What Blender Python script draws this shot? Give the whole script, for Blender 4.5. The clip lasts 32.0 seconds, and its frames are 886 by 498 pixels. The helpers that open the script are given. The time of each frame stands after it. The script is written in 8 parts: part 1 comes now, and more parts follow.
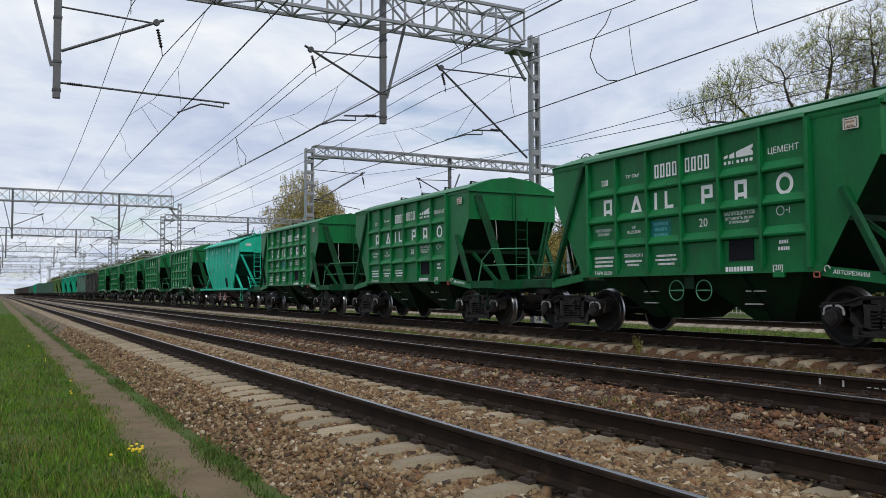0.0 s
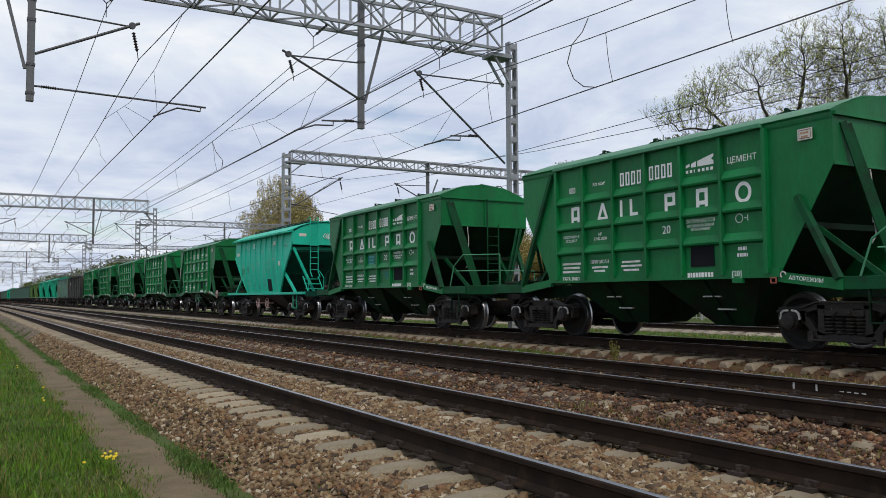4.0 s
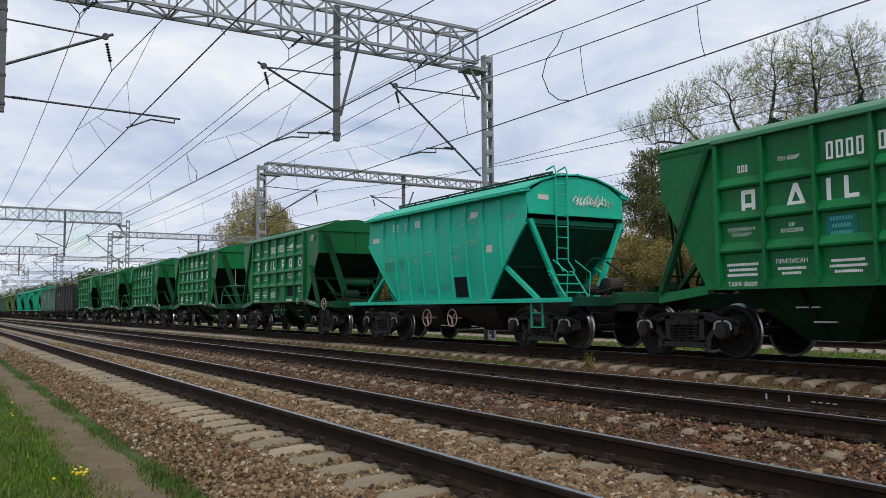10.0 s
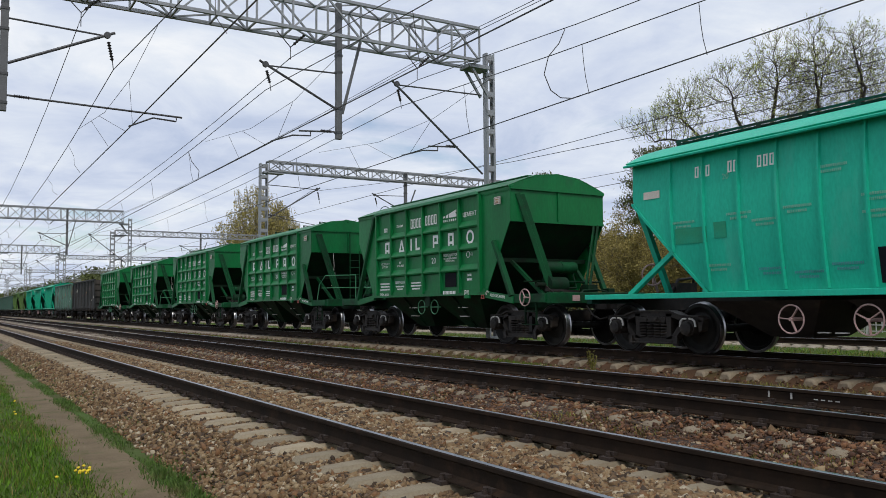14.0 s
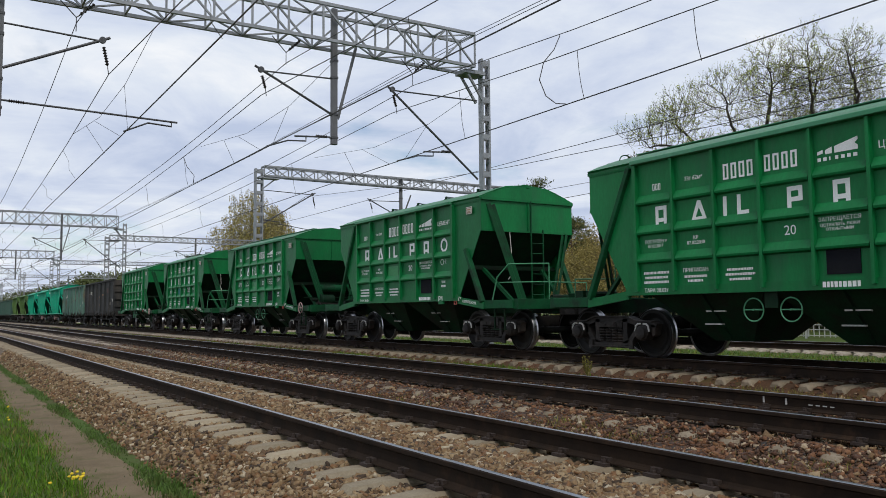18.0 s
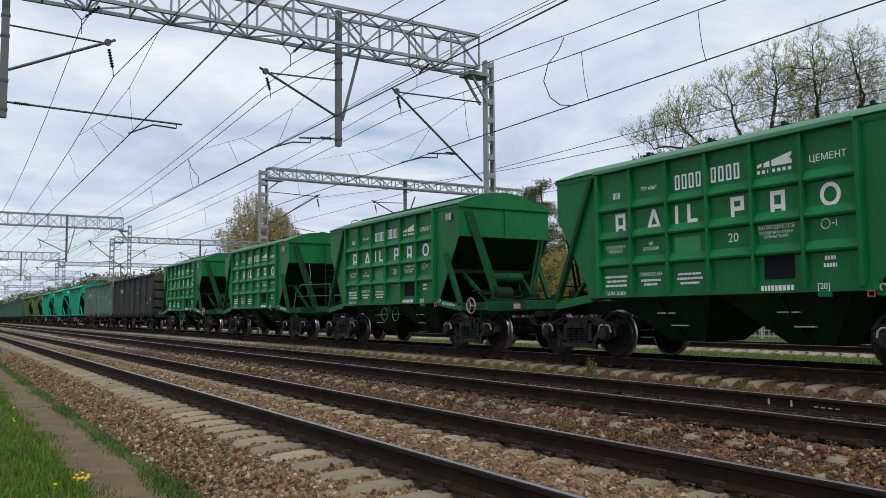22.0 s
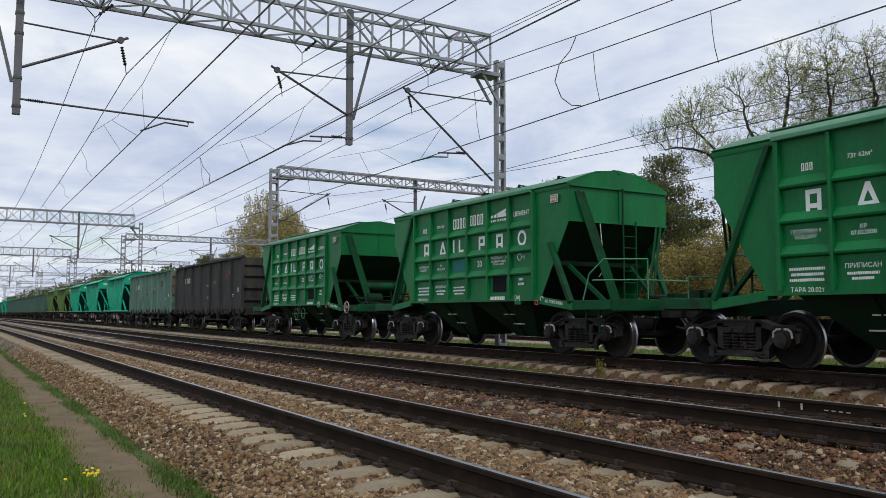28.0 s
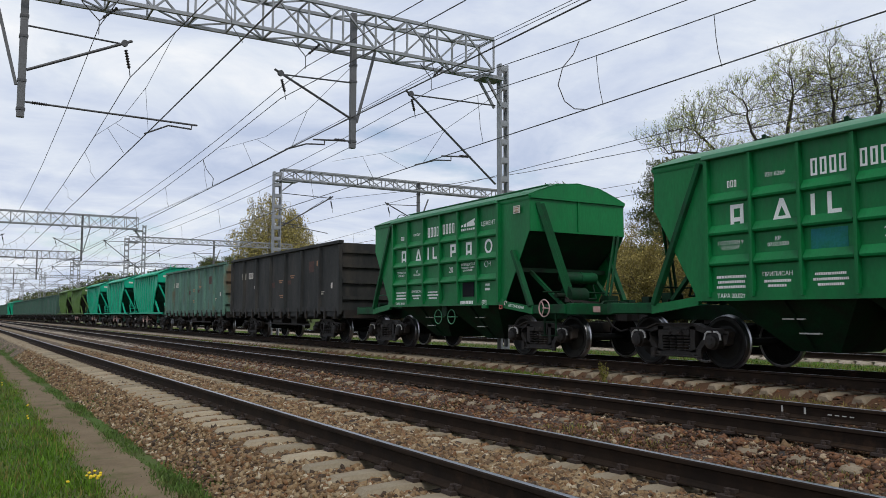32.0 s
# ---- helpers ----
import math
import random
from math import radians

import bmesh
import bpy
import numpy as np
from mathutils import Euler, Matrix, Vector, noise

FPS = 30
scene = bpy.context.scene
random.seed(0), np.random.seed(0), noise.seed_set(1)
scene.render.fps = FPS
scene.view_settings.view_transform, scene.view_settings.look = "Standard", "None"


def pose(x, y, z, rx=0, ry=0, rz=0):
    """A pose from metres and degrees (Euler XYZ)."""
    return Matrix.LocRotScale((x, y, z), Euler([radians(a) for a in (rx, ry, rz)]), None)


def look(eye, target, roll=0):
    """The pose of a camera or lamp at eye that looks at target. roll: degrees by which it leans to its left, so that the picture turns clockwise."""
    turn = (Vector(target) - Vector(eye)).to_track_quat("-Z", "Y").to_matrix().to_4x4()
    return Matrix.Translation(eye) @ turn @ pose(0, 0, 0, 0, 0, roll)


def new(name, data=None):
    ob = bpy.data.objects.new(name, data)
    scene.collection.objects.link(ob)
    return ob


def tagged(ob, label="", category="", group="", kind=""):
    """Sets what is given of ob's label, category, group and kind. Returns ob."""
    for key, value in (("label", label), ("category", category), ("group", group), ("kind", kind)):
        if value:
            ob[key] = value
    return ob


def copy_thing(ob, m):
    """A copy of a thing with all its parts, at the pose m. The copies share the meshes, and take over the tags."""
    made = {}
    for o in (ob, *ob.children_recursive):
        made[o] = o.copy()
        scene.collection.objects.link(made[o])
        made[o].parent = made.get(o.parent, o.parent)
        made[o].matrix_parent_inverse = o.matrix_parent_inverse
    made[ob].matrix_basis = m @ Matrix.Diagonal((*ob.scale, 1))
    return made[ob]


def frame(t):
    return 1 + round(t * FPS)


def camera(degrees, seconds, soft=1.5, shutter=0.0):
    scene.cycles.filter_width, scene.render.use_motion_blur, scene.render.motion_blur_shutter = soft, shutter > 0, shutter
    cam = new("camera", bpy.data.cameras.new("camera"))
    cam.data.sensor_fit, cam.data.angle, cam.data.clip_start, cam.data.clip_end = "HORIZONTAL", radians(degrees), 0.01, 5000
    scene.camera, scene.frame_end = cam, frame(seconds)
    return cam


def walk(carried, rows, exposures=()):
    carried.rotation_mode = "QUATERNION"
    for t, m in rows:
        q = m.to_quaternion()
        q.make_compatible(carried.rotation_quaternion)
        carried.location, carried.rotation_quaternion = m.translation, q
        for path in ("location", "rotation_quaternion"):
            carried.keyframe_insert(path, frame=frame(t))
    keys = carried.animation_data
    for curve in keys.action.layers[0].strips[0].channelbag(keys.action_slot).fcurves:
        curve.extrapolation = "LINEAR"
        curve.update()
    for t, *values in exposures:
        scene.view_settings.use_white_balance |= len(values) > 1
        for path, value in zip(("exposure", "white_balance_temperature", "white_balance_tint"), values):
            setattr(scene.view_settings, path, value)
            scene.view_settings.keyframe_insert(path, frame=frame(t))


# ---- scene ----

# ---- camera and walk: a hand-held camera that stands at one spot beside the line ----
EYE_HEIGHT = 1.06
cam = camera(56.57, 32.0, soft=0.6, shutter=0.0)
# seconds, turn to the right of the track's line, tilt up, lean (degrees)
TURNS = [
    (0.0, 28.56, 2.93, -0.29), (0.5, 28.95, 2.87, -0.28), (1.0, 29.19, 2.76, -0.27), (1.5, 29.30, 2.76, -0.27),
    (2.0, 29.41, 2.86, -0.32), (2.5, 29.60, 2.94, -0.30), (3.0, 29.72, 3.05, -0.32), (3.5, 29.91, 3.19, -0.32),
    (5.5, 30.66, 3.54, -0.40), (6.0, 30.86, 3.66, -0.49), (6.5, 30.93, 3.70, -0.51), (7.0, 30.76, 3.78, -0.50),
    (7.5, 30.71, 3.88, -0.44), (8.0, 30.71, 3.94, -0.44), (8.5, 30.71, 3.91, -0.44), (9.0, 30.98, 3.94, -0.43),
    (9.5, 31.51, 4.01, -0.43), (10.0, 31.79, 4.13, -0.45), (10.5, 31.87, 4.31, -0.54), (11.0, 31.82, 4.31, -0.56),
    (11.5, 31.82, 4.37, -0.55), (12.0, 31.75, 4.39, -0.64), (12.5, 31.67, 4.28, -0.62), (13.0, 31.67, 4.19, -0.59),
    (13.5, 31.62, 4.07, -0.54), (14.0, 31.65, 4.00, -0.52), (14.5, 31.93, 3.85, -0.49), (16.5, 32.31, 3.97, -0.47),
    (17.0, 32.14, 4.14, -0.45), (17.5, 32.00, 4.24, -0.44), (18.0, 31.98, 4.37, -0.50), (18.5, 31.93, 4.40, -0.52),
    (19.0, 31.87, 4.45, -0.51), (19.5, 31.78, 4.54, -0.48), (20.0, 31.81, 4.55, -0.52), (20.5, 31.82, 4.54, -0.49),
    (21.0, 31.80, 4.52, -0.51), (21.5, 31.77, 4.49, -0.48), (22.0, 31.68, 4.48, -0.49), (22.5, 31.61, 4.48, -0.45),
    (23.0, 31.52, 4.49, -0.41), (23.5, 31.42, 4.53, -0.33), (24.0, 31.41, 4.62, -0.28), (24.5, 31.32, 4.69, -0.27),
    (25.0, 31.30, 4.66, -0.19), (25.5, 31.26, 4.64, -0.17), (27.5, 31.03, 4.47, -0.04), (28.0, 31.00, 4.45, 0.02),
    (28.5, 31.05, 4.42, 0.06), (29.0, 30.99, 4.37, 0.07), (29.5, 30.97, 4.40, 0.10), (30.0, 31.03, 4.46, 0.14),
    (30.5, 31.06, 4.48, 0.14), (31.0, 31.06, 4.60, 0.16), (31.5, 30.91, 4.66, 0.16), (32.0, 30.80, 4.68, 0.16),
]


def held(turn, tilt, lean):
    return pose(0, 0, EYE_HEIGHT, 90 + tilt, 0, -turn) @ pose(0, 0, 0, 0, 0, lean)


walk(cam, [(t, held(a, b, c)) for t, a, b, c in TURNS])

# ---- world, sun, exposure ----
SUN_UP, SUN_TURN = 48.0, 200.0


def make_world():
    w = bpy.data.worlds.new("overcast_sky")
    scene.world = w
    w.use_nodes = True
    nt = w.node_tree
    nt.nodes.clear()
    N, L = nt.nodes.new, nt.links.new
    out = N("ShaderNodeOutputWorld")
    sky = N("ShaderNodeTexSky")
    sky.sky_type, sky.sun_disc = "NISHITA", False
    sky.sun_elevation, sky.sun_rotation = radians(SUN_UP), radians(SUN_TURN)
    blue = N("ShaderNodeBackground")
    blue.inputs[1].default_value = 0.11
    L(sky.outputs[0], blue.inputs[0])
    # a cloud sheet: the direction carried up to a flat layer
    co = N("ShaderNodeTexCoord")
    sep = N("ShaderNodeSeparateXYZ")
    L(co.outputs["Generated"], sep.inputs[0])
    up = N("ShaderNodeMath"); up.operation = "MAXIMUM"; up.inputs[1].default_value = 0.0
    L(sep.outputs[2], up.inputs[0])
    add = N("ShaderNodeMath"); add.operation = "ADD"; add.inputs[1].default_value = 0.14
    L(up.outputs[0], add.inputs[0])
    flat = []
    for i in (0, 1):
        d = N("ShaderNodeMath"); d.operation = "DIVIDE"
        L(sep.outputs[i], d.inputs[0]); L(add.outputs[0], d.inputs[1])
        flat.append(d)
    comb = N("ShaderNodeCombineXYZ")
    L(flat[0].outputs[0], comb.inputs[0]); L(flat[1].outputs[0], comb.inputs[1])
    comb.inputs[2].default_value = 7.3

    def noise_tex(scale, detail, rough, dist):
        n = N("ShaderNodeTexNoise")
        n.inputs["Scale"].default_value, n.inputs["Detail"].default_value = scale, detail
        n.inputs["Roughness"].default_value, n.inputs["Distortion"].default_value = rough, dist
        L(comb.outputs[0], n.inputs["Vector"])
        return n

    def ramp(src, stops):
        r = N("ShaderNodeValToRGB")
        while len(r.color_ramp.elements) < len(stops):
            r.color_ramp.elements.new(0.5)
        for e, (p, c) in zip(r.color_ramp.elements, stops):
            e.position, e.color = p, (*c, 1)
        L(src, r.inputs[0])
        return r

    big = noise_tex(0.75, 7, 0.56, 0.35)
    fine = noise_tex(1.9, 8, 0.6, 0.5)
    shade = N("ShaderNodeMix"); shade.data_type = "FLOAT"
    shade.inputs[0].default_value = 0.55
    L(big.outputs[0], shade.inputs[2]); L(fine.outputs[0], shade.inputs[3])
    colour = ramp(shade.outputs[0], [(0.37, (0.52, 0.60, 0.78)), (0.46, (0.64, 0.71, 0.86)), (0.545, (0.76, 0.82, 0.92)), (0.65, (0.95, 0.97, 1.0))])
    cloud = N("ShaderNodeBackground")
    cloud.inputs[1].default_value = 0.98
    L(colour.outputs[0], cloud.inputs[0])
    gaps = noise_tex(1.15, 6, 0.55, 0.3)
    cover = ramp(gaps.outputs[0], [(0.29, (0.2, 0.2, 0.2)), (0.40, (1, 1, 1))])
    mix = N("ShaderNodeMixShader")
    L(cover.outputs[0], mix.inputs[0]); L(blue.outputs[0], mix.inputs[1]); L(cloud.outputs[0], mix.inputs[2])
    L(mix.outputs[0], out.inputs[0])


make_world()
sun_data = bpy.data.lights.new("sun", "SUN")
sun_data.energy, sun_data.angle, sun_data.color = 1.3, radians(12), (1.0, 0.95, 0.87)
sun = new("sun", sun_data)
az = radians(SUN_TURN)
sun_from = Vector((math.sin(az) * math.cos(radians(SUN_UP)), math.cos(az) * math.cos(radians(SUN_UP)), math.sin(radians(SUN_UP))))
sun.matrix_world = look(sun_from * 100, (0, 0, 0))
scene.view_settings.exposure = 0.0


# ---- materials ----
def material(name, colour, rough=0.7, metal=0.0, other=None, scale=4.0, amount=0.5, grain=40.0, bump=0.15, dirt=None, dirt_scale=1.2,
             dirt_low=0.5, dirt_high=0.7, gloss=0.5, island=0.0, per_object=0.0, stretch=(1, 1, 1), bump_far=0.01):
    """A surface with a broad mottling towards other, a fine grain in relief, and dirt in patches."""
    m = bpy.data.materials.new(name)
    m.use_nodes = True
    nt = m.node_tree
    N, L = nt.nodes.new, nt.links.new
    bsdf = nt.nodes["Principled BSDF"]
    bsdf.inputs["Roughness"].default_value, bsdf.inputs["Metallic"].default_value = rough, metal
    bsdf.inputs["Specular IOR Level"].default_value = gloss
    co = N("ShaderNodeTexCoord")
    mp = N("ShaderNodeMapping")
    mp.inputs["Scale"].default_value = stretch
    L(co.outputs["Object"], mp.inputs[0])

    def noise_tex(s, detail=5):
        n = N("ShaderNodeTexNoise")
        n.inputs["Scale"].default_value, n.inputs["Detail"].default_value, n.inputs["Roughness"].default_value = s, detail, 0.6
        L(mp.outputs[0], n.inputs["Vector"])
        return n

    def mixed(fac, a, b):
        x = N("ShaderNodeMix"); x.data_type = "RGBA"
        if isinstance(fac, float):
            x.inputs[0].default_value = fac
        else:
            L(fac, x.inputs[0])
        for sock, v in ((x.inputs[6], a), (x.inputs[7], b)):
            if isinstance(v, tuple):
                sock.default_value = (*v, 1)
            else:
                L(v, sock)
        return x.outputs[2]

    def spread(src, lo, hi, top=1.0):
        r = N("ShaderNodeMapRange")
        r.inputs[1].default_value, r.inputs[2].default_value, r.inputs[4].default_value = lo, hi, top
        L(src, r.inputs[0])
        return r.outputs[0]

    other = other or tuple(c * 0.65 for c in colour)
    col = mixed(spread(noise_tex(scale).outputs[0], 0.35, 0.68, amount), colour, other)
    g = noise_tex(grain, 3)
    col = mixed(spread(g.outputs[0], 0.3, 0.75, 0.35), col, tuple(c * 0.55 for c in other))
    if dirt:
        col = mixed(spread(noise_tex(dirt_scale, 8).outputs[0], dirt_low, dirt_high, 0.85), col, dirt)
    if island or per_object:
        src = N("ShaderNodeNewGeometry").outputs["Random Per Island"] if island else N("ShaderNodeObjectInfo").outputs["Random"]
        v = N("ShaderNodeMapRange")
        a = island or per_object
        v.inputs[3].default_value, v.inputs[4].default_value = 1 - a, 1 + a
        L(src, v.inputs[0])
        hs = N("ShaderNodeHueSaturation")
        L(v.outputs[0], hs.inputs["Value"]); L(col, hs.inputs["Color"])
        col = hs.outputs[0]
    L(col, bsdf.inputs["Base Color"])
    rg = N("ShaderNodeMapRange")
    rg.inputs[3].default_value, rg.inputs[4].default_value = max(rough - 0.12, 0.05), min(rough + 0.14, 1)
    L(g.outputs[0], rg.inputs[0]); L(rg.outputs[0], bsdf.inputs["Roughness"])
    if bump:
        b = N("ShaderNodeBump")
        b.inputs["Strength"].default_value, b.inputs["Distance"].default_value = bump, bump_far
        L(g.outputs[0], b.inputs["Height"]); L(b.outputs[0], bsdf.inputs["Normal"])
    return m


def stones_material(name, stops, value=1.0):
    """Crushed stone: each stone takes a colour of its own out of the quarry's range."""
    m = bpy.data.materials.new(name)
    m.use_nodes = True
    nt = m.node_tree
    N, L = nt.nodes.new, nt.links.new
    bsdf = nt.nodes["Principled BSDF"]
    bsdf.inputs["Roughness"].default_value = 0.85
    geo = N("ShaderNodeNewGeometry")
    r = N("ShaderNodeValToRGB")
    r.color_ramp.interpolation = "CONSTANT"
    while len(r.color_ramp.elements) < len(stops):
        r.color_ramp.elements.new(0.5)
    for e, (p, c) in zip(r.color_ramp.elements, stops):
        e.position, e.color = p, (*(x * value for x in c), 1)
    L(geo.outputs["Random Per Island"], r.inputs[0])
    co = N("ShaderNodeTexCoord")
    n = N("ShaderNodeTexNoise"); n.inputs["Scale"].default_value = 60; n.inputs["Detail"].default_value = 4
    L(co.outputs["Object"], n.inputs["Vector"])
    x = N("ShaderNodeMix"); x.data_type = "RGBA"; x.blend_type = "MULTIPLY"; x.inputs[0].default_value = 0.55
    L(r.outputs[0], x.inputs[6]); L(n.outputs[0], x.inputs[7])
    L(x.outputs[2], bsdf.inputs["Base Color"])
    b = N("ShaderNodeBump"); b.inputs["Strength"].default_value = 0.3; b.inputs["Distance"].default_value = 0.01
    L(n.outputs[0], b.inputs["Height"]); L(b.outputs[0], bsdf.inputs["Normal"])
    return m


def gravel_material(name, stops, cell=22.0):
    """A bed of crushed stone too far off or too deep to show single stones: cells of stone colours with dark gaps."""
    m = bpy.data.materials.new(name)
    m.use_nodes = True
    nt = m.node_tree
    N, L = nt.nodes.new, nt.links.new
    bsdf = nt.nodes["Principled BSDF"]
    bsdf.inputs["Roughness"].default_value = 0.9
    co = N("ShaderNodeTexCoord")
    v = N("ShaderNodeTexVoronoi"); v.inputs["Scale"].default_value = cell
    L(co.outputs["Object"], v.inputs["Vector"])
    sep = N("ShaderNodeSeparateColor")
    L(v.outputs["Color"], sep.inputs[0])
    r = N("ShaderNodeValToRGB")
    while len(r.color_ramp.elements) < len(stops):
        r.color_ramp.elements.new(0.5)
    for e, (p, c) in zip(r.color_ramp.elements, stops):
        e.position, e.color = p, (*(0.72 * x for x in c), 1)
    L(sep.outputs[0], r.inputs[0])
    gap = N("ShaderNodeMapRange"); gap.inputs[1].default_value, gap.inputs[2].default_value = 0.35, 0.75
    L(v.outputs["Distance"], gap.inputs[0])
    x = N("ShaderNodeMix"); x.data_type = "RGBA"
    x.inputs[7].default_value = (0.03, 0.024, 0.02, 1)
    L(gap.outputs[0], x.inputs[0]); L(r.outputs[0], x.inputs[6])
    n = N("ShaderNodeTexNoise"); n.inputs["Scale"].default_value = 0.7; n.inputs["Detail"].default_value = 6
    L(co.outputs["Object"], n.inputs["Vector"])
    y = N("ShaderNodeMix"); y.data_type = "RGBA"; y.blend_type = "MULTIPLY"; y.inputs[0].default_value = 0.5
    L(x.outputs[2], y.inputs[6]); L(n.outputs[0], y.inputs[7])
    L(y.outputs[2], bsdf.inputs["Base Color"])
    b = N("ShaderNodeBump"); b.inputs["Strength"].default_value = 0.8; b.inputs["Distance"].default_value = 0.03; b.invert = True
    L(v.outputs["Distance"], b.inputs["Height"]); L(b.outputs[0], bsdf.inputs["Normal"])
    return m


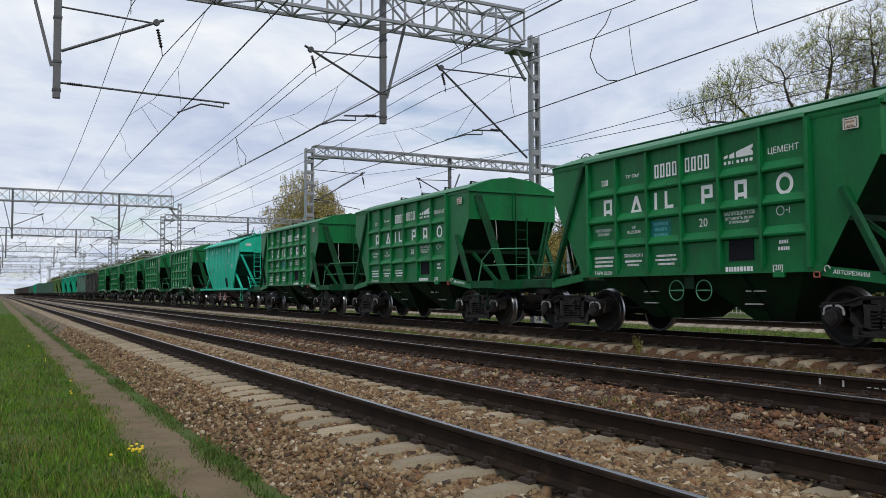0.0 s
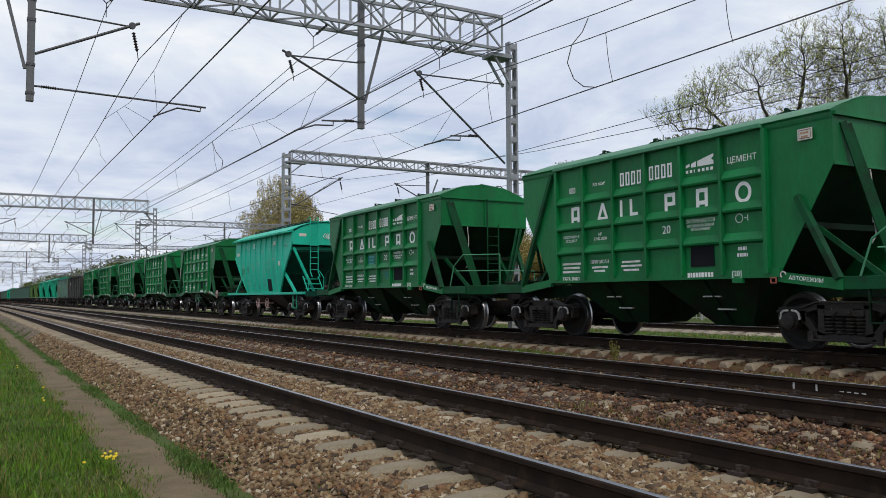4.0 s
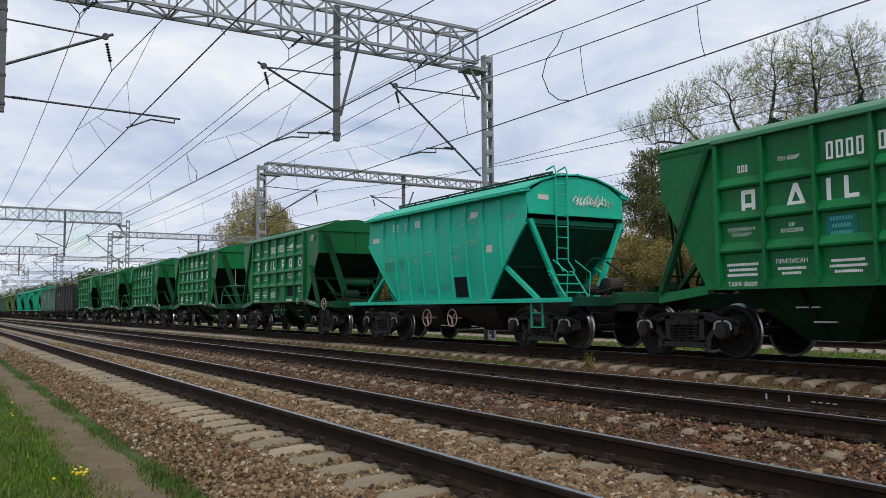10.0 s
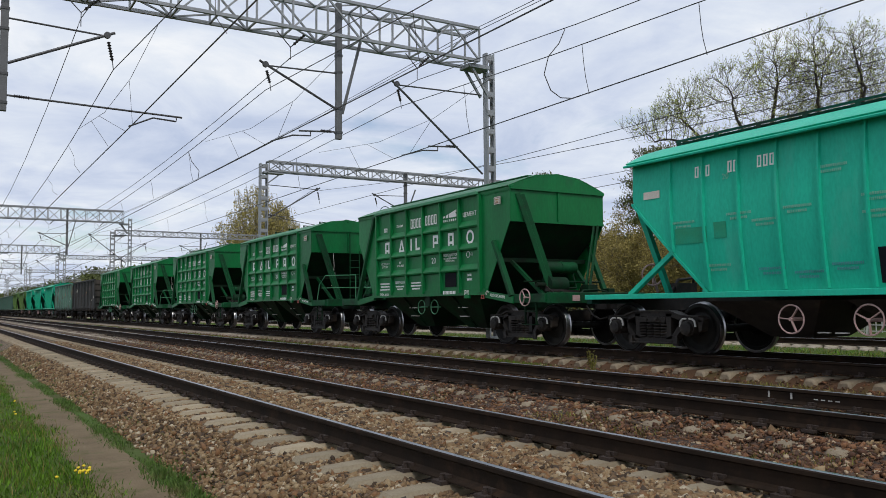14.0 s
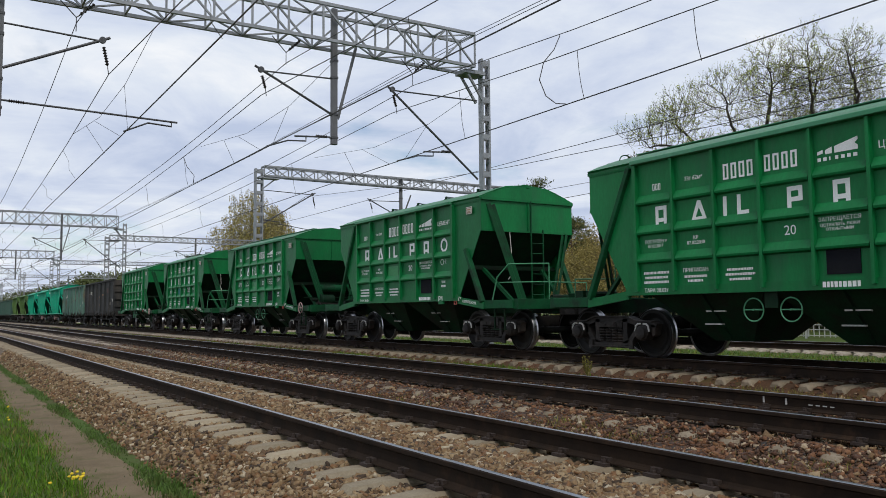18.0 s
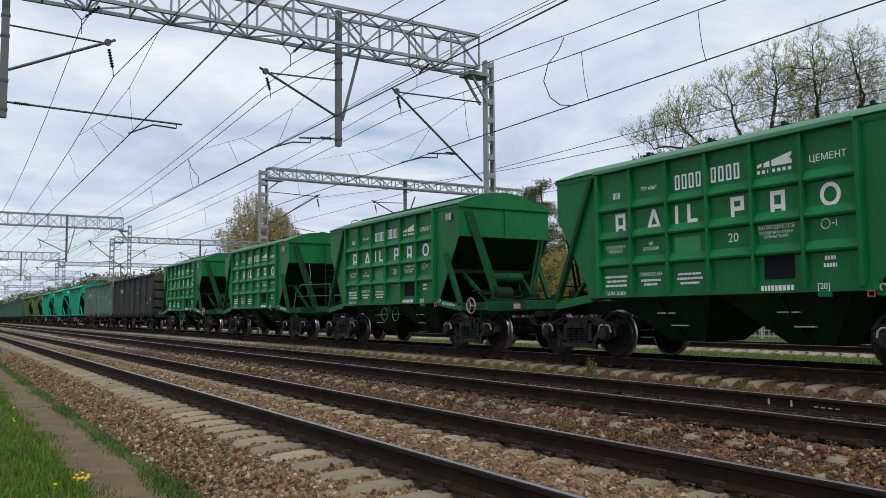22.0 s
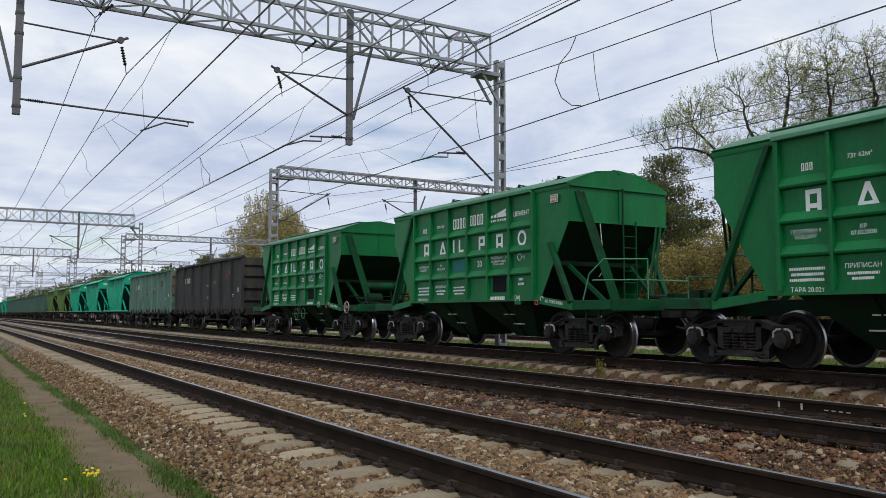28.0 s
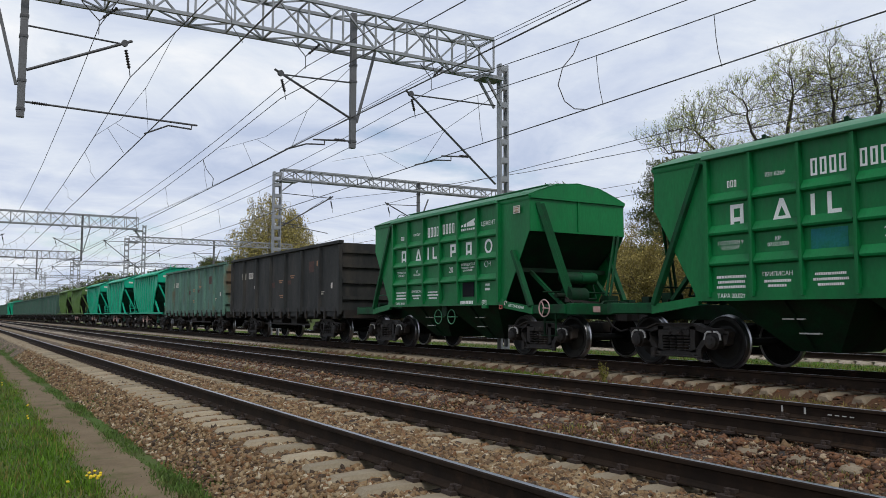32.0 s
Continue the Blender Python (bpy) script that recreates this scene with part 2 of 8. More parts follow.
STONE = [(0.0, (0.263, 0.155, 0.070)), (0.16, (0.357, 0.225, 0.107)), (0.32, (0.179, 0.105, 0.049)), (0.45, (0.430, 0.285, 0.143)), (0.58, (0.089, 0.054, 0.029)),
         (0.68, (0.493, 0.355, 0.194)), (0.81, (0.304, 0.150, 0.060)), (0.94, (0.714, 0.590, 0.405))]
RUSTY = [(0.0, (0.098, 0.042, 0.020)), (0.2, (0.195, 0.085, 0.036)), (0.4, (0.105, 0.052, 0.027)), (0.6, (0.26, 0.12, 0.052)), (0.8, (0.15, 0.074, 0.038)),
         (0.92, (0.48, 0.36, 0.23))]
M = {
    "stones": stones_material("crushed_stone", STONE, 0.82),
    "stones_rusty": stones_material("rusty_crushed_stone", RUSTY, 1.02),
    "bed": gravel_material("ballast_bed_stone", STONE),
    "bed_rusty": gravel_material("rusty_ballast_bed", RUSTY, 20.0),
    "soil": material("ground_soil", (0.07, 0.125, 0.025), 0.95, other=(0.095, 0.085, 0.04), scale=1.3, amount=0.7, grain=35, bump=0.5, gloss=0.1, bump_far=0.03),
    "path": material("trodden_earth", (0.205, 0.155, 0.096), 0.95, other=(0.135, 0.10, 0.06), scale=2.5, amount=0.8, grain=45, bump=0.5, gloss=0.1, dirt=(0.10, 0.095, 0.04), dirt_scale=2.4, dirt_low=0.56, dirt_high=0.72),
    "dirt": material("dirt_between_tracks", (0.14, 0.072, 0.041), 0.95, other=(0.08, 0.052, 0.032), scale=1.6, amount=0.8, grain=30, bump=0.6, gloss=0.1, dirt=(0.10, 0.10, 0.03), dirt_scale=0.9, dirt_low=0.54, dirt_high=0.68, bump_far=0.03),
    "grass": material("spring_grass", (0.125, 0.235, 0.02), 0.6, other=(0.05, 0.12, 0.014), scale=1.6, amount=0.95, grain=12, bump=0, gloss=0.12, dirt=(0.13, 0.115, 0.04), dirt_scale=1.4, dirt_low=0.52, dirt_high=0.72, island=0.55),
    "grass_dry": material("mixed_dry_grass", (0.17, 0.18, 0.035), 0.7, other=(0.22, 0.16, 0.06), scale=0.8, amount=0.9, grain=12, bump=0, gloss=0.2, island=0.45),
    "moss": material("dry_brown_moss", (0.105, 0.068, 0.036), 0.9, other=(0.07, 0.05, 0.027), scale=2, grain=12, bump=0, gloss=0.1, island=0.4),
    "weed": material("dark_weed_leaves", (0.07, 0.14, 0.024), 0.6, other=(0.10, 0.13, 0.035), scale=2, grain=12, bump=0, gloss=0.2, dirt=(0.12, 0.09, 0.04), dirt_scale=1.5, dirt_low=0.55, dirt_high=0.7, island=0.4),
    "flower": material("dandelion_yellow", (0.85, 0.62, 0.02), 0.7, scale=30, grain=80, bump=0.2, island=0.15),
    "rail": material("dark_oily_rail_steel", (0.016, 0.012, 0.0095), 0.85, 0.0, other=(0.036, 0.023, 0.015), scale=3, amount=0.8, grain=60, bump=0.2, gloss=0.09, dirt=(0.055, 0.032, 0.019), dirt_scale=4, dirt_low=0.56, dirt_high=0.76),
    "rail_top": material("polished_rail_head", (0.42, 0.43, 0.46), 0.36, 1.0, other=(0.28, 0.28, 0.30), scale=2, grain=50, bump=0.05, stretch=(1, 0.1, 1)),
    "concrete": material("sleeper_concrete", (0.29, 0.24, 0.17), 0.92, other=(0.20, 0.155, 0.105), scale=5, amount=0.8, grain=50, bump=0.4, gloss=0.15, dirt=(0.11, 0.072, 0.045), dirt_scale=3.5, dirt_low=0.52, dirt_high=0.70, per_object=0.22),
    "concrete_pale": material("pale_sleeper_concrete", (0.35, 0.295, 0.205), 0.92, other=(0.25, 0.195, 0.13), scale=5, amount=0.8, grain=50, bump=0.4, gloss=0.15, dirt=(0.11, 0.072, 0.045), dirt_scale=3.5, dirt_low=0.58, dirt_high=0.78, per_object=0.22),
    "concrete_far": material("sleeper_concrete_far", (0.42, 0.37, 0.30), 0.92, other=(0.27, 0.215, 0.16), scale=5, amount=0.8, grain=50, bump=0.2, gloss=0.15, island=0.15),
    "clip": material("rusty_fastening", (0.055, 0.038, 0.03), 0.8, 0.3, scale=20, grain=80, bump=0.3),
    "white_mark": material("worn_white_paint", (0.62, 0.60, 0.56), 0.8, scale=20, amount=0.8, grain=90, bump=0.1),
    "grey_steel": material("galvanised_gantry_steel", (0.36, 0.37, 0.385), 0.55, 0.3, other=(0.24, 0.25, 0.265), scale=3, amount=0.8, grain=40, bump=0.1, dirt=(0.16, 0.14, 0.12), dirt_scale=2, dirt_low=0.58, dirt_high=0.76),
    "post_steel": material("dull_dark_post_steel", (0.15, 0.152, 0.158), 0.6, 0.2, other=(0.10, 0.10, 0.105), scale=3, grain=40, bump=0.1),
    "dark_steel": material("dark_cantilever_steel", (0.10, 0.10, 0.105), 0.55, 0.4, scale=4, grain=50, bump=0.1),
    "insulator": material("dark_glazed_insulator", (0.03, 0.024, 0.023), 0.25, scale=6, grain=40, bump=0),
    "wire": material("weathered_copper_wire", (0.075, 0.07, 0.065), 0.6, 0.4, scale=2, grain=20, bump=0),
    "foundation": material("mast_foundation_concrete", (0.42, 0.40, 0.37), 0.9, scale=3, grain=40, bump=0.3),
    "green": material("green_wagon_paint", (0.004, 0.184, 0.048), 0.42, other=(0.004, 0.125, 0.035), scale=1.6, amount=0.9, grain=25, bump=0.04, gloss=0.24, dirt=(0.018, 0.12, 0.046), dirt_scale=2.4, dirt_low=0.54, dirt_high=0.76, stretch=(1, 1, 0.3), per_object=0.10),
    # wagon green with the shade of the ends put into its colour, dirt in patches
    "green_shaded": material("shaded_green_strut_paint", (0.004, 0.088, 0.028), 0.6, other=(0.005, 0.045, 0.018), scale=2.2, amount=0.9, grain=25, bump=0.1, gloss=0.18, dirt=(0.014, 0.022, 0.014), dirt_scale=2.2, dirt_low=0.5, dirt_high=0.72),
    # grimy green, darkened further for the shade below the body and under its ends
    "green_dark": material("shaded_grimy_green_paint", (0.003, 0.036, 0.013), 0.65, other=(0.006, 0.016, 0.008), scale=2, amount=0.9, grain=25, bump=0.15, gloss=0.15, dirt=(0.012, 0.012, 0.009), dirt_scale=2.4, dirt_low=0.46, dirt_high=0.68),
    "roof_green": material("dusty_green_roof_paint", (0.05, 0.24, 0.115), 0.55, other=(0.11, 0.30, 0.18), scale=1.2, amount=0.8, grain=20, bump=0.1, gloss=0.3, stretch=(1, 0.4, 1)),
    "teal": material("faded_teal_wagon_paint", (0.016, 0.55, 0.36), 0.48, other=(0.014, 0.42, 0.28), scale=1.0, amount=0.8, grain=25, bump=0.06, gloss=0.22, dirt=(0.09, 0.46, 0.34), dirt_scale=1.5, dirt_low=0.54, dirt_high=0.76, stretch=(1, 1, 0.35)),
    "bright_teal": material("bright_teal_wagon_paint", (0.004, 0.43, 0.25), 0.48, other=(0.008, 0.30, 0.18), scale=1.0, amount=0.8, grain=25, bump=0.06, gloss=0.22, stretch=(1, 1, 0.35)),
    # grimy teal that also carries the shade inside the open wagon ends
    "teal_dark": material("shaded_grimy_teal_paint", (0.003, 0.075, 0.048), 0.6, other=(0.006, 0.035, 0.024), scale=2, amount=0.9, grain=25, bump=0.1, gloss=0.2, dirt=(0.02, 0.02, 0.016), dirt_scale=2.0, dirt_low=0.52, dirt_high=0.72),
    "bogie": material("grimy_black_bogie_steel", (0.017, 0.0152, 0.014), 0.6, 0.0, other=(0.034, 0.029, 0.025), scale=4, amount=0.9, grain=40, bump=0.3, gloss=0.25, dirt=(0.07, 0.054, 0.042), dirt_scale=3.0, dirt_low=0.55, dirt_high=0.76),
    "wheel": material("dark_wheel_steel", (0.008, 0.0075, 0.007), 0.6, 0.0, other=(0.022, 0.022, 0.018), scale=4, grain=30, bump=0.15, gloss=0.18),
    "tread": material("polished_wheel_tread", (0.48, 0.48, 0.50), 0.3, 1.0, scale=5, grain=40, bump=0.05),
    "white": material("white_stencil_paint", (0.88, 0.89, 0.87), 0.6, other=(0.74, 0.78, 0.74), scale=6, amount=0.6, grain=60, bump=0.05),
    "black_panel": material("black_inspection_panel", (0.008, 0.009, 0.014), 0.8, other=(0.018, 0.018, 0.018), scale=3, grain=30, bump=0.05, gloss=0.1),
    "blue_patch": material("blue_overpaint_patch", (0.012, 0.17, 0.20), 0.5, other=(0.006, 0.15, 0.08), scale=4, amount=1.0, grain=30, bump=0.05, gloss=0.2),
    "lime_patch": material("bright_green_overpaint_patch", (0.03, 0.30, 0.08), 0.45, other=(0.015, 0.18, 0.06), scale=3, amount=0.7, grain=30, bump=0.05),
    "red": material("faded_red_handwheel_paint", (0.38, 0.09, 0.07), 0.6, scale=12, grain=50, bump=0.1),
    "pink": material("faded_pink_white_paint", (0.48, 0.35, 0.33), 0.65, other=(0.38, 0.19, 0.17), scale=8, grain=50, bump=0.1),
    "paper": material("buff_paper_plate", (0.70, 0.67, 0.60), 0.7, other=(0.60, 0.54, 0.45), scale=12, grain=50, bump=0.05),
    "orange_rust": material("orange_rust_streak", (0.45, 0.24, 0.12), 0.8, scale=5, grain=40, bump=0.1),
    "gondola_dark": material("sooty_brown_gondola_paint", (0.022, 0.025, 0.025), 0.7, other=(0.058, 0.056, 0.052), scale=1.8, amount=0.9, grain=25, bump=0.2, gloss=0.2, dirt=(0.085, 0.07, 0.057), dirt_scale=1.3, dirt_low=0.56, dirt_high=0.80, stretch=(1, 1, 0.35)),
    "gondola_grey": material("faded_grey_green_gondola_paint", (0.125, 0.245, 0.19), 0.7, other=(0.06, 0.115, 0.09), scale=1.8, amount=0.9, grain=25, bump=0.15, gloss=0.2, dirt=(0.15, 0.085, 0.05), dirt_scale=1.3, dirt_low=0.55, dirt_high=0.72, stretch=(1, 1, 0.4)),
    "rust_smear": material("dull_red_rust_smear", (0.13, 0.05, 0.035), 0.8, other=(0.03, 0.026, 0.025), scale=9, amount=1.0, grain=30, bump=0.1),
    "gondola_green": material("dull_green_gondola_paint", (0.04, 0.12, 0.085), 0.7, other=(0.05, 0.09, 0.07), scale=0.8, amount=0.9, grain=20, bump=0.1),
    "olive": material("olive_green_hopper_paint", (0.10, 0.20, 0.035), 0.6, other=(0.06, 0.13, 0.03), scale=1, amount=0.8, grain=20, bump=0.1),
    "rust_red": material("rust_brown_gondola_paint", (0.05, 0.036, 0.030), 0.75, other=(0.035, 0.028, 0.024), scale=0.8, amount=0.9, grain=20, bump=0.1),
    "bark": material("dark_grey_bark", (0.052, 0.045, 0.037), 0.9, other=(0.034, 0.03, 0.025), scale=5, grain=30, bump=0.6, gloss=0.15, stretch=(1, 1, 0.25)),
    "birch_bark": material("white_birch_bark", (0.50, 0.48, 0.44), 0.85, other=(0.10, 0.09, 0.08), scale=4, amount=0.7, grain=12, bump=0.4, stretch=(1, 1, 2)),
    "pine_bark": material("ruddy_pine_bark", (0.13, 0.075, 0.045), 0.9, other=(0.07, 0.05, 0.04), scale=3, grain=20, bump=0.6, stretch=(1, 1, 0.3)),
    "young_leaf": material("young_spring_leaves", (0.46, 0.52, 0.16), 0.6, other=(0.36, 0.42, 0.12), scale=0.6, grain=3, bump=0, gloss=0.1, island=0.35),
    "yellow_leaf": material("yellowish_bush_leaves", (0.345, 0.28, 0.09), 0.7, other=(0.235, 0.19, 0.065), scale=0.3, amount=1.0, grain=3, bump=0, gloss=0.1, island=0.35),
    "birch_leaf": material("birch_catkin_leaves", (0.42, 0.35, 0.11), 0.6, other=(0.33, 0.275, 0.085), scale=0.4, grain=3, bump=0, gloss=0.2, island=0.35),
    "needle": material("dark_pine_needles", (0.115, 0.13, 0.045), 0.6, other=(0.075, 0.095, 0.032), scale=0.6, grain=3, bump=0, gloss=0.15, island=0.5),
    "twig": material("brown_twigs", (0.135, 0.118, 0.082), 0.9, other=(0.095, 0.083, 0.058), scale=3, grain=20, bump=0, gloss=0.1),
    "worn_white": material("worn_pale_stencil_paint", (0.24, 0.50, 0.38), 0.6, other=(0.07, 0.46, 0.31), scale=9, amount=1.0, grain=60, bump=0),
    # overpainted patches; its darker tone is also the recess shade of the end panel
    "teal_patch_shade": material("olive_teal_overpaint_and_shade", (0.035, 0.29, 0.15), 0.5, other=(0.012, 0.36, 0.23), scale=3, amount=0.8, grain=30, bump=0.05, gloss=0.2),
    "scrawl": material("pale_blue_scrawl", (0.09, 0.36, 0.38), 0.6, other=(0.03, 0.30, 0.26), scale=14, amount=0.9, grain=60, bump=0),
    "fence": material("white_fence_paint", (0.50, 0.50, 0.46), 0.7, scale=3, grain=40, bump=0.1),
}


# ---- mesh tools ----
class Build:
    """Collects the faces of one mesh."""

    def __init__(self):
        self.v, self.f = [], []

    def add(self, verts, faces):
        n = len(self.v)
        self.v += [tuple(p) for p in verts]
        self.f += [tuple(i + n for i in q) for q in faces]
        return self

    def box(self, x0, x1, y0, y1, z0, z1):
        return self.add([(x, y, z) for z in (z0, z1) for y in (y0, y1) for x in (x0, x1)],
                        [(0, 2, 3, 1), (4, 5, 7, 6), (0, 1, 5, 4), (1, 3, 7, 5), (3, 2, 6, 7), (2, 0, 4, 6)])

    def prism(self, outline, axis, a, b):
        """An outline of (u, w) carried along an axis from a to b: 'x' takes (y, z), 'y' (x, z), 'z' (x, y)."""
        put = {"x": lambda u, w, s: (s, u, w), "y": lambda u, w, s: (u, s, w), "z": lambda u, w, s: (u, w, s)}[axis]
        n = len(outline)
        verts = [put(u, w, a) for u, w in outline] + [put(u, w, b) for u, w in outline]
        faces = [tuple(range(n))[::-1], tuple(range(n, 2 * n))] + [(i, (i + 1) % n, n + (i + 1) % n, n + i) for i in range(n)]
        return self.add(verts, faces)

    def hull(self, lower, upper):
        """Two rings of equal count joined by sides, both closed."""
        n = len(lower)
        return self.add([*lower, *upper], [tuple(range(n))[::-1], tuple(range(n, 2 * n))] + [(i, (i + 1) % n, n + (i + 1) % n, n + i) for i in range(n)])

    def beam(self, p, q, w, h, up=(0, 0, 1)):
        """A bar of w x h from p to q."""
        p, q = Vector(p), Vector(q)
        d = (q - p).normalized()
        s = d.cross(Vector(up))
        s = s.normalized() if s.length > 1e-4 else Vector((1, 0, 0))
        t = s.cross(d).normalized()
        ring = [(-1, -1), (1, -1), (1, 1), (-1, 1)]
        verts = [e + s * (a * w / 2) + t * (b * h / 2) for e in (p, q) for a, b in ring]
        return self.add(verts, [(0, 3, 2, 1), (4, 5, 6, 7), (0, 1, 5, 4), (1, 2, 6, 5), (2, 3, 7, 6), (3, 0, 4, 7)])

    def tube(self, p, q, r, n=8, r2=None):
        p, q = Vector(p), Vector(q)
        d = (q - p).normalized()
        s = d.orthogonal().normalized()
        t = d.cross(s)
        r2 = r if r2 is None else r2
        ring = [(math.cos(2 * math.pi * i / n), math.sin(2 * math.pi * i / n)) for i in range(n)]
        return self.hull([p + (s * c + t * k) * r for c, k in ring], [q + (s * c + t * k) * r2 for c, k in ring])

    def turned(self, centre, axis, profile, n=24, closed=True):
        """A lathe: profile of (along, radius) about an axis through the centre."""
        c, d = Vector(centre), Vector(axis).normalized()
        s = d.orthogonal().normalized()
        t = d.cross(s)
        verts, faces = [], []
        for a, r in profile:
            verts += [c + d * a + (s * math.cos(2 * math.pi * i / n) + t * math.sin(2 * math.pi * i / n)) * r for i in range(n)]
        m = len(profile)
        for j in range(m - 1):
            faces += [(j * n + i, j * n + (i + 1) % n, (j + 1) * n + (i + 1) % n, (j + 1) * n + i) for i in range(n)]
        if closed:
            faces += [tuple(range(n))[::-1], tuple(range((m - 1) * n, m * n))]
        return self.add(verts, faces)

    def torus(self, centre, axis, R, r, n=20, k=6):
        c, d = Vector(centre), Vector(axis).normalized()
        s = d.orthogonal().normalized()
        t = d.cross(s)
        verts, faces = [], []
        for i in range(n):
            a = 2 * math.pi * i / n
            o = s * math.cos(a) + t * math.sin(a)
            for j in range(k):
                b = 2 * math.pi * j / k
                verts.append(c + o * (R + r * math.cos(b)) + d * (r * math.sin(b)))
        for i in range(n):
            for j in range(k):
                faces.append((i * k + j, ((i + 1) % n) * k + j, ((i + 1) % n) * k + (j + 1) % k, i * k + (j + 1) % k))
        return self.add(verts, faces)

    def bent(self, points, r, n=6):
        """One tube along a line with bends."""
        pts = [Vector(p) for p in points]
        side, base = None, len(self.v)
        for i, p in enumerate(pts):
            d = (pts[min(i + 1, len(pts) - 1)] - pts[max(i - 1, 0)]).normalized()
            side = d.orthogonal() if side is None or abs(side.dot(d)) > 0.98 else side - d * side.dot(d)
            side.normalize()
            t = d.cross(side)
            self.v += [tuple(p + (side * math.cos(2 * math.pi * k / n) + t * math.sin(2 * math.pi * k / n)) * r) for k in range(n)]
        for i in range(len(pts) - 1):
            a = base + i * n
            self.f += [(a + k, a + (k + 1) % n, a + n + (k + 1) % n, a + n + k) for k in range(n)]
        self.f += [tuple(range(base + n - 1, base - 1, -1)), tuple(range(base + (len(pts) - 1) * n, base + len(pts) * n))]
        return self

    def mesh(self, name, mat, smooth=False):
        me = bpy.data.meshes.new(name)
        me.from_pydata(self.v, [], self.f)
        me.materials.append(mat)
        bm = bmesh.new()
        bm.from_mesh(me)
        bmesh.ops.recalc_face_normals(bm, faces=bm.faces)
        bm.to_mesh(me)
        bm.free()
        if smooth:
            me.shade_smooth()
            me.set_sharp_from_angle(angle=radians(35))
        return me


def part(name, build, mat, parent, label="", smooth=False, bevel=0.0):
    """One mesh under a thing or a part."""
    ob = new(name, build.mesh(name, mat, smooth) if isinstance(build, Build) else build)
    ob.parent = parent
    if bevel:
        b = ob.modifiers.new("bevel", "BEVEL")
        b.width, b.segments, b.limit_method = bevel, 2, "ANGLE"
    return tagged(ob, label) if label else ob


def quick(name, verts, faces, mat):
    """A large mesh straight from arrays of triangles or quads."""
    me = bpy.data.meshes.new(name)
    verts, faces = np.asarray(verts, np.float32), np.asarray(faces, np.int32)
    k = faces.shape[1]
    me.vertices.add(len(verts))
    me.vertices.foreach_set("co", verts.ravel())
    me.loops.add(faces.size)
    me.loops.foreach_set("vertex_index", faces.ravel())
    me.polygons.add(len(faces))
    me.polygons.foreach_set("loop_start", np.arange(0, faces.size, k, dtype=np.int32))
    me.update(calc_edges=True)
    me.materials.append(mat)
    return me

# ---- the plan across the line: x of each track's middle, height of its rail heads ----
TRACKS = [(3.995, 0.0, 10.53), (7.915, 0.05, 10.30), (12.92, 0.13, 17.22), (23.5, 0.0, 12.0)]
NEAR, MIDDLE, FREIGHT, FAR = TRACKS
GAUGE, PITCH = 1.592, 0.543
GROUND = [(-2500, -0.6), (-300, -0.6), (-40, -0.6), (-8, -0.6), (-3, -0.6), (0.0, -0.59), (0.8, -0.585), (1.3, -0.60), (1.6, -0.615), (1.95, -0.60), (2.3, -0.60), (4, -0.62),
          (10, -0.55), (15, -0.45), (15.6, -0.33), (17, -0.27), (19, -0.26), (21.0, -0.3), (22, -0.34), (25, -0.34), (26.5, -0.25), (32, -0.15), (45, 0.0), (300, 0.3), (2500, 0.3)]
BED = [(2.05, -0.68), (2.22, -0.56), (2.42, -0.41), (2.58, -0.31), (2.72, -0.278), (3.1, -0.266), (3.3, -0.245), (3.5, -0.225), (4.0, -0.205), (4.3, -0.225), (4.52, -0.262), (4.8, -0.25), (5.4, -0.26), (5.75, -0.31), (6.2, -0.29), (6.52, -0.265), (6.74, -0.19), (7.2, -0.185),
       (8.0, -0.19), (8.7, -0.185), (9.08, -0.19), (9.32, -0.255), (9.7, -0.27), (10.6, -0.25), (11.1, -0.25), (11.52, -0.235), (11.76, -0.14), (12.9, -0.13), (14.3, -0.14), (14.8, -0.26), (15.3, -0.45)]


def height(profile, x):
    return np.interp(x, [p[0] for p in profile], [p[1] for p in profile])


LONG = [-400, -120, -60, -30, *[y * 0.5 for y in range(-20, 130)], 70, 80, 95, 120, 160, 230, 350, 600, 1000, 2500]


def sheet(name, profile, mat, lengths, rough=0.0, steps=None, label="", category=""):
    """A strip of ground with one cross-section along the line."""
    xs = []
    for (a, _), (b, _) in zip(profile, profile[1:]):
        k = 1 if not steps or b - a > 6 else max(1, int((b - a) / steps))
        xs += [a + (b - a) * i / k for i in range(k)]
    xs.append(profile[-1][0])
    zs = height(profile, xs)
    rng = np.random.RandomState(5)
    X, Y = np.meshgrid(xs, lengths)
    Z = np.tile(zs, (len(lengths), 1)) + (rng.rand(len(lengths), len(xs)) - 0.5) * rough * (np.abs(Y) < 66) * (np.abs(X) < 60)
    n = len(xs)
    i, j = np.meshgrid(np.arange(len(lengths) - 1), np.arange(n - 1), indexing="ij")
    a = (i * n + j).ravel()
    me = quick(name, np.stack([X, Y, Z], -1).reshape(-1, 3), np.stack([a, a + 1, a + n + 1, a + n], 1), mat)
    me.shade_smooth()
    return tagged(new(name, me), label, category, kind="structure")


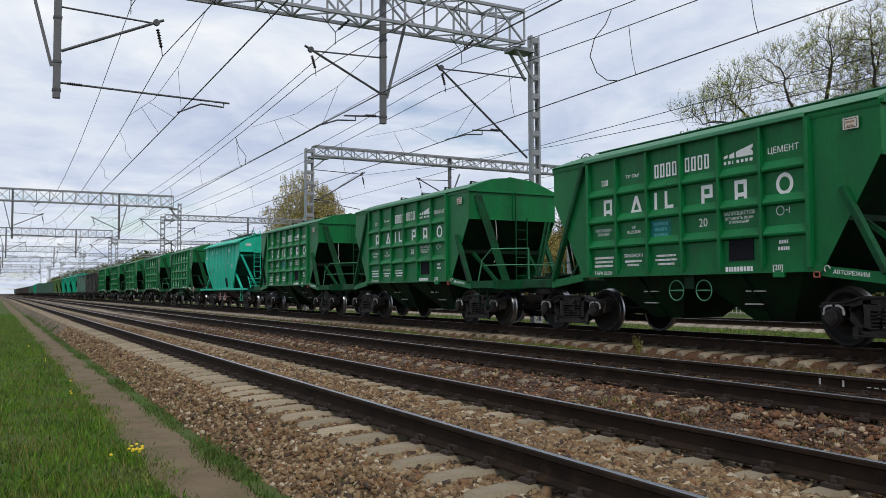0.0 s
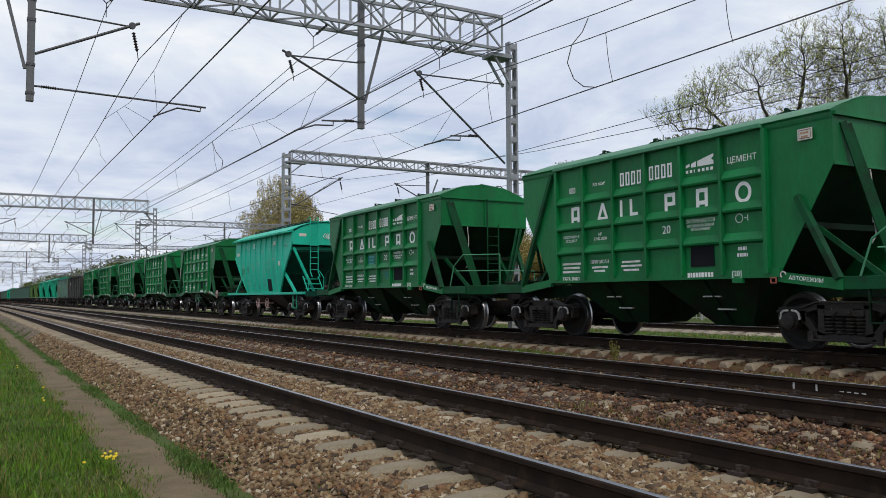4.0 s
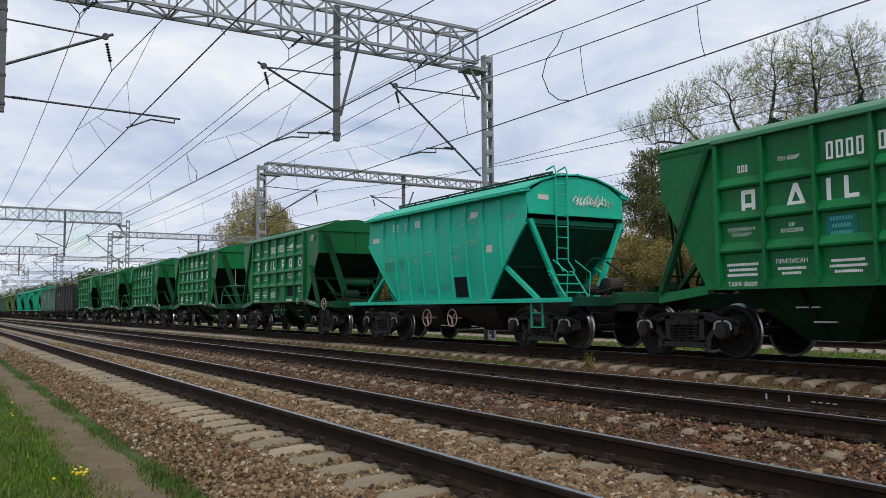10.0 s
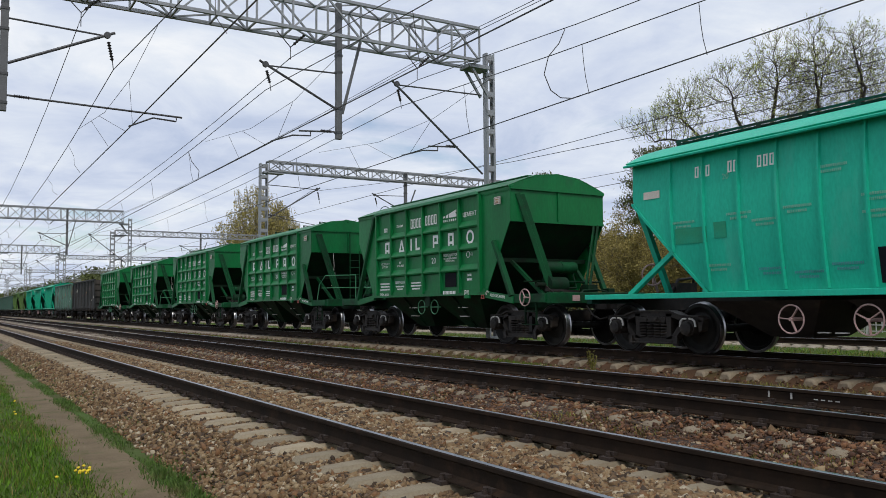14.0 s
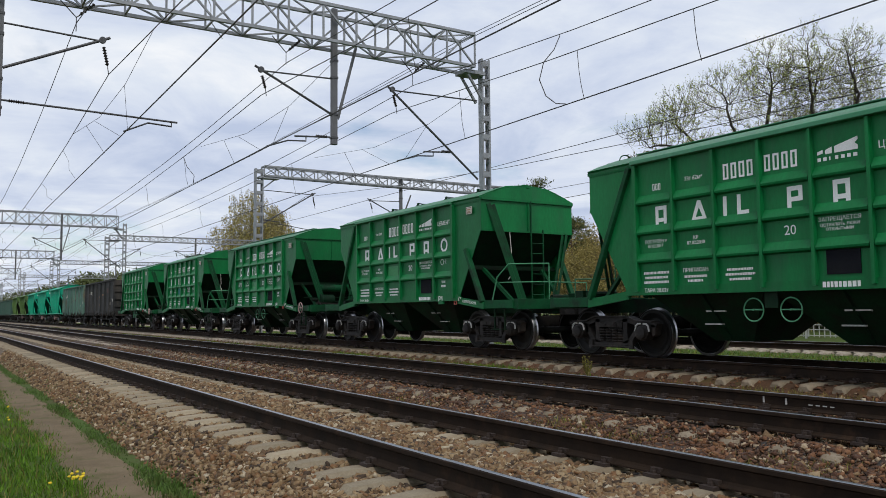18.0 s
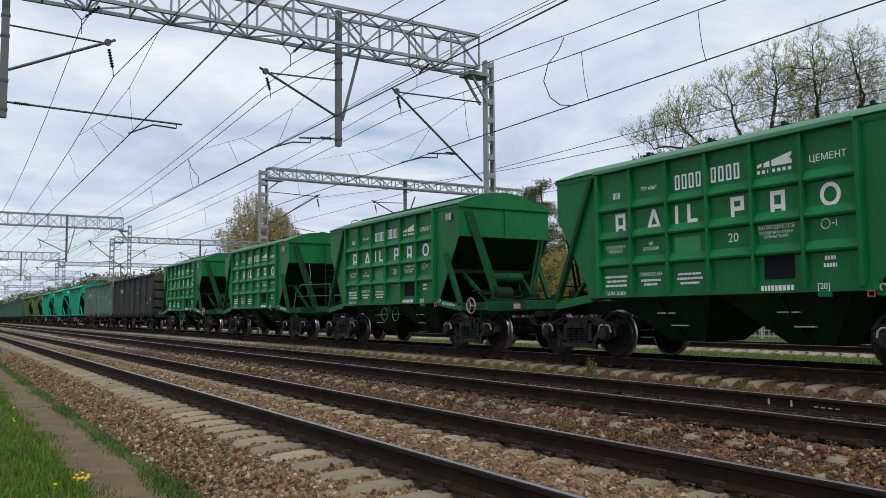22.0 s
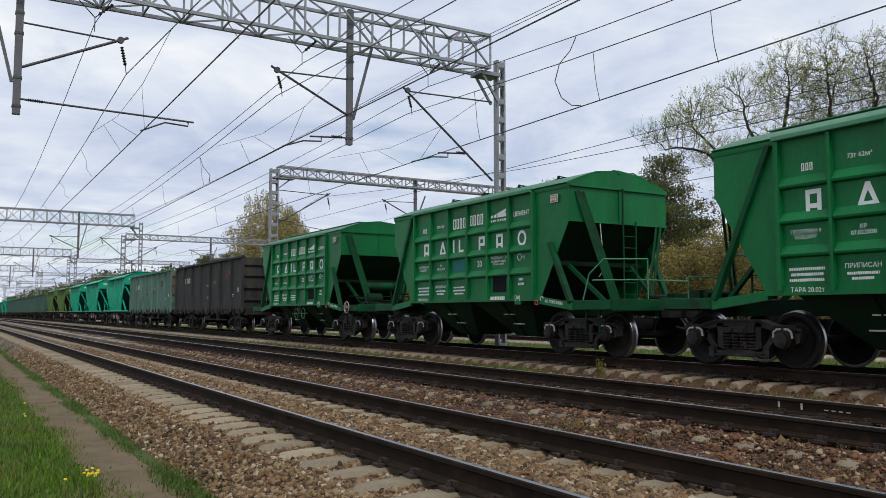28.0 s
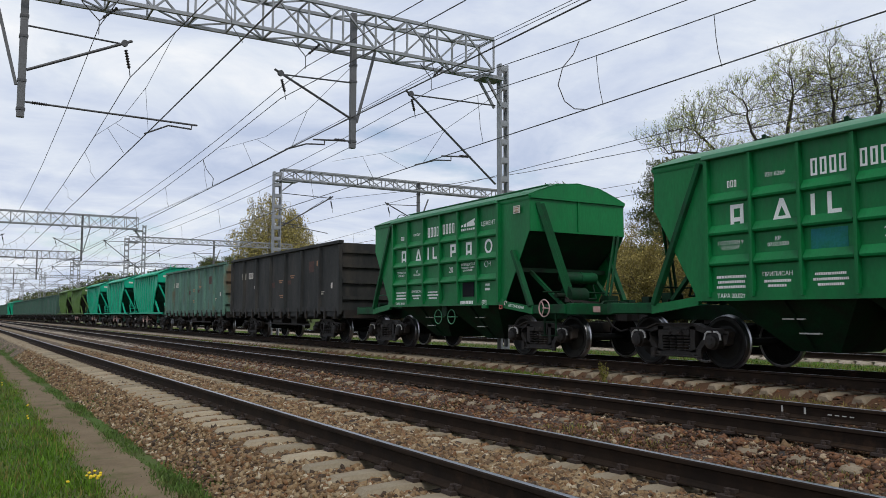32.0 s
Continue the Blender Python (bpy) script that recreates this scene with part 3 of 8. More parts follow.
sheet("ground", GROUND, M["soil"], LONG, 0.012, 0.6, "grassy soil beside and beyond the railway line", "ground")
sheet("ballast_bed", [p for p in BED if p[0] <= 5.8], M["bed"], LONG, 0.045, 0.12, "brown and grey crushed-stone bed under the near track", "ballast")
sheet("ballast_bed", [(5.75, -0.304)] + [p for p in BED if 5.8 < p[0] <= 9.7], M["bed_rusty"], LONG, 0.04, 0.15, "rust-stained stone bed under the middle track", "ballast")
sheet("ballast_bed", [(9.7, -0.274)] + [p for p in BED if 9.7 < p[0]], M["dirt"], LONG, 0.04, 0.2, "earthy stone bed under the freight track", "ballast")
sheet("ballast_bed", [(20.8, -0.36), (21.8, -0.285), (25.2, -0.285), (26.2, -0.34)], M["soil"], LONG, 0.02, None, "overgrown bed under the distant track", "ballast")
GROUND = [p for p in GROUND if not 20 < p[0] < 26] + [(21.8, -0.30), (25.2, -0.30)]
GROUND.sort()
sheet("footpath", [(1.26, -0.605), (1.36, -0.587), (1.5, -0.590), (1.66, -0.597), (1.82, -0.588), (1.96, -0.603)], M["path"], LONG, 0.003, 0.06, "trodden earth footpath between grass and stones", "path")


def lines_of_rails():
    """Each track: two rails, sleepers and rail fastenings."""
    half = [(0.0, 0.0), (0.030, -0.001), (0.0365, -0.008), (0.0375, -0.034), (0.012, -0.048), (0.009, -0.09), (0.011, -0.140), (0.030, -0.156), (0.075, -0.168), (0.075, -0.180)]
    outline = half + [(-x, z) for x, z in half[::-1]][:-1]
    outline = [p for i, p in enumerate(outline) if i == 0 or p != outline[i - 1]]
    # a pre-stressed sleeper: high under the rails, lower in the middle, sloping ends
    rings = []
    for x, top, wide in ((-1.35, -0.05, 0.085), (-1.31, -0.016, 0.10), (-1.02, 0.0, 0.108), (-0.55, 0.0, 0.108), (-0.30, -0.045, 0.085), (0.30, -0.045, 0.085), (0.55, 0.0, 0.108),
                         (1.02, 0.0, 0.108), (1.31, -0.016, 0.10), (1.35, -0.05, 0.085)):
        rings.append([(x, -0.135, -0.2), (x, -wide - 0.003, top - 0.035), (x, -wide + 0.025, top), (x, wide - 0.025, top), (x, wide + 0.003, top - 0.035), (x, 0.135, -0.2)])
    shape = Build()
    for r in rings:
        shape.v += r
    k = 6
    for i in range(len(rings) - 1):
        shape.f += [(i * k + j, i * k + (j + 1) % k, (i + 1) * k + (j + 1) % k, (i + 1) * k + j) for j in range(k)]
    shape.f += [tuple(range(k)), tuple(range((len(rings) - 1) * k, len(rings) * k))]
    sleepers = [shape.mesh("sleeper", M[key]) for key in ("concrete_pale", "concrete", "concrete", "concrete")]
    sv, sf = np.array(shape.v), [f for f in shape.f]
    clip = Build()
    for s in (-1, 1):
        clip.box(0.045 * s - 0.02, 0.045 * s + 0.02, -0.05, 0.05, -0.168, -0.135)
        clip.turned((0.085 * s, 0, -0.2), (0, 0, 1), [(0, 0.022), (0.05, 0.022), (0.051, 0.014), (0.07, 0.014)], 6)
        clip.box(0.09 * s - 0.04, 0.09 * s + 0.04, -0.065, 0.065, -0.198, -0.172)
    labels = ["near railway track with dark rails on concrete sleepers", "middle railway track with dark rails on buried sleepers", "freight railway track under the train on concrete sleepers",
              "distant railway track beyond the grass strip"]
    for which, (x, z, start) in enumerate(TRACKS):
        track = tagged(new("railway_track"), labels[which], "railway track", "railway tracks", "structure")
        track.location = (x, 0, z)
        for side in (-1, 1):
            rail = Build()
            rail.prism([(side * GAUGE / 2 + u, w) for u, w in outline], "y", -150, 900)
            part("rail", rail, M["rail"], track)
            top = Build().prism([(side * GAUGE / 2 - 0.021, -0.002), (side * GAUGE / 2 + 0.021, -0.002), (side * GAUGE / 2 + 0.017, 0.0025), (side * GAUGE / 2 - 0.017, 0.0025)], "y", -150, 900)
            part("running_surface", top, M["rail_top"], track, "polished rail head")
        near_end = 34 if which < 3 else 0
        ys = [start - PITCH * i for i in range(-500, 300)]
        far_v, far_f, clip_v, clip_f = [], [], [], []
        cv, cf = np.array(clip.v), clip.f
        rng = random.Random(which)
        for y in ys:
            if not -8 < y < 190:
                continue
            drop = -0.2 - (0.0, 0.034, 0.03, 0.0)[which]
            if y < near_end and y > 1:
                ob = new("sleeper", sleepers[which])
                ob.parent = track
                ob.location = (rng.uniform(-0.015, 0.015), y + rng.uniform(-0.012, 0.012), drop)
                ob.rotation_euler = (0, 0, rng.uniform(-0.012, 0.012))
            else:
                n = len(far_v) * len(sv)
                far_v.append(sv + (0, y, drop))
                far_f += [tuple(i + n for i in f) for f in sf]
            if which < 3 and 1 < y < 42:
                for side in (-1, 1):
                    n = len(clip_v) * len(cv)
                    clip_v.append(cv + (side * GAUGE / 2, y, 0))
                    clip_f += [tuple(i + n for i in f) for f in cf]
        b = Build()
        b.v, b.f = [tuple(p) for p in np.concatenate(far_v)], far_f
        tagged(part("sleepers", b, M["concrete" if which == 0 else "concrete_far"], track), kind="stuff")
        if clip_v:
            b = Build()
            b.v, b.f = [tuple(p) for p in np.concatenate(clip_v)], clip_f
            tagged(part("rail_fastenings", b, M["clip"], track), kind="stuff")
    return


lines_of_rails()

# white paint strokes and faint stencilled bars on the far rail's web of the middle track
strokes = tagged(new("rail_marking"), "white paint strokes on the middle track's rail", "paint mark")
strokes.location = (MIDDLE[0] + GAUGE / 2 - 0.0125, 0, MIDDLE[1])
for y in (6.56, 6.25):
    part("stroke", Build().box(-0.006, 0.0, y - 0.012, y + 0.012, -0.125, -0.05), M["white_mark"], strokes)
for y in (5.93, 5.84, 5.75, 5.66):
    part("bar", Build().box(-0.005, 0.0, y - 0.025, y + 0.025, -0.108, -0.096), M["white_mark"], strokes)


# ---- loose stones ----
def chip():
    """A rough block: eight corners, twelve triangles."""
    v = np.array([(x, y, z) for z in (-1, 1) for y in (-1, 1) for x in (-1, 1)], float) * 0.62
    q = [(0, 2, 3, 1), (4, 5, 7, 6), (0, 1, 5, 4), (1, 3, 7, 5), (3, 2, 6, 7), (2, 0, 4, 6)]
    return v, np.array([t for a, b, c, d in q for t in ((a, b, c), (a, c, d))])


def scatter_stones(name, count, x0, x1, y0, y1, small, big, mat, label, seed, sink=0.2):
    rng = np.random.RandomState(seed)
    u = rng.rand(count)
    y = y0 * (y1 / y0) ** u if y0 > 0 else y0 + (y1 - y0) * u
    x = x0 + (x1 - x0) * rng.rand(count)
    keep = np.ones(count, bool)
    for cx, cz, start in TRACKS[:3]:
        for s in (-1, 1):
            keep &= np.abs(x - cx - s * GAUGE / 2) > 0.10
        phase = np.abs((y - start + PITCH / 2) % PITCH - PITCH / 2)
        inside = (np.abs(x - cx) < 1.26) & (np.abs(x - cx) > 0.42)
        keep &= ~(inside & (phase < 0.115) & (rng.rand(count) > (0.05 if cx < 5 else (0.7 if cx < 9 else 0.30))))
    x, y = x[keep], y[keep]
    n = len(x)
    size = small + (big - small) * rng.rand(n) ** 2.2
    z = height(BED, x) + size * (0.5 - sink) * 0.8 + rng.rand(n) * 0.012
    v, f = chip()
    stones = v[None] * (0.45 + 0.85 * rng.rand(n, 8, 3)) * size[:, None, None] * (0.45 + 0.8 * rng.rand(n, 1, 3)) * np.array([1.0, 1.0, 0.55]) * 0.92
    q = rng.randn(n, 4) * np.array([1.0, 0.28, 0.28, 1.0])
    q /= np.linalg.norm(q, axis=1)[:, None]
    w, a, b, c = q.T
    R = np.stack([1 - 2 * (b * b + c * c), 2 * (a * b - w * c), 2 * (a * c + w * b), 2 * (a * b + w * c), 1 - 2 * (a * a + c * c), 2 * (b * c - w * a), 2 * (a * c - w * b), 2 * (b * c + w * a), 1 - 2 * (a * a + b * b)], -1).reshape(n, 3, 3)
    verts = np.einsum("nij,nkj->nki", R, stones) + np.stack([x, y, z], -1)[:, None]
    faces = f[None] + (np.arange(n) * 8)[:, None, None]
    return tagged(new(name, quick(name, verts.reshape(-1, 3), faces.reshape(-1, 3), mat)), label, "stones", kind="stuff")


scatter_stones("crushed_stones", 150000, 2.12, 5.75, 3.0, 36, 0.020, 0.064, M["stones"], "loose brown, grey and pale crushed stones of the ballast", 1)
scatter_stones("crushed_stones", 34000, 5.7, 9.7, 3.5, 36, 0.018, 0.055, M["stones_rusty"], "rust-stained crushed stones round the middle track", 2, 0.3)
scatter_stones("crushed_stones", 2600, 5.7, 11.3, 3.5, 36, 0.03, 0.075, M["stones"], "scattered paler stones between the tracks", 4, 0.3)
scatter_stones("crushed_stones", 7000, 9.6, 14.6, 5, 40, 0.026, 0.065, M["stones_rusty"], "earthy stones round the freight track", 3, 0.35)
scatter_stones("crushed_stones", 22000, 2.12, 9.7, -8, 3.5, 0.03, 0.07, M["stones"], "brown and grey crushed stones between and beside the tracks", 7)
scatter_stones("crushed_stones", 1600, 1.35, 2.35, 4, 22, 0.010, 0.04, M["stones"], "small stones strayed on the footpath", 6, 0.0).location.z = -0.01


# ---- grass ----
def blades(name, count, x0, x1, y0, y1, low, tall, wide, mat, label, seed, ground, thin=None, category="grass"):
    rng = np.random.RandomState(seed)
    u = rng.rand(count)
    y = y0 * (y1 / y0) ** u if y0 > 0 else y0 + (y1 - y0) * u
    x = x0 + (x1 - x0) * rng.rand(count)
    if thin is not None:
        keep = thin(x, y, rng)
        x, y = x[keep], y[keep]
    n = len(x)
    z = ground(x) - 0.012
    h = (low + (tall - low) * rng.rand(n) ** 1.5) * (0.7 + 0.6 * (np.sin(x * 3.1 + y * 1.3) * np.cos(y * 2.1 - x) * 0.5 + 0.5))
    a = rng.rand(n) * 6.283
    side = np.stack([np.cos(a), np.sin(a), 0 * a], -1) * (wide * (0.6 + 0.8 * rng.rand(n)))[:, None]
    b = rng.rand(n) * 6.283
    lean = np.stack([np.cos(b), np.sin(b), 0 * b], -1) * (h * (0.15 + 0.55 * rng.rand(n)))[:, None]
    base = np.stack([x, y, z], -1)
    up = np.stack([0 * h, 0 * h, h], -1)
    mid = base + up * 0.58 + lean * 0.35
    tip = base + up * 0.95 + lean
    verts = np.stack([base - side, base + side, mid + side * 0.75, mid - side * 0.75, tip], 1).reshape(-1, 3)
    k = (np.arange(n) * 5)[:, None]
    faces = np.concatenate([k + np.array([[0, 1, 2]]), k + np.array([[0, 2, 3]]), k + np.array([[3, 2, 4]])])
    return tagged(new(name, quick(name, verts, faces, mat)), label, category, kind="stuff")


def ground_at(x):
    return np.where((x > 1.98) & (x < 15.3), np.maximum(height(BED, x), height(GROUND, x)), height(GROUND, x))


def edge_of_path(x, y, rng):
    return x < 1.40 + 0.08 * np.sin(y * 1.7) + 0.07 * np.sin(y * 4.1) + 0.08 * rng.randn(len(x))


def clumps(x, y, rng, share=0.5):
    v = np.sin(x * 2.3 + 1.7 * np.sin(y * 0.9)) + np.sin(y * 1.6 + 2 * np.sin(x * 1.2)) + 0.6 * np.sin(y * 4.3 + x * 3)
    return v > 2.6 * (0.5 - share) + 0.5 * rng.randn(len(x))


blades("grass", 150000, -2.2, 1.62, 4.2, 75, 0.02, 0.10, 0.0055, M["grass"], "fresh green spring grass beside the footpath", 11, ground_at, edge_of_path)
blades("grass", 36000, -6.0, 1.62, -8, 4.3, 0.03, 0.12, 0.008, M["grass"], "fresh green spring grass beside the footpath", 17, ground_at, edge_of_path)
blades("grass", 30000, -7.0, -2.2, 4.2, 60, 0.05, 0.17, 0.009, M["grass"], "fresh green spring grass of the trackside meadow", 18, ground_at)
blades("weeds", 7000, 1.76, 2.5, -8, 4.3, 0.02, 0.085, 0.008, M["weed"], "dark green weeds along the foot of the ballast", 19, ground_at, lambda x, y, r: clumps(x, y, r, 0.7), "weeds")
blades("grass", 26000, 10.2, 11.45, 12, 100, 0.03, 0.11, 0.0065, M["grass"], "low yellow-green grass along the freight track", 20, ground_at, lambda x, y, r: clumps(x, y, r, 0.46))
blades("grass", 9000, -2.6, 1.5, 3.6, 60, 0.06, 0.2, 0.004, M["grass_dry"], "older straw-coloured grass among the green", 12, ground_at, edge_of_path)
blades("weeds", 42000, 1.76, 2.5, 4.2, 70, 0.02, 0.08, 0.007, M["weed"], "dark green weeds along the foot of the ballast", 13, ground_at, lambda x, y, r: (x > 1.82 + 0.06 * np.sin(y * 2.1) + 0.04 * r.randn(len(x))) & (x < 2.32 + 0.11 * np.sin(y * 1.3) + 0.08 * r.randn(len(x))) & clumps(x, y, r, 0.85), "weeds")
blades("weeds", 60000, 6.0, 9.6, 4, 50, 0.012, 0.055, 0.007, M["moss"], "dry brown moss and stalks among the stones", 22, ground_at, lambda x, y, r: clumps(x, y, r, 0.5), "weeds")
blades("grass", 16000, 1.18, 1.6, 4.0, 45, 0.01, 0.05, 0.006, M["grass"], "short trodden grass at the edge of the footpath", 23, ground_at, lambda x, y, r: x < 1.44 + 0.09 * np.sin(y * 3.3) + 0.10 * r.randn(len(x)))
blades("weeds", 9000, 1.68, 2.0, 4.0, 45, 0.008, 0.04, 0.006, M["weed"], "low weeds at the edge of the footpath", 24, ground_at, lambda x, y, r: x > 1.86 + 0.07 * np.sin(y * 2.7) + 0.07 * r.randn(len(x)), "weeds")
blades("weeds", 9000, 5.5, 6.6, 4, 60, 0.02, 0.09, 0.005, M["grass_dry"], "low dry weeds between near and middle track", 14, ground_at, lambda x, y, r: clumps(x, y, r, 0.35), "weeds")
blades("weeds", 26000, 9.4, 11.3, 5, 110, 0.03, 0.12, 0.006, M["grass_dry"], "sparse yellow-green weeds beside the freight track", 15, ground_at, lambda x, y, r: clumps(x, y, r, 0.36 + 0.25 * (y > 14)), "weeds")
blades("grass", 34000, 15.0, 24.0, 4, 120, 0.03, 0.10, 0.010, M["grass"], "bright grass strip beyond the freight track", 16, ground_at)
blades("grass", 20000, 15.0, 24.0, 4, 120, 0.03, 0.11, 0.008, M["grass_dry"], "dry straw-coloured grass among the strip's green", 26, ground_at)


def dandelions():
    rng = random.Random(3)
    for cx, cy, n in ((1.22, 8.47, 11), (0.95, 8.0, 1), (1.02, 13.5, 2), (1.2, 16.0, 2), (1.05, 21, 2), (0.9, 27, 2)):
        for i in range(n):
            x, y = cx + rng.uniform(-0.055, 0.055) * (n > 2), cy + rng.uniform(-0.14, 0.14)
            z = -0.6
            top = z + rng.uniform(0.10, 0.19)
            d = tagged(new("dandelion"), "yellow dandelion flower on a thin green stem", "flower", "dandelions in the grass")
            d.location = (x, y, z)
            part("stem", Build().tube((0, 0, 0), (0.01, 0, top - z), 0.003, 5), M["grass"], d)
            head = Build().turned((0.01, 0, top - z), (rng.uniform(-0.5, 0.1), rng.uniform(-0.7, 0.1), 1), [(-0.008, 0.005), (-0.003, 0.015), (0.004, 0.0165), (0.010, 0.011), (0.012, 0.003)], 10)
            part("flower_head", head, M["flower"], d, "yellow petals")


dandelions()
weed = tagged(new("weed_plant"), "single yellow-green weed beside the freight rail", "plant")
weed.location = (10.9, 12.2, -0.22)
b = Build()
rng0 = random.Random(8)
for i in range(26):
    a, hgt = rng0.uniform(0, 6.28), rng0.uniform(0.12, 0.42)
    p, q = Vector((0, 0, 0)), Vector((0.1 * math.cos(a), 0.1 * math.sin(a), hgt))
    b.tube(p, q, 0.004, 4, 0.002)
    for k in range(3):
        c = p.lerp(q, 0.4 + 0.25 * k)
        b.add([c, c + Vector((0.03, 0.02, 0.02)), c + Vector((0.05 * math.cos(a + k), 0.05 * math.sin(a + k), 0.05)), c + Vector((0.0, 0.03, 0.03))], [(0, 1, 2, 3)])
part("leaves", b, M["grass_dry"], weed)


# ---- overhead line ----
def lattice_mast(parent, x, y, z0, z1, wide=0.33, deep=0.22, mat=None):
    mat = mat or M["grey_steel"]
    for sx in (-1, 1):
        o, i = x + sx * wide / 2, x + sx * (wide / 2 - 0.065)
        e = o - sx * 0.012
        h, k = deep / 2, deep / 2 - 0.012
        post = part("mast_channel", Build().prism([(o, y - h), (o, y + h), (i, y + h), (i, y + k), (e, y + k), (e, y - k), (i, y - k), (i, y - h)], "z", z0, z1), mat, parent, "steel channel of the battened mast")
    n = int((z1 - z0) / 0.62)
    me = Build().box(-wide / 2 + 0.02, wide / 2 - 0.02, -0.008, 0, -0.09, 0.09).mesh("batten_plate", mat)
    rest = Build()
    for i in range(n + 1):
        for s in (-1, 1):
            at = (x, y + s * deep / 2 + (0.008 if s > 0 else 0), z0 + 0.2 + (z1 - z0 - 0.35) * i / n)
            if parent.location.y < 50 and x > 5:
                part("batten_plate", me, mat, post).location = at
            else:
                rest.box(x - wide / 2 + 0.02, x + wide / 2 - 0.02, at[1] - 0.008, at[1], at[2] - 0.09, at[2] + 0.09)
    if rest.v:
        tagged(part("batten_plates", rest, mat, post), kind="stuff")
    base = Build().hull([(x - 0.5, y - 0.5, -0.6), (x + 0.5, y - 0.5, -0.6), (x + 0.5, y + 0.5, -0.6), (x - 0.5, y + 0.5, -0.6)],
                        [(x - 0.34, y - 0.34, z0), (x + 0.34, y - 0.34, z0), (x + 0.34, y + 0.34, z0), (x - 0.34, y + 0.34, z0)])
    part("foundation", base, M["foundation"], parent, "pale concrete foundation", bevel=0.02)
    return post


def truss(parent, x0, x1, y, z0, z1, deep=0.85, step=1.05, near=False):
    """A lattice girder; the pieces of the near ones can be told apart."""
    chord = Build().box(x0, x1, -0.045, 0.045, -0.045, 0.045).mesh("chord", M["grey_steel"])
    for yy in (y - deep / 2, y + deep / 2):
        for zz in (z0, z1):
            part("chord", chord, None, parent, "long chord bar").location = (0, yy, zz)
    n = max(2, round((x1 - x0) / step))
    bars_of = []
    for i in range(n + 1):
        x = x0 + (x1 - x0) * i / n
        for yy in (y - deep / 2, y + deep / 2):
            bars_of.append(((x, yy, z0), (x, yy, z1), 0.05))
        for zz in (z0, z1):
            bars_of.append(((x, y - deep / 2, zz), (x, y + deep / 2, zz), 0.045))
        if i < n:
            q = x0 + (x1 - x0) * (i + 1) / n
            for k, yy in enumerate((y - deep / 2, y + deep / 2)):
                a, c = (z0, z1) if (i + k) % 2 else (z1, z0)
                bars_of.append(((x, yy, a), (q, yy, c), 0.05))
            for zz in (z0, z1):
                a, c = (-1, 1) if i % 2 else (1, -1)
                bars_of.append(((x, y + a * deep / 2, zz), (q, y + c * deep / 2, zz), 0.04))
    lace = Build()
    for p, q, w in bars_of:
        if near and p[0] > 1.0:
            part("lacing_bar", Build().beam(p, q, w, w), M["grey_steel"], parent)
        else:
            lace.beam(p, q, w, w)
    if lace.v:
        tagged(part("lacing", lace, M["grey_steel"], parent, "diagonal and upright lacing bars"), kind="stuff")


def insulator(b, p, q, r=0.05, sheds=7):
    p, q = Vector(p), Vector(q)
    d = q - p
    prof = []
    for i in range(sheds):
        s = d.length * i / sheds
        prof += [(s, r * 0.5), (s + d.length * 0.35 / sheds, r), (s + d.length * 0.6 / sheds, r * 0.55)]
    b.turned(p, d, prof + [(d.length, r * 0.4)], 10)


def cantilever(parent, root, way, y, wire_x, contact, carrier, upper, lower, strut_low=False, hold=None, mess_x=None):
    """The arms that hold one track's wires: a tie, a slanting strut, a register arm and a stringing insulator."""
    mess_x = wire_x if mess_x is None else mess_x
    tipx = mess_x - 0.16
    part("tie_rod", Build().tube((root, y, upper), (tipx, y, upper - 0.08), 0.024, 8), M["dark_steel"], parent, "thin dark tie rod")
    part("cantilever_arm", Build().tube((root, y, lower), (tipx + way * 0.18, y, upper + 0.04), 0.036, 8), M["dark_steel"], parent, "dark tube arm")
    rod = Build()
    rz = contact + 0.45
    root = root if hold is None else hold
    far = wire_x + way * 1.35 if strut_low else root + way * 1.15
    rod.tube((root + way * (0.0 if strut_low else 0.05), y, rz + 0.03), (far, y, rz - 0.05), 0.026, 8)
    back = far - way * 0.15
    if strut_low:
        rod.bent([(back, y, rz - 0.05), (back, y, rz - 0.17), (back - way * 0.6, y, rz - 0.14), (wire_x, y, contact + 0.02)], 0.022, 6)
    else:
        start = root + way * 0.8
        rod.bent([(start, y, rz), (start, y, rz - 0.16), (start + way * 0.55, y, rz - 0.2), (wire_x, y, contact + 0.02)], 0.022, 6)
    part("register_arm", rod, M["dark_steel"], parent, "dark register arm")
    for p, q, r in (((root + way * 0.15, y, rz + 0.03), (root + way * 0.5, y, rz + 0.02), 0.05), ((tipx + 0.03, y, upper - 0.22), (mess_x - 0.03, y, carrier + 0.22), 0.055)):
        ins = Build()
        insulator(ins, p, q, r)
        part("insulator", ins, M["insulator"], parent, "ribbed dark insulator", True)
    part("suspension_pulley", Build().turned((tipx, y - 0.04, upper - 0.05), (0, 1, 0), [(0, 0.05), (0, 0.085), (0.03, 0.075), (0.05, 0.085), (0.08, 0.085), (0.08, 0.05)], 14), M["dark_steel"], parent)
    part("hanger_rod", Build().tube((mess_x - 0.03, y, carrier + 0.22), (mess_x, y, carrier), 0.012, 5), M["dark_steel"], parent)


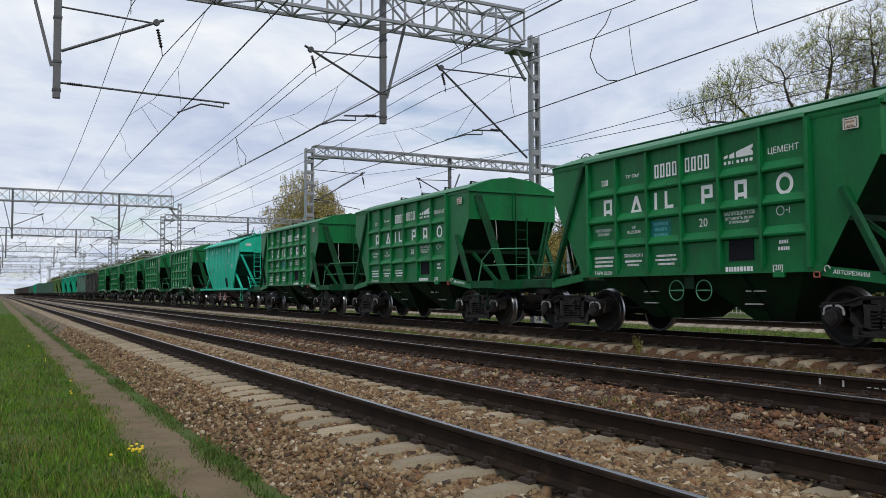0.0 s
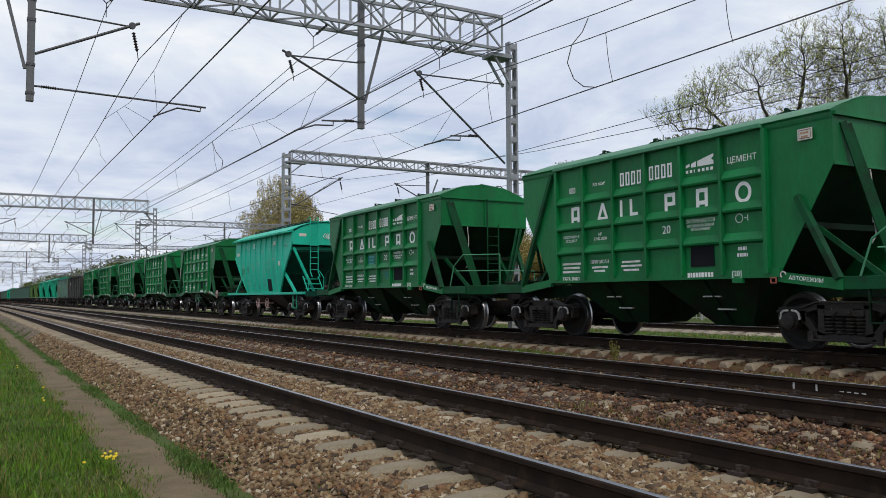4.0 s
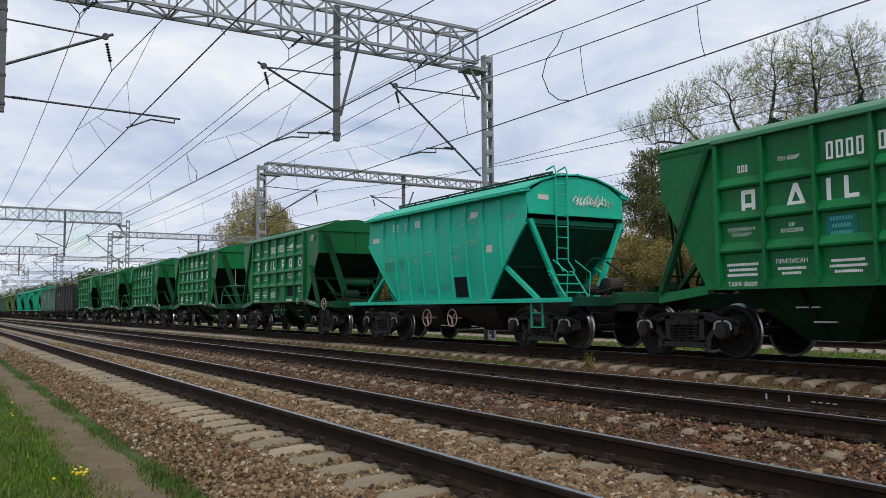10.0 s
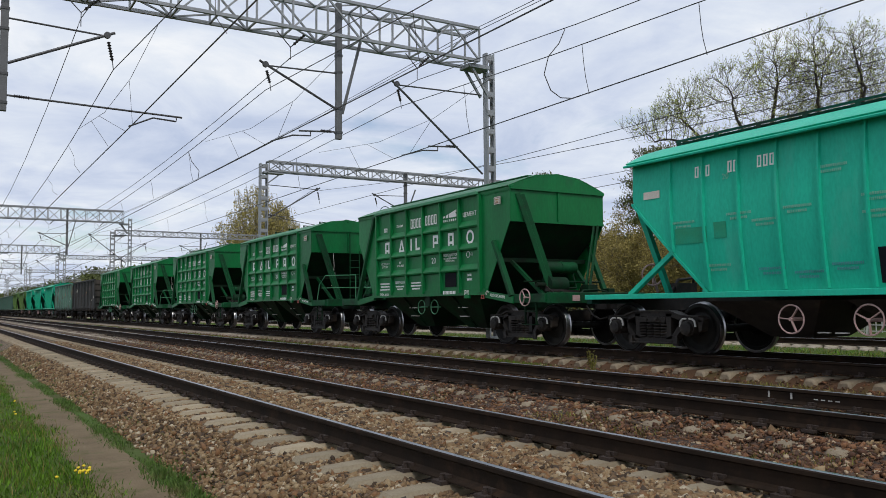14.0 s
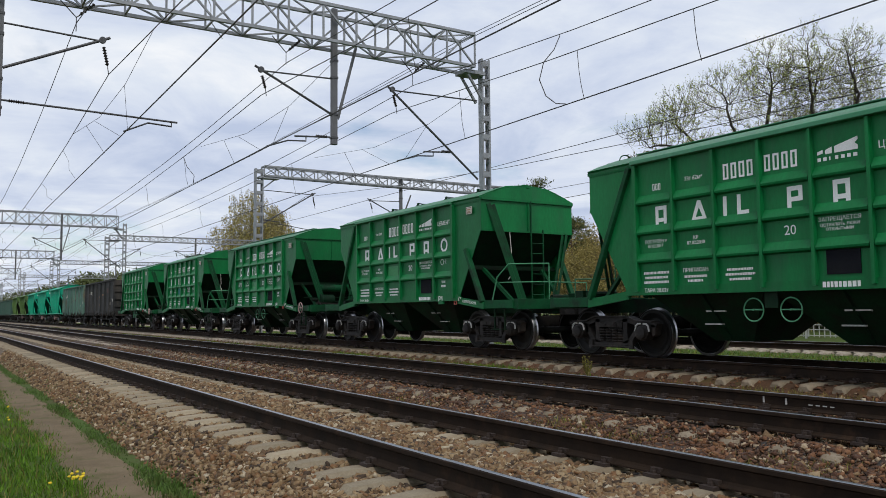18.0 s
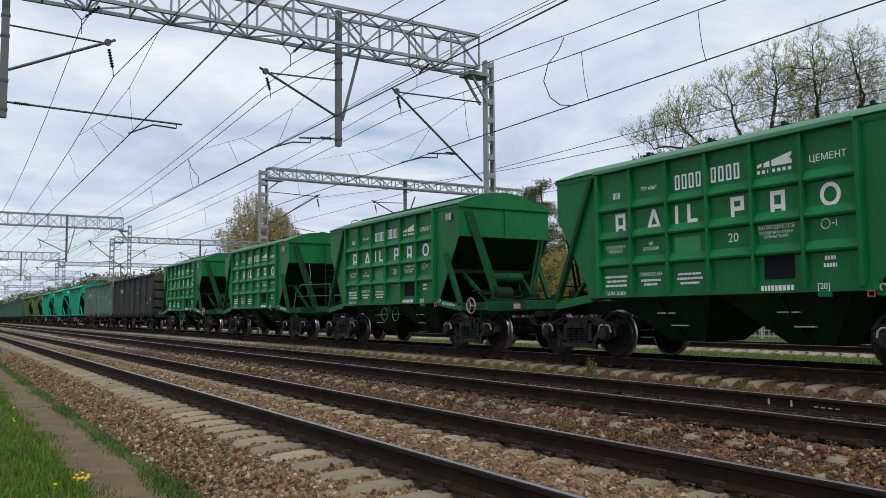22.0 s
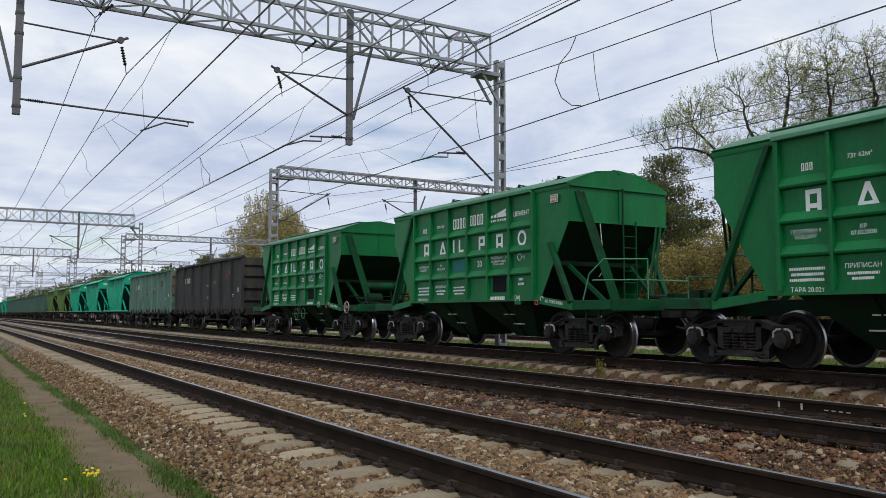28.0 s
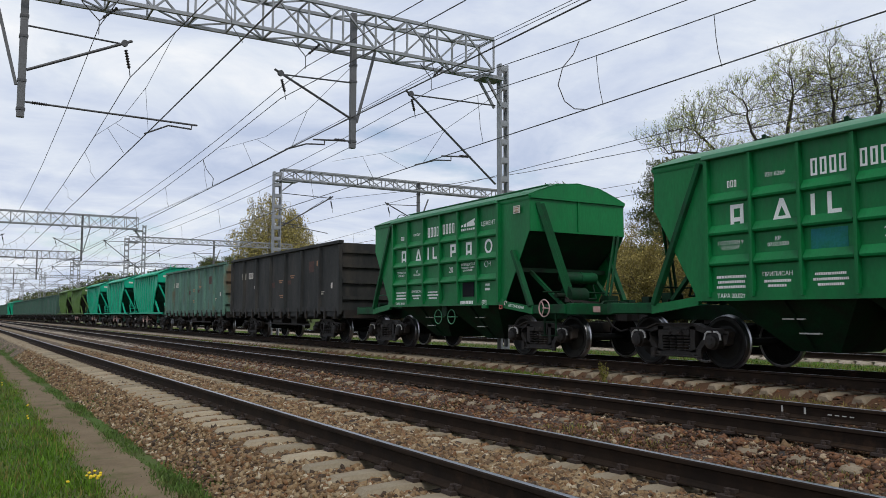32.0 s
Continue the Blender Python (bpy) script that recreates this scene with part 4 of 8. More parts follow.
def hanging_post(parent, x, y, top, bottom, brace=1):
    b = Build().box(x - 0.085, x + 0.085, y - 0.075, y + 0.075, bottom, top)
    part("hanging_post", b, M["post_steel"], parent, "grey steel post hung under the truss", bevel=0.008)
    part("brace", Build().beam((x + brace * 0.12, y, bottom + 0.78), (x + brace * 0.72, y, top - 1.05), 0.07, 0.07), M["post_steel"], parent)
    for z in (bottom + 0.2, bottom + 0.9, bottom + 2.0, bottom + 2.5):
        part("clamp", Build().box(x - 0.1, x + 0.1, y - 0.09, y + 0.09, z - 0.03, z + 0.03), M["dark_steel"], parent)


WIRES = [(4.1, 5.73), (7.92, 5.73), (12.1, 5.69)]
CARRIER = 7.18


def feeder_hangers(parent, y, z, xs):
    for x in xs:
        b = Build()
        b.tube((x - 0.42, y, z), (x, y, z - 0.42), 0.014, 5)
        insulator(b, (x + 0.42, y, z), (x + 0.08, y, z - 0.34), 0.05, 5)
        b.tube((x + 0.08, y, z - 0.34), (x, y, z - 0.42), 0.014, 5)
        b.tube((x, y, z - 0.42), (x, y, z - 0.78), 0.012, 5)
        part("feeder_insulator", b, M["insulator"], parent, "v-shaped insulator string under the truss")


def portal(y, x0=-7.5, x1=14.75, mast_x=15.4, detail=True, lift=0.0):
    g = tagged(new("catenary_gantry"), "grey lattice steel catenary gantry spanning the tracks", "gantry", "catenary gantries")
    g.location = (0, y, 0)
    truss(g, x0, x1, 0, 8.97 + lift, 10.03 + lift, near=y < 30)
    lattice_mast(g, mast_x, 0, -0.2, 9.4 + lift)
    lattice_mast(g, x0 + 0.2, 0, -0.5, 8.9 + lift)
    b = Build()
    b.box(x1 - 0.3, mast_x - 0.15, -0.3, 0.3, 8.78 + lift, 8.9 + lift)
    for s in (-0.2, 0.2):
        b.beam((x1 - 0.15, s, 8.8 + lift), (mast_x - 0.2, s, 7.95 + lift), 0.07, 0.07)
    part("bracket", b, M["grey_steel"], g)
    hanging_post(g, 1.23, 0, 10.1 + lift, 5.82, -1)
    hanging_post(g, 9.98, 0, 10.1 + lift, 6.0, 1)
    cantilever(g, 1.32, 1, 0, WIRES[0][0], WIRES[0][1], CARRIER, 8.1, 7.0, True, None, 3.71)
    cantilever(g, 9.9, -1, 0, WIRES[1][0], WIRES[1][1], CARRIER, 7.97, 6.9, False, None, 7.9)
    cantilever(g, 15.1, -1, 0, WIRES[2][0], WIRES[2][1], CARRIER, 7.98, 5.37, False, 14.2, 12.1)
    feeder_hangers(g, 0, 8.95 + lift, (2.92, 8.48, 12.67))
    return g


def side_gantry(y, x0=16.0, x1=34.0, lift=0.0):
    """The gantries over the farther tracks; their masts stand in the same row."""
    g = tagged(new("catenary_gantry"), "grey lattice gantry over the farther tracks, on a battened mast", "gantry", "catenary gantries")
    g.location = (0, y, 0)
    truss(g, x0, x1, 0, 8.90 + lift, 9.45 + lift, 0.5, 0.8, near=y < 50)
    lattice_mast(g, x0 - 0.25, 0, -0.3, 9.3 + lift, 0.46, 0.34)
    lattice_mast(g, x1 + 0.3, 0, -0.3, 9.0 + lift)
    b = Build()
    b.box(x0 - 0.3, x0 + 0.9, -0.25, 0.25, 8.74 + lift, 8.84 + lift)
    b.beam((x0 + 0.75, 0, 8.78 + lift), (x0 - 0.1, 0, 8.1 + lift), 0.07, 0.07)
    part("bracket", b, M["grey_steel"], g)
    hanging_post(g, 25.0, 0, 9.5 + lift, 6.2, 1)
    cantilever(g, x0 - 0.1, 1, 0, 18.9, 5.9, CARRIER, 8.1, 6.1, False, None, 19.2)
    cantilever(g, 24.9, -1, 0, 23.0, 5.9, CARRIER, 8.0, 7.0)
    return g


PORTALS = [-38, 22, 81, 127, 176, 232, 290, 350]
SIDES = [45.0, 92.0, 138, 190, 246, 305]
for y in PORTALS[1:]:
    portal(y, lift=0.18 if y == 81 else 0.0)
for y in SIDES:
    side_gantry(y)


def lofted(points, r):
    b = Build()
    n = 4
    ring = [(math.cos(2 * math.pi * i / n + 0.785), math.sin(2 * math.pi * i / n + 0.785)) for i in range(n)]
    for x, y, z in points:
        b.v += [(x + c * r, y, z + s * r) for c, s in ring]
    for k in range(len(points) - 1):
        b.f += [(k * n + i, k * n + (i + 1) % n, (k + 1) * n + (i + 1) % n, (k + 1) * n + i) for i in range(n)]
    return b


def wire_line(name, points, r, label, group="overhead wires"):
    return tagged(new(name, lofted(points, r).mesh(name, M["wire"], True)), label, "wire", group)


def spans(ys, x, z, sag, zig=0.0, k=8):
    pts = []
    for i, (a, b) in enumerate(zip(ys, ys[1:])):
        deep = sag if isinstance(sag, float) else sag[min(i, 1)]
        for j in range(k):
            t = j / k
            u, v = (zig[i], zig[i + 1]) if isinstance(zig, tuple) else (zig * (-1) ** i, zig * (-1) ** (i + 1))
            s = u * (1 - t) + v * t
            pts.append((x + s, a + (b - a) * t, z - deep * 4 * t * (1 - t)))
    pts.append((pts[-1][0], ys[-1], z))
    return pts


def overhead(ys, x, contact, carrier, zig, mess_x, sag=1.05, drop_at=None, loop_at=None):
    line = spans(ys, x, contact, 0.0, zig)
    mess = spans(ys, mess_x, carrier, sag, 0.0)
    w = tagged(new("contact_line"), "contact wire hung from its carrier wire by droppers", "overhead wire", "overhead wires")
    for nm, pts, r in (("contact_wire", line, 0.014), ("carrier_wire", mess, 0.011)):
        part(nm, lofted(pts, r), M["wire"], w, "", True)
    for n, (a, c) in enumerate(zip(ys, ys[1:])):
        if a > 120:
            continue
        where = drop_at if drop_at and n == 0 else [a + (c - a) * t for t in (0.14, 0.245, 0.36, 0.5, 0.64, 0.755, 0.86)]
        for y in where:
            t = (y - a) / (c - a)
            z = carrier - (sag if isinstance(sag, float) else sag[min(n, 1)]) * 4 * t * (1 - t)
            kink = 0.006 * math.sin(y * 7)
            part("dropper", Build().bent([(mess_x, y, z), ((x + mess_x) / 2 + kink, y + 0.05, (z + contact) / 2 + 0.1), ((x + mess_x) / 2 - kink, y, (z + contact) / 2 - 0.2), (x, y, contact)], 0.007, 4), M["wire"], w)
        part("stitch_wire", Build().bent([(mess_x, a - 5, carrier - 0.33), (mess_x, a - 2.2, carrier - 0.78), (mess_x, a + 1.2, carrier - 0.86), (mess_x, a + 6, carrier - 0.40)], 0.006, 4), M["wire"], w)
        for q, to in ((-2.1, -0.5), (2.0, 0.5), (3.4, 2.9)):
            part("dropper", Build().tube((mess_x, a + q, carrier - (0.80 if q < 3 else 0.66)), (x, a + to, contact), 0.006, 4), M["wire"], w)
    if loop_at:
        part("jumper_loop", Build().bent(loop_at, 0.012, 5), M["wire"], w, "sagging jumper loop")


overhead(PORTALS, WIRES[0][0], WIRES[0][1], CARRIER, (-0.6, 0.03, 0.45, 0.2, 0, 0, 0, 0), 3.71, 1.1)
overhead(PORTALS, WIRES[1][0], WIRES[1][1], CARRIER, (0.0, 0.0, 0.45, 0.2, 0, 0, 0, 0), 7.74, 0.8, None, [(7.74, 30.2, 6.75), (7.8, 30.0, 6.4), (7.85, 29.2, 5.95), (7.9, 29.5, 5.73)])
overhead(PORTALS, WIRES[2][0], WIRES[2][1], CARRIER, (-0.5, 0.0, 0.5, 0.2, 0, 0, 0, 0), 11.92, (0.85, 0.55), (-20, -10, 0, 6, 10.2, 13.45, 18.2),
         [(12.67, 14.9, 7.66), (12.4, 14.8, 7.25), (11.93, 14.62, 6.82), (11.84, 14.68, 6.4), (11.92, 14.55, 6.0), (12.0, 14.3, 5.78), (12.12, 14.1, 5.74)])
for z, sag in ((7.87, 1.77), (6.7, 0.0)):
    wire_line("feeder_wire", spans([-35, 45, 92, 138, 190, 246, 305], 18.6, z, sag), 0.012, "bare wire over the grass strip beyond the train")
overhead([-14, 45, 92, 138, 190, 246, 305], 23.6, 6.0, 7.0, 0.12, 23.6, 0.6)
for x, z, sag in ((2.92, 8.38, 1.7), (8.48, 8.22, 0.85), (12.67, 8.15, (1.1, 0.72)), (14.95, 10.1, 0.3), (14.75, 10.1, 0.35)):
    wire_line("feeder_wire", spans(PORTALS, x, z, sag), 0.011, "thick bare feeder wire strung from gantry to gantry")

# ---- the train ----
def wheelset(parent, y, name="wheelset"):
    """An axle with two wheels; it turns about its own axle."""
    ax = part(name, Build().tube((-1.0, 0, 0), (1.0, 0, 0), 0.075, 12), M["wheel"], parent, "axle with two wheels", True)
    ax.location = (0, y, 0.478)
    me = WHEEL["disc"]
    for s in (-1, 1):
        w = part("wheel", me, None, ax)
        w.rotation_euler = (0, 0, 0 if s < 0 else math.pi)
        t = part("tread", WHEEL["tread"], None, ax, "bright polished wheel tread")
        t.rotation_euler = (0, 0, 0 if s < 0 else math.pi)
    return ax


def wheel_meshes():
    disc = Build()
    prof = [(-0.865, 0.09), (-0.865, 0.13), (-0.835, 0.16), (-0.80, 0.30), (-0.84, 0.385), (-0.862, 0.40), (-0.862, 0.455), (-0.850, 0.468), (-0.735, 0.474), (-0.735, 0.40), (-0.765, 0.38), (-0.76, 0.17), (-0.70, 0.13), (-0.70, 0.09)]
    disc.turned((0, 0, 0), (1, 0, 0), prof, 36)
    for k in range(6):
        a = math.pi * k / 3
        disc.box(-0.873, -0.862, 0.11 * math.cos(a) - 0.015, 0.11 * math.cos(a) + 0.015, 0.11 * math.sin(a) - 0.015, 0.11 * math.sin(a) + 0.015)
    tread = Build().turned((0, 0, 0), (1, 0, 0), [(-0.852, 0.4725), (-0.848, 0.4755), (-0.755, 0.4785), (-0.745, 0.492), (-0.735, 0.503), (-0.727, 0.503), (-0.722, 0.49), (-0.722, 0.45)], 40, False)
    return {"disc": disc.mesh("wheel", M["wheel"], True), "tread": tread.mesh("tread", M["tread"], True)}


WHEEL = wheel_meshes()


def bogie_mesh():
    """The cast frame of a three-piece bogie: two open side frames with springs, and the bolster between them."""
    b = Build()
    for s in (-1, 1):
        x, wide = s * 1.02, 0.17
        inner, outer = sorted((x - wide / 2, x + wide / 2))
        # upper chord: one casting that reaches over both axle boxes, with a flange along its top and rounded horns
        top = [(-1.24, 0.66), (-1.16, 0.70), (-0.74, 0.71), (-0.46, 0.80), (0.46, 0.80), (0.74, 0.71), (1.16, 0.70), (1.24, 0.66)]
        low = [(1.22, 0.60), (1.12, 0.61), (0.76, 0.61), (0.44, 0.70), (-0.44, 0.70), (-0.76, 0.61), (-1.12, 0.61), (-1.22, 0.60)]
        b.prism(top + low, "x", inner, outer)
        for (y0, z0), (y1, z1) in zip(top[1:], top[2:-1]):
            b.beam((s * 1.04, y0, z0 + 0.008), (s * 1.04, y1, z1 + 0.008), 0.22, 0.025)
        # lower sling: deep in the middle, where the springs stand
        sling = [(-0.80, 0.64), (-0.50, 0.30), (-0.36, 0.25), (0.36, 0.25), (0.50, 0.30), (0.80, 0.64)]
        for (y0, z0), (y1, z1) in zip(sling, sling[1:]):
            b.beam((x, y0, z0), (x, y1, z1), wide, 0.10)
        b.beam((s * 1.06, -0.40, 0.205), (s * 1.06, 0.40, 0.205), 0.20, 0.022)
        for yy in (-0.40, 0.40):
            b.prism([(yy - 0.075, 0.28), (yy + 0.075, 0.28), (yy + 0.05, 0.52), (yy + 0.07, 0.76), (yy - 0.07, 0.76), (yy - 0.05, 0.52)], "x", inner, outer)
        for yy in (-1, 1):
            b.prism([(yy * 1.10, 0.66), (yy * 1.22, 0.62), (yy * 1.19, 0.46), (yy * 1.12, 0.42)], "x", inner, outer)
            b.prism([(yy * 0.66, 0.66), (yy * 0.76, 0.66), (yy * 0.75, 0.46), (yy * 0.70, 0.48)], "x", inner, outer)
        for yy in (-0.27, -0.09, 0.09, 0.27):
            for k in range(5):
                b.torus((s * 1.06, yy, 0.32 + k * 0.055), (0, 0, 1), 0.07, 0.019, 10, 5)
        b.box(x - 0.10, x + 0.10, -0.33, 0.33, 0.59, 0.69)
        b.prism([(-0.20, 0.60), (0.20, 0.60), (0.15, 0.70), (-0.15, 0.70)], "x", *sorted((s * 1.08, s * 1.15)))
        for yy in (-0.12, 0.12):
            b.turned((s * 1.15, yy, 0.645), (s, 0, 0), [(0, 0.03), (0.02, 0.03), (0.025, 0.015)], 8)
        b.tube((s * 1.13, -0.62, 0.20), (s * 1.13, 0.62, 0.20), 0.018, 6)
        for yy in (-0.58, 0.58):
            b.box(*sorted((s * 1.09, s * 1.14)), yy - 0.05, yy + 0.05, 0.16, 0.34)
    b.box(-1.0, 1.0, -0.2, 0.2, 0.56, 0.80)
    b.turned((0, 0, 0.8), (0, 0, 1), [(0, 0.22), (0.12, 0.22)], 16)
    for yy in (-0.42, 0.42):
        b.tube((-0.95, yy, 0.42), (0.95, yy, 0.42), 0.04, 8)
        for s in (-1, 1):
            b.prism([(yy - 0.06, 0.28), (yy + 0.06, 0.28), (yy + 0.09 * (1 if yy > 0 else -1), 0.60), (yy - 0.02, 0.60)], "x", s * 0.80 - 0.05, s * 0.80 + 0.05)
    return b.mesh("bogie_frame", M["bogie"], True)


def axle_box_mesh():
    b = Build()
    b.turned((0, 0, 0), (1, 0, 0), [(-0.205, 0.05), (-0.20, 0.10), (-0.185, 0.125), (-0.12, 0.13), (-0.115, 0.148), (-0.085, 0.148), (-0.08, 0.135), (0.10, 0.135)], 20)
    b.prism([(-0.17, 0.02), (-0.17, 0.12), (-0.11, 0.165), (0.11, 0.165), (0.17, 0.12), (0.17, 0.02)], "x", -0.10, 0.10)
    for k in range(4):
        a = math.pi * (k / 2 + 0.25)
        b.turned((-0.215, 0.07 * math.cos(a), 0.07 * math.sin(a)), (1, 0, 0), [(0, 0.013), (0.03, 0.013)], 6)
    return b.mesh("axle_box", M["bogie"], True)


def box_mark_mesh():
    """White paint on the box's shoulders."""
    return [Build().bent([(-0.112, s * 0.035, 0.178), (-0.115, s * 0.11, 0.172), (-0.115, s * 0.165, 0.13), (-0.112, s * 0.182, 0.03)], 0.019, 5).mesh("paint_mark", M["white_mark"], True) for s in (-1, 1)]


BOGIE, BOX, BOX_MARK = bogie_mesh(), axle_box_mesh(), box_mark_mesh()


def bogies(wagon, centres, marks=True):
    sets = []
    for c in centres:
        f = part("bogie_frame", BOGIE, None, wagon, "black cast three-piece bogie frame")
        f.location = (0, c, 0)
        for dy in (-0.925, 0.925):
            sets.append(wheelset(wagon, c + dy))
            for s in (-1, 1):
                bx = part("axle_box", BOX, None, f)
                bx.location = (s * 1.06, dy, 0.49)
                bx.rotation_euler = (0, 0, 0 if s < 0 else math.pi)
                if marks:
                    for me in BOX_MARK:
                        mk = part("paint_mark", me, None, f, "white paint on the axle box")
                        mk.location, mk.rotation_euler = bx.location, bx.rotation_euler
    return sets


def coupler(wagon, y, s):
    b = Build()
    b.box(-0.14, 0.14, min(y, y - s * 0.55), max(y, y - s * 0.55), 0.86, 1.10)
    b.prism([(-0.24, y), (-0.26, y + s * 0.22), (-0.10, y + s * 0.42), (-0.02, y + s * 0.30), (0.10, y + s * 0.28), (0.22, y + s * 0.40), (0.24, y + s * 0.10), (0.18, y)], "z", 0.83, 1.15)
    part("coupler", b, M["bogie"], wagon, "black automatic coupler", bevel=0.02)
    h = Build().bent([(0.35, y - s * 0.1, 0.92), (0.38, y + s * 0.12, 0.72), (0.36, y + s * 0.35, 0.62), (0.34, y + s * 0.55, 0.66)], 0.022, 6)
    part("brake_hose", h, M["bogie"], wagon, "black rubber brake hose", True)


TEXT = {}


def words(text, size):
    """Lettering as a flat mesh, written along +x and up z, centred."""
    key = (text, size)
    if key not in TEXT:
        cu = bpy.data.curves.new("lettering", "FONT")
        cu.body, cu.size, cu.align_x, cu.align_y = text, size, "CENTER", "CENTER"
        cu.resolution_u = 3
        cu.extrude = 0.0015
        tmp = new("lettering", cu)
        me = bpy.data.meshes.new_from_object(tmp.evaluated_get(bpy.context.evaluated_depsgraph_get()))
        bpy.data.objects.remove(tmp)
        me.transform(Euler((math.pi / 2, 0, 0)).to_matrix().to_4x4())
        me.materials.clear()
        me.materials.append(M["white"])
        TEXT[key] = me
    return TEXT[key]


def bars(lines, wide, tall, gap, split=5):
    """Lettering too small or too private to spell: rows of plain strokes."""
    b = Build()
    rng = random.Random(len(lines) * 7 + int(wide * 100))
    for i, n in enumerate(lines):
        z = -i * (tall + gap)
        w = wide * n
        x = -w / 2
        while x < w / 2 - 0.01:
            k = tall * rng.uniform(0.45, 0.7)
            b.box(x, min(x + k, w / 2), -0.002, 0.0, z - tall / 2, z + tall / 2)
            x += k + tall * 0.22
    return b.mesh("stencil_bars", M["white"])


def digits(n, tall):
    """A number as plain upright strokes, one for each figure."""
    b = Build()
    w = tall * 0.42
    for i in range(n):
        x = (i - (n - 1) / 2) * tall * 0.60
        t = tall * 0.13
        b.box(x - w / 2, x - w / 2 + t, -0.002, 0, -tall / 2, tall / 2)
        b.box(x + w / 2 - t, x + w / 2, -0.002, 0, -tall / 2, tall / 2)
        b.box(x - w / 2 + t, x + w / 2 - t, -0.002, 0, tall / 2 - t, tall / 2)
        b.box(x - w / 2 + t, x + w / 2 - t, -0.002, 0, -tall / 2, -tall / 2 + t)
    return b.mesh("number_bars", M["white"])


def emblem(kind):
    """The owner's mark as plain shapes: a bar, a triangle, a ring, blocks."""
    b = Build()
    H, t = 0.345, 0.072
    y0, y1 = -0.003, 0.0
    if kind == "bar":
        b.box(-t / 2, t / 2, y0, y1, -H / 2, H / 2)
    elif kind == "corner":
        b.box(-0.12, -0.12 + t, y0, y1, -H / 2, H / 2)
        b.box(-0.12 + t, 0.11, y0, y1, -H / 2, -H / 2 + t)
    elif kind == "triangle":
        b.prism([(-0.17, -H / 2), (-0.10, -H / 2), (0.0, H / 2 - 0.12), (0.0, H / 2), (-0.035, H / 2)], "y", y0, y1)
        b.prism([(0.17, -H / 2), (0.10, -H / 2), (0.0, H / 2 - 0.12), (0.0, H / 2), (0.035, H / 2)], "y", y0, y1)
        b.box(-0.125, 0.125, y0, y1, -H / 2, -H / 2 + t * 0.8)
    elif kind == "ring":
        n = 28
        o = [(0.17 * math.cos(2 * math.pi * i / n), 0.185 * math.sin(2 * math.pi * i / n)) for i in range(n)]
        q = [(x * 0.62, z * 0.64) for x, z in o]
        for i in range(n):
            j = (i + 1) % n
            b.add([(*o[i], 0), (*o[j], 0), (*q[j], 0), (*q[i], 0)], [(0, 1, 2, 3)])
        b.v = [(x, y0, z) for x, z, _ in b.v]
    else:
        low = -H / 2 if kind == "block_leg" else -H * 0.2
        b.box(-0.13, -0.13 + t, y0, y1, -H / 2, H / 2)
        b.box(0.07, 0.07 + t, y0, y1, low, H / 2)
        b.box(-0.13 + t, 0.07, y0, y1, H / 2 - t, H / 2)
        b.box(-0.13 + t, 0.07, y0, y1, low + (0.05 if kind == "block_leg" else 0.0), low + t + (0.05 if kind == "block_leg" else 0.0))
    return b.mesh("emblem", M["white"])


EMBLEMS = {k: emblem(k) for k in ("bar", "corner", "triangle", "ring", "block", "block_leg")}


def logo_mesh():
    b = Build()
    b.prism([(-0.33, 0.0), (-0.24, 0.02), (-0.24, 0.075), (-0.33, 0.05)], "y", -0.003, 0)
    b.prism([(-0.20, 0.0), (-0.09, 0.0), (-0.09, 0.10), (-0.20, 0.065)], "y", -0.003, 0)
    b.prism([(-0.05, 0.0), (0.32, 0.0), (0.32, 0.06), (0.27, 0.10), (0.32, 0.14), (0.32, 0.19), (-0.05, 0.10)], "y", -0.003, 0)
    x = -0.33
    for w in (0.055, 0.055, 0.02, 0.05, 0.055, 0.055, 0.06):
        b.box(x, x + w, -0.003, 0, -0.10, -0.045)
        x += 0.096
    return b.mesh("emblem", M["white"])


LOGO = logo_mesh()
HALF_WIDTH = 1.5
SMALL = {"owner": digits(3, 0.12), "number": digits(4, 0.27), "number_small": bars([1], 0.62, 0.085, 0), "lines3": bars([1, 0.9, 1], 0.62, 0.045, 0.042),
         "lines2": bars([1, 0.7], 0.5, 0.042, 0.035), "caption": bars([0.85, 0.95, 0.7], 0.62, 0.04, 0.042), "stamp": bars([0.8, 1], 0.22, 0.06, 0.05)}


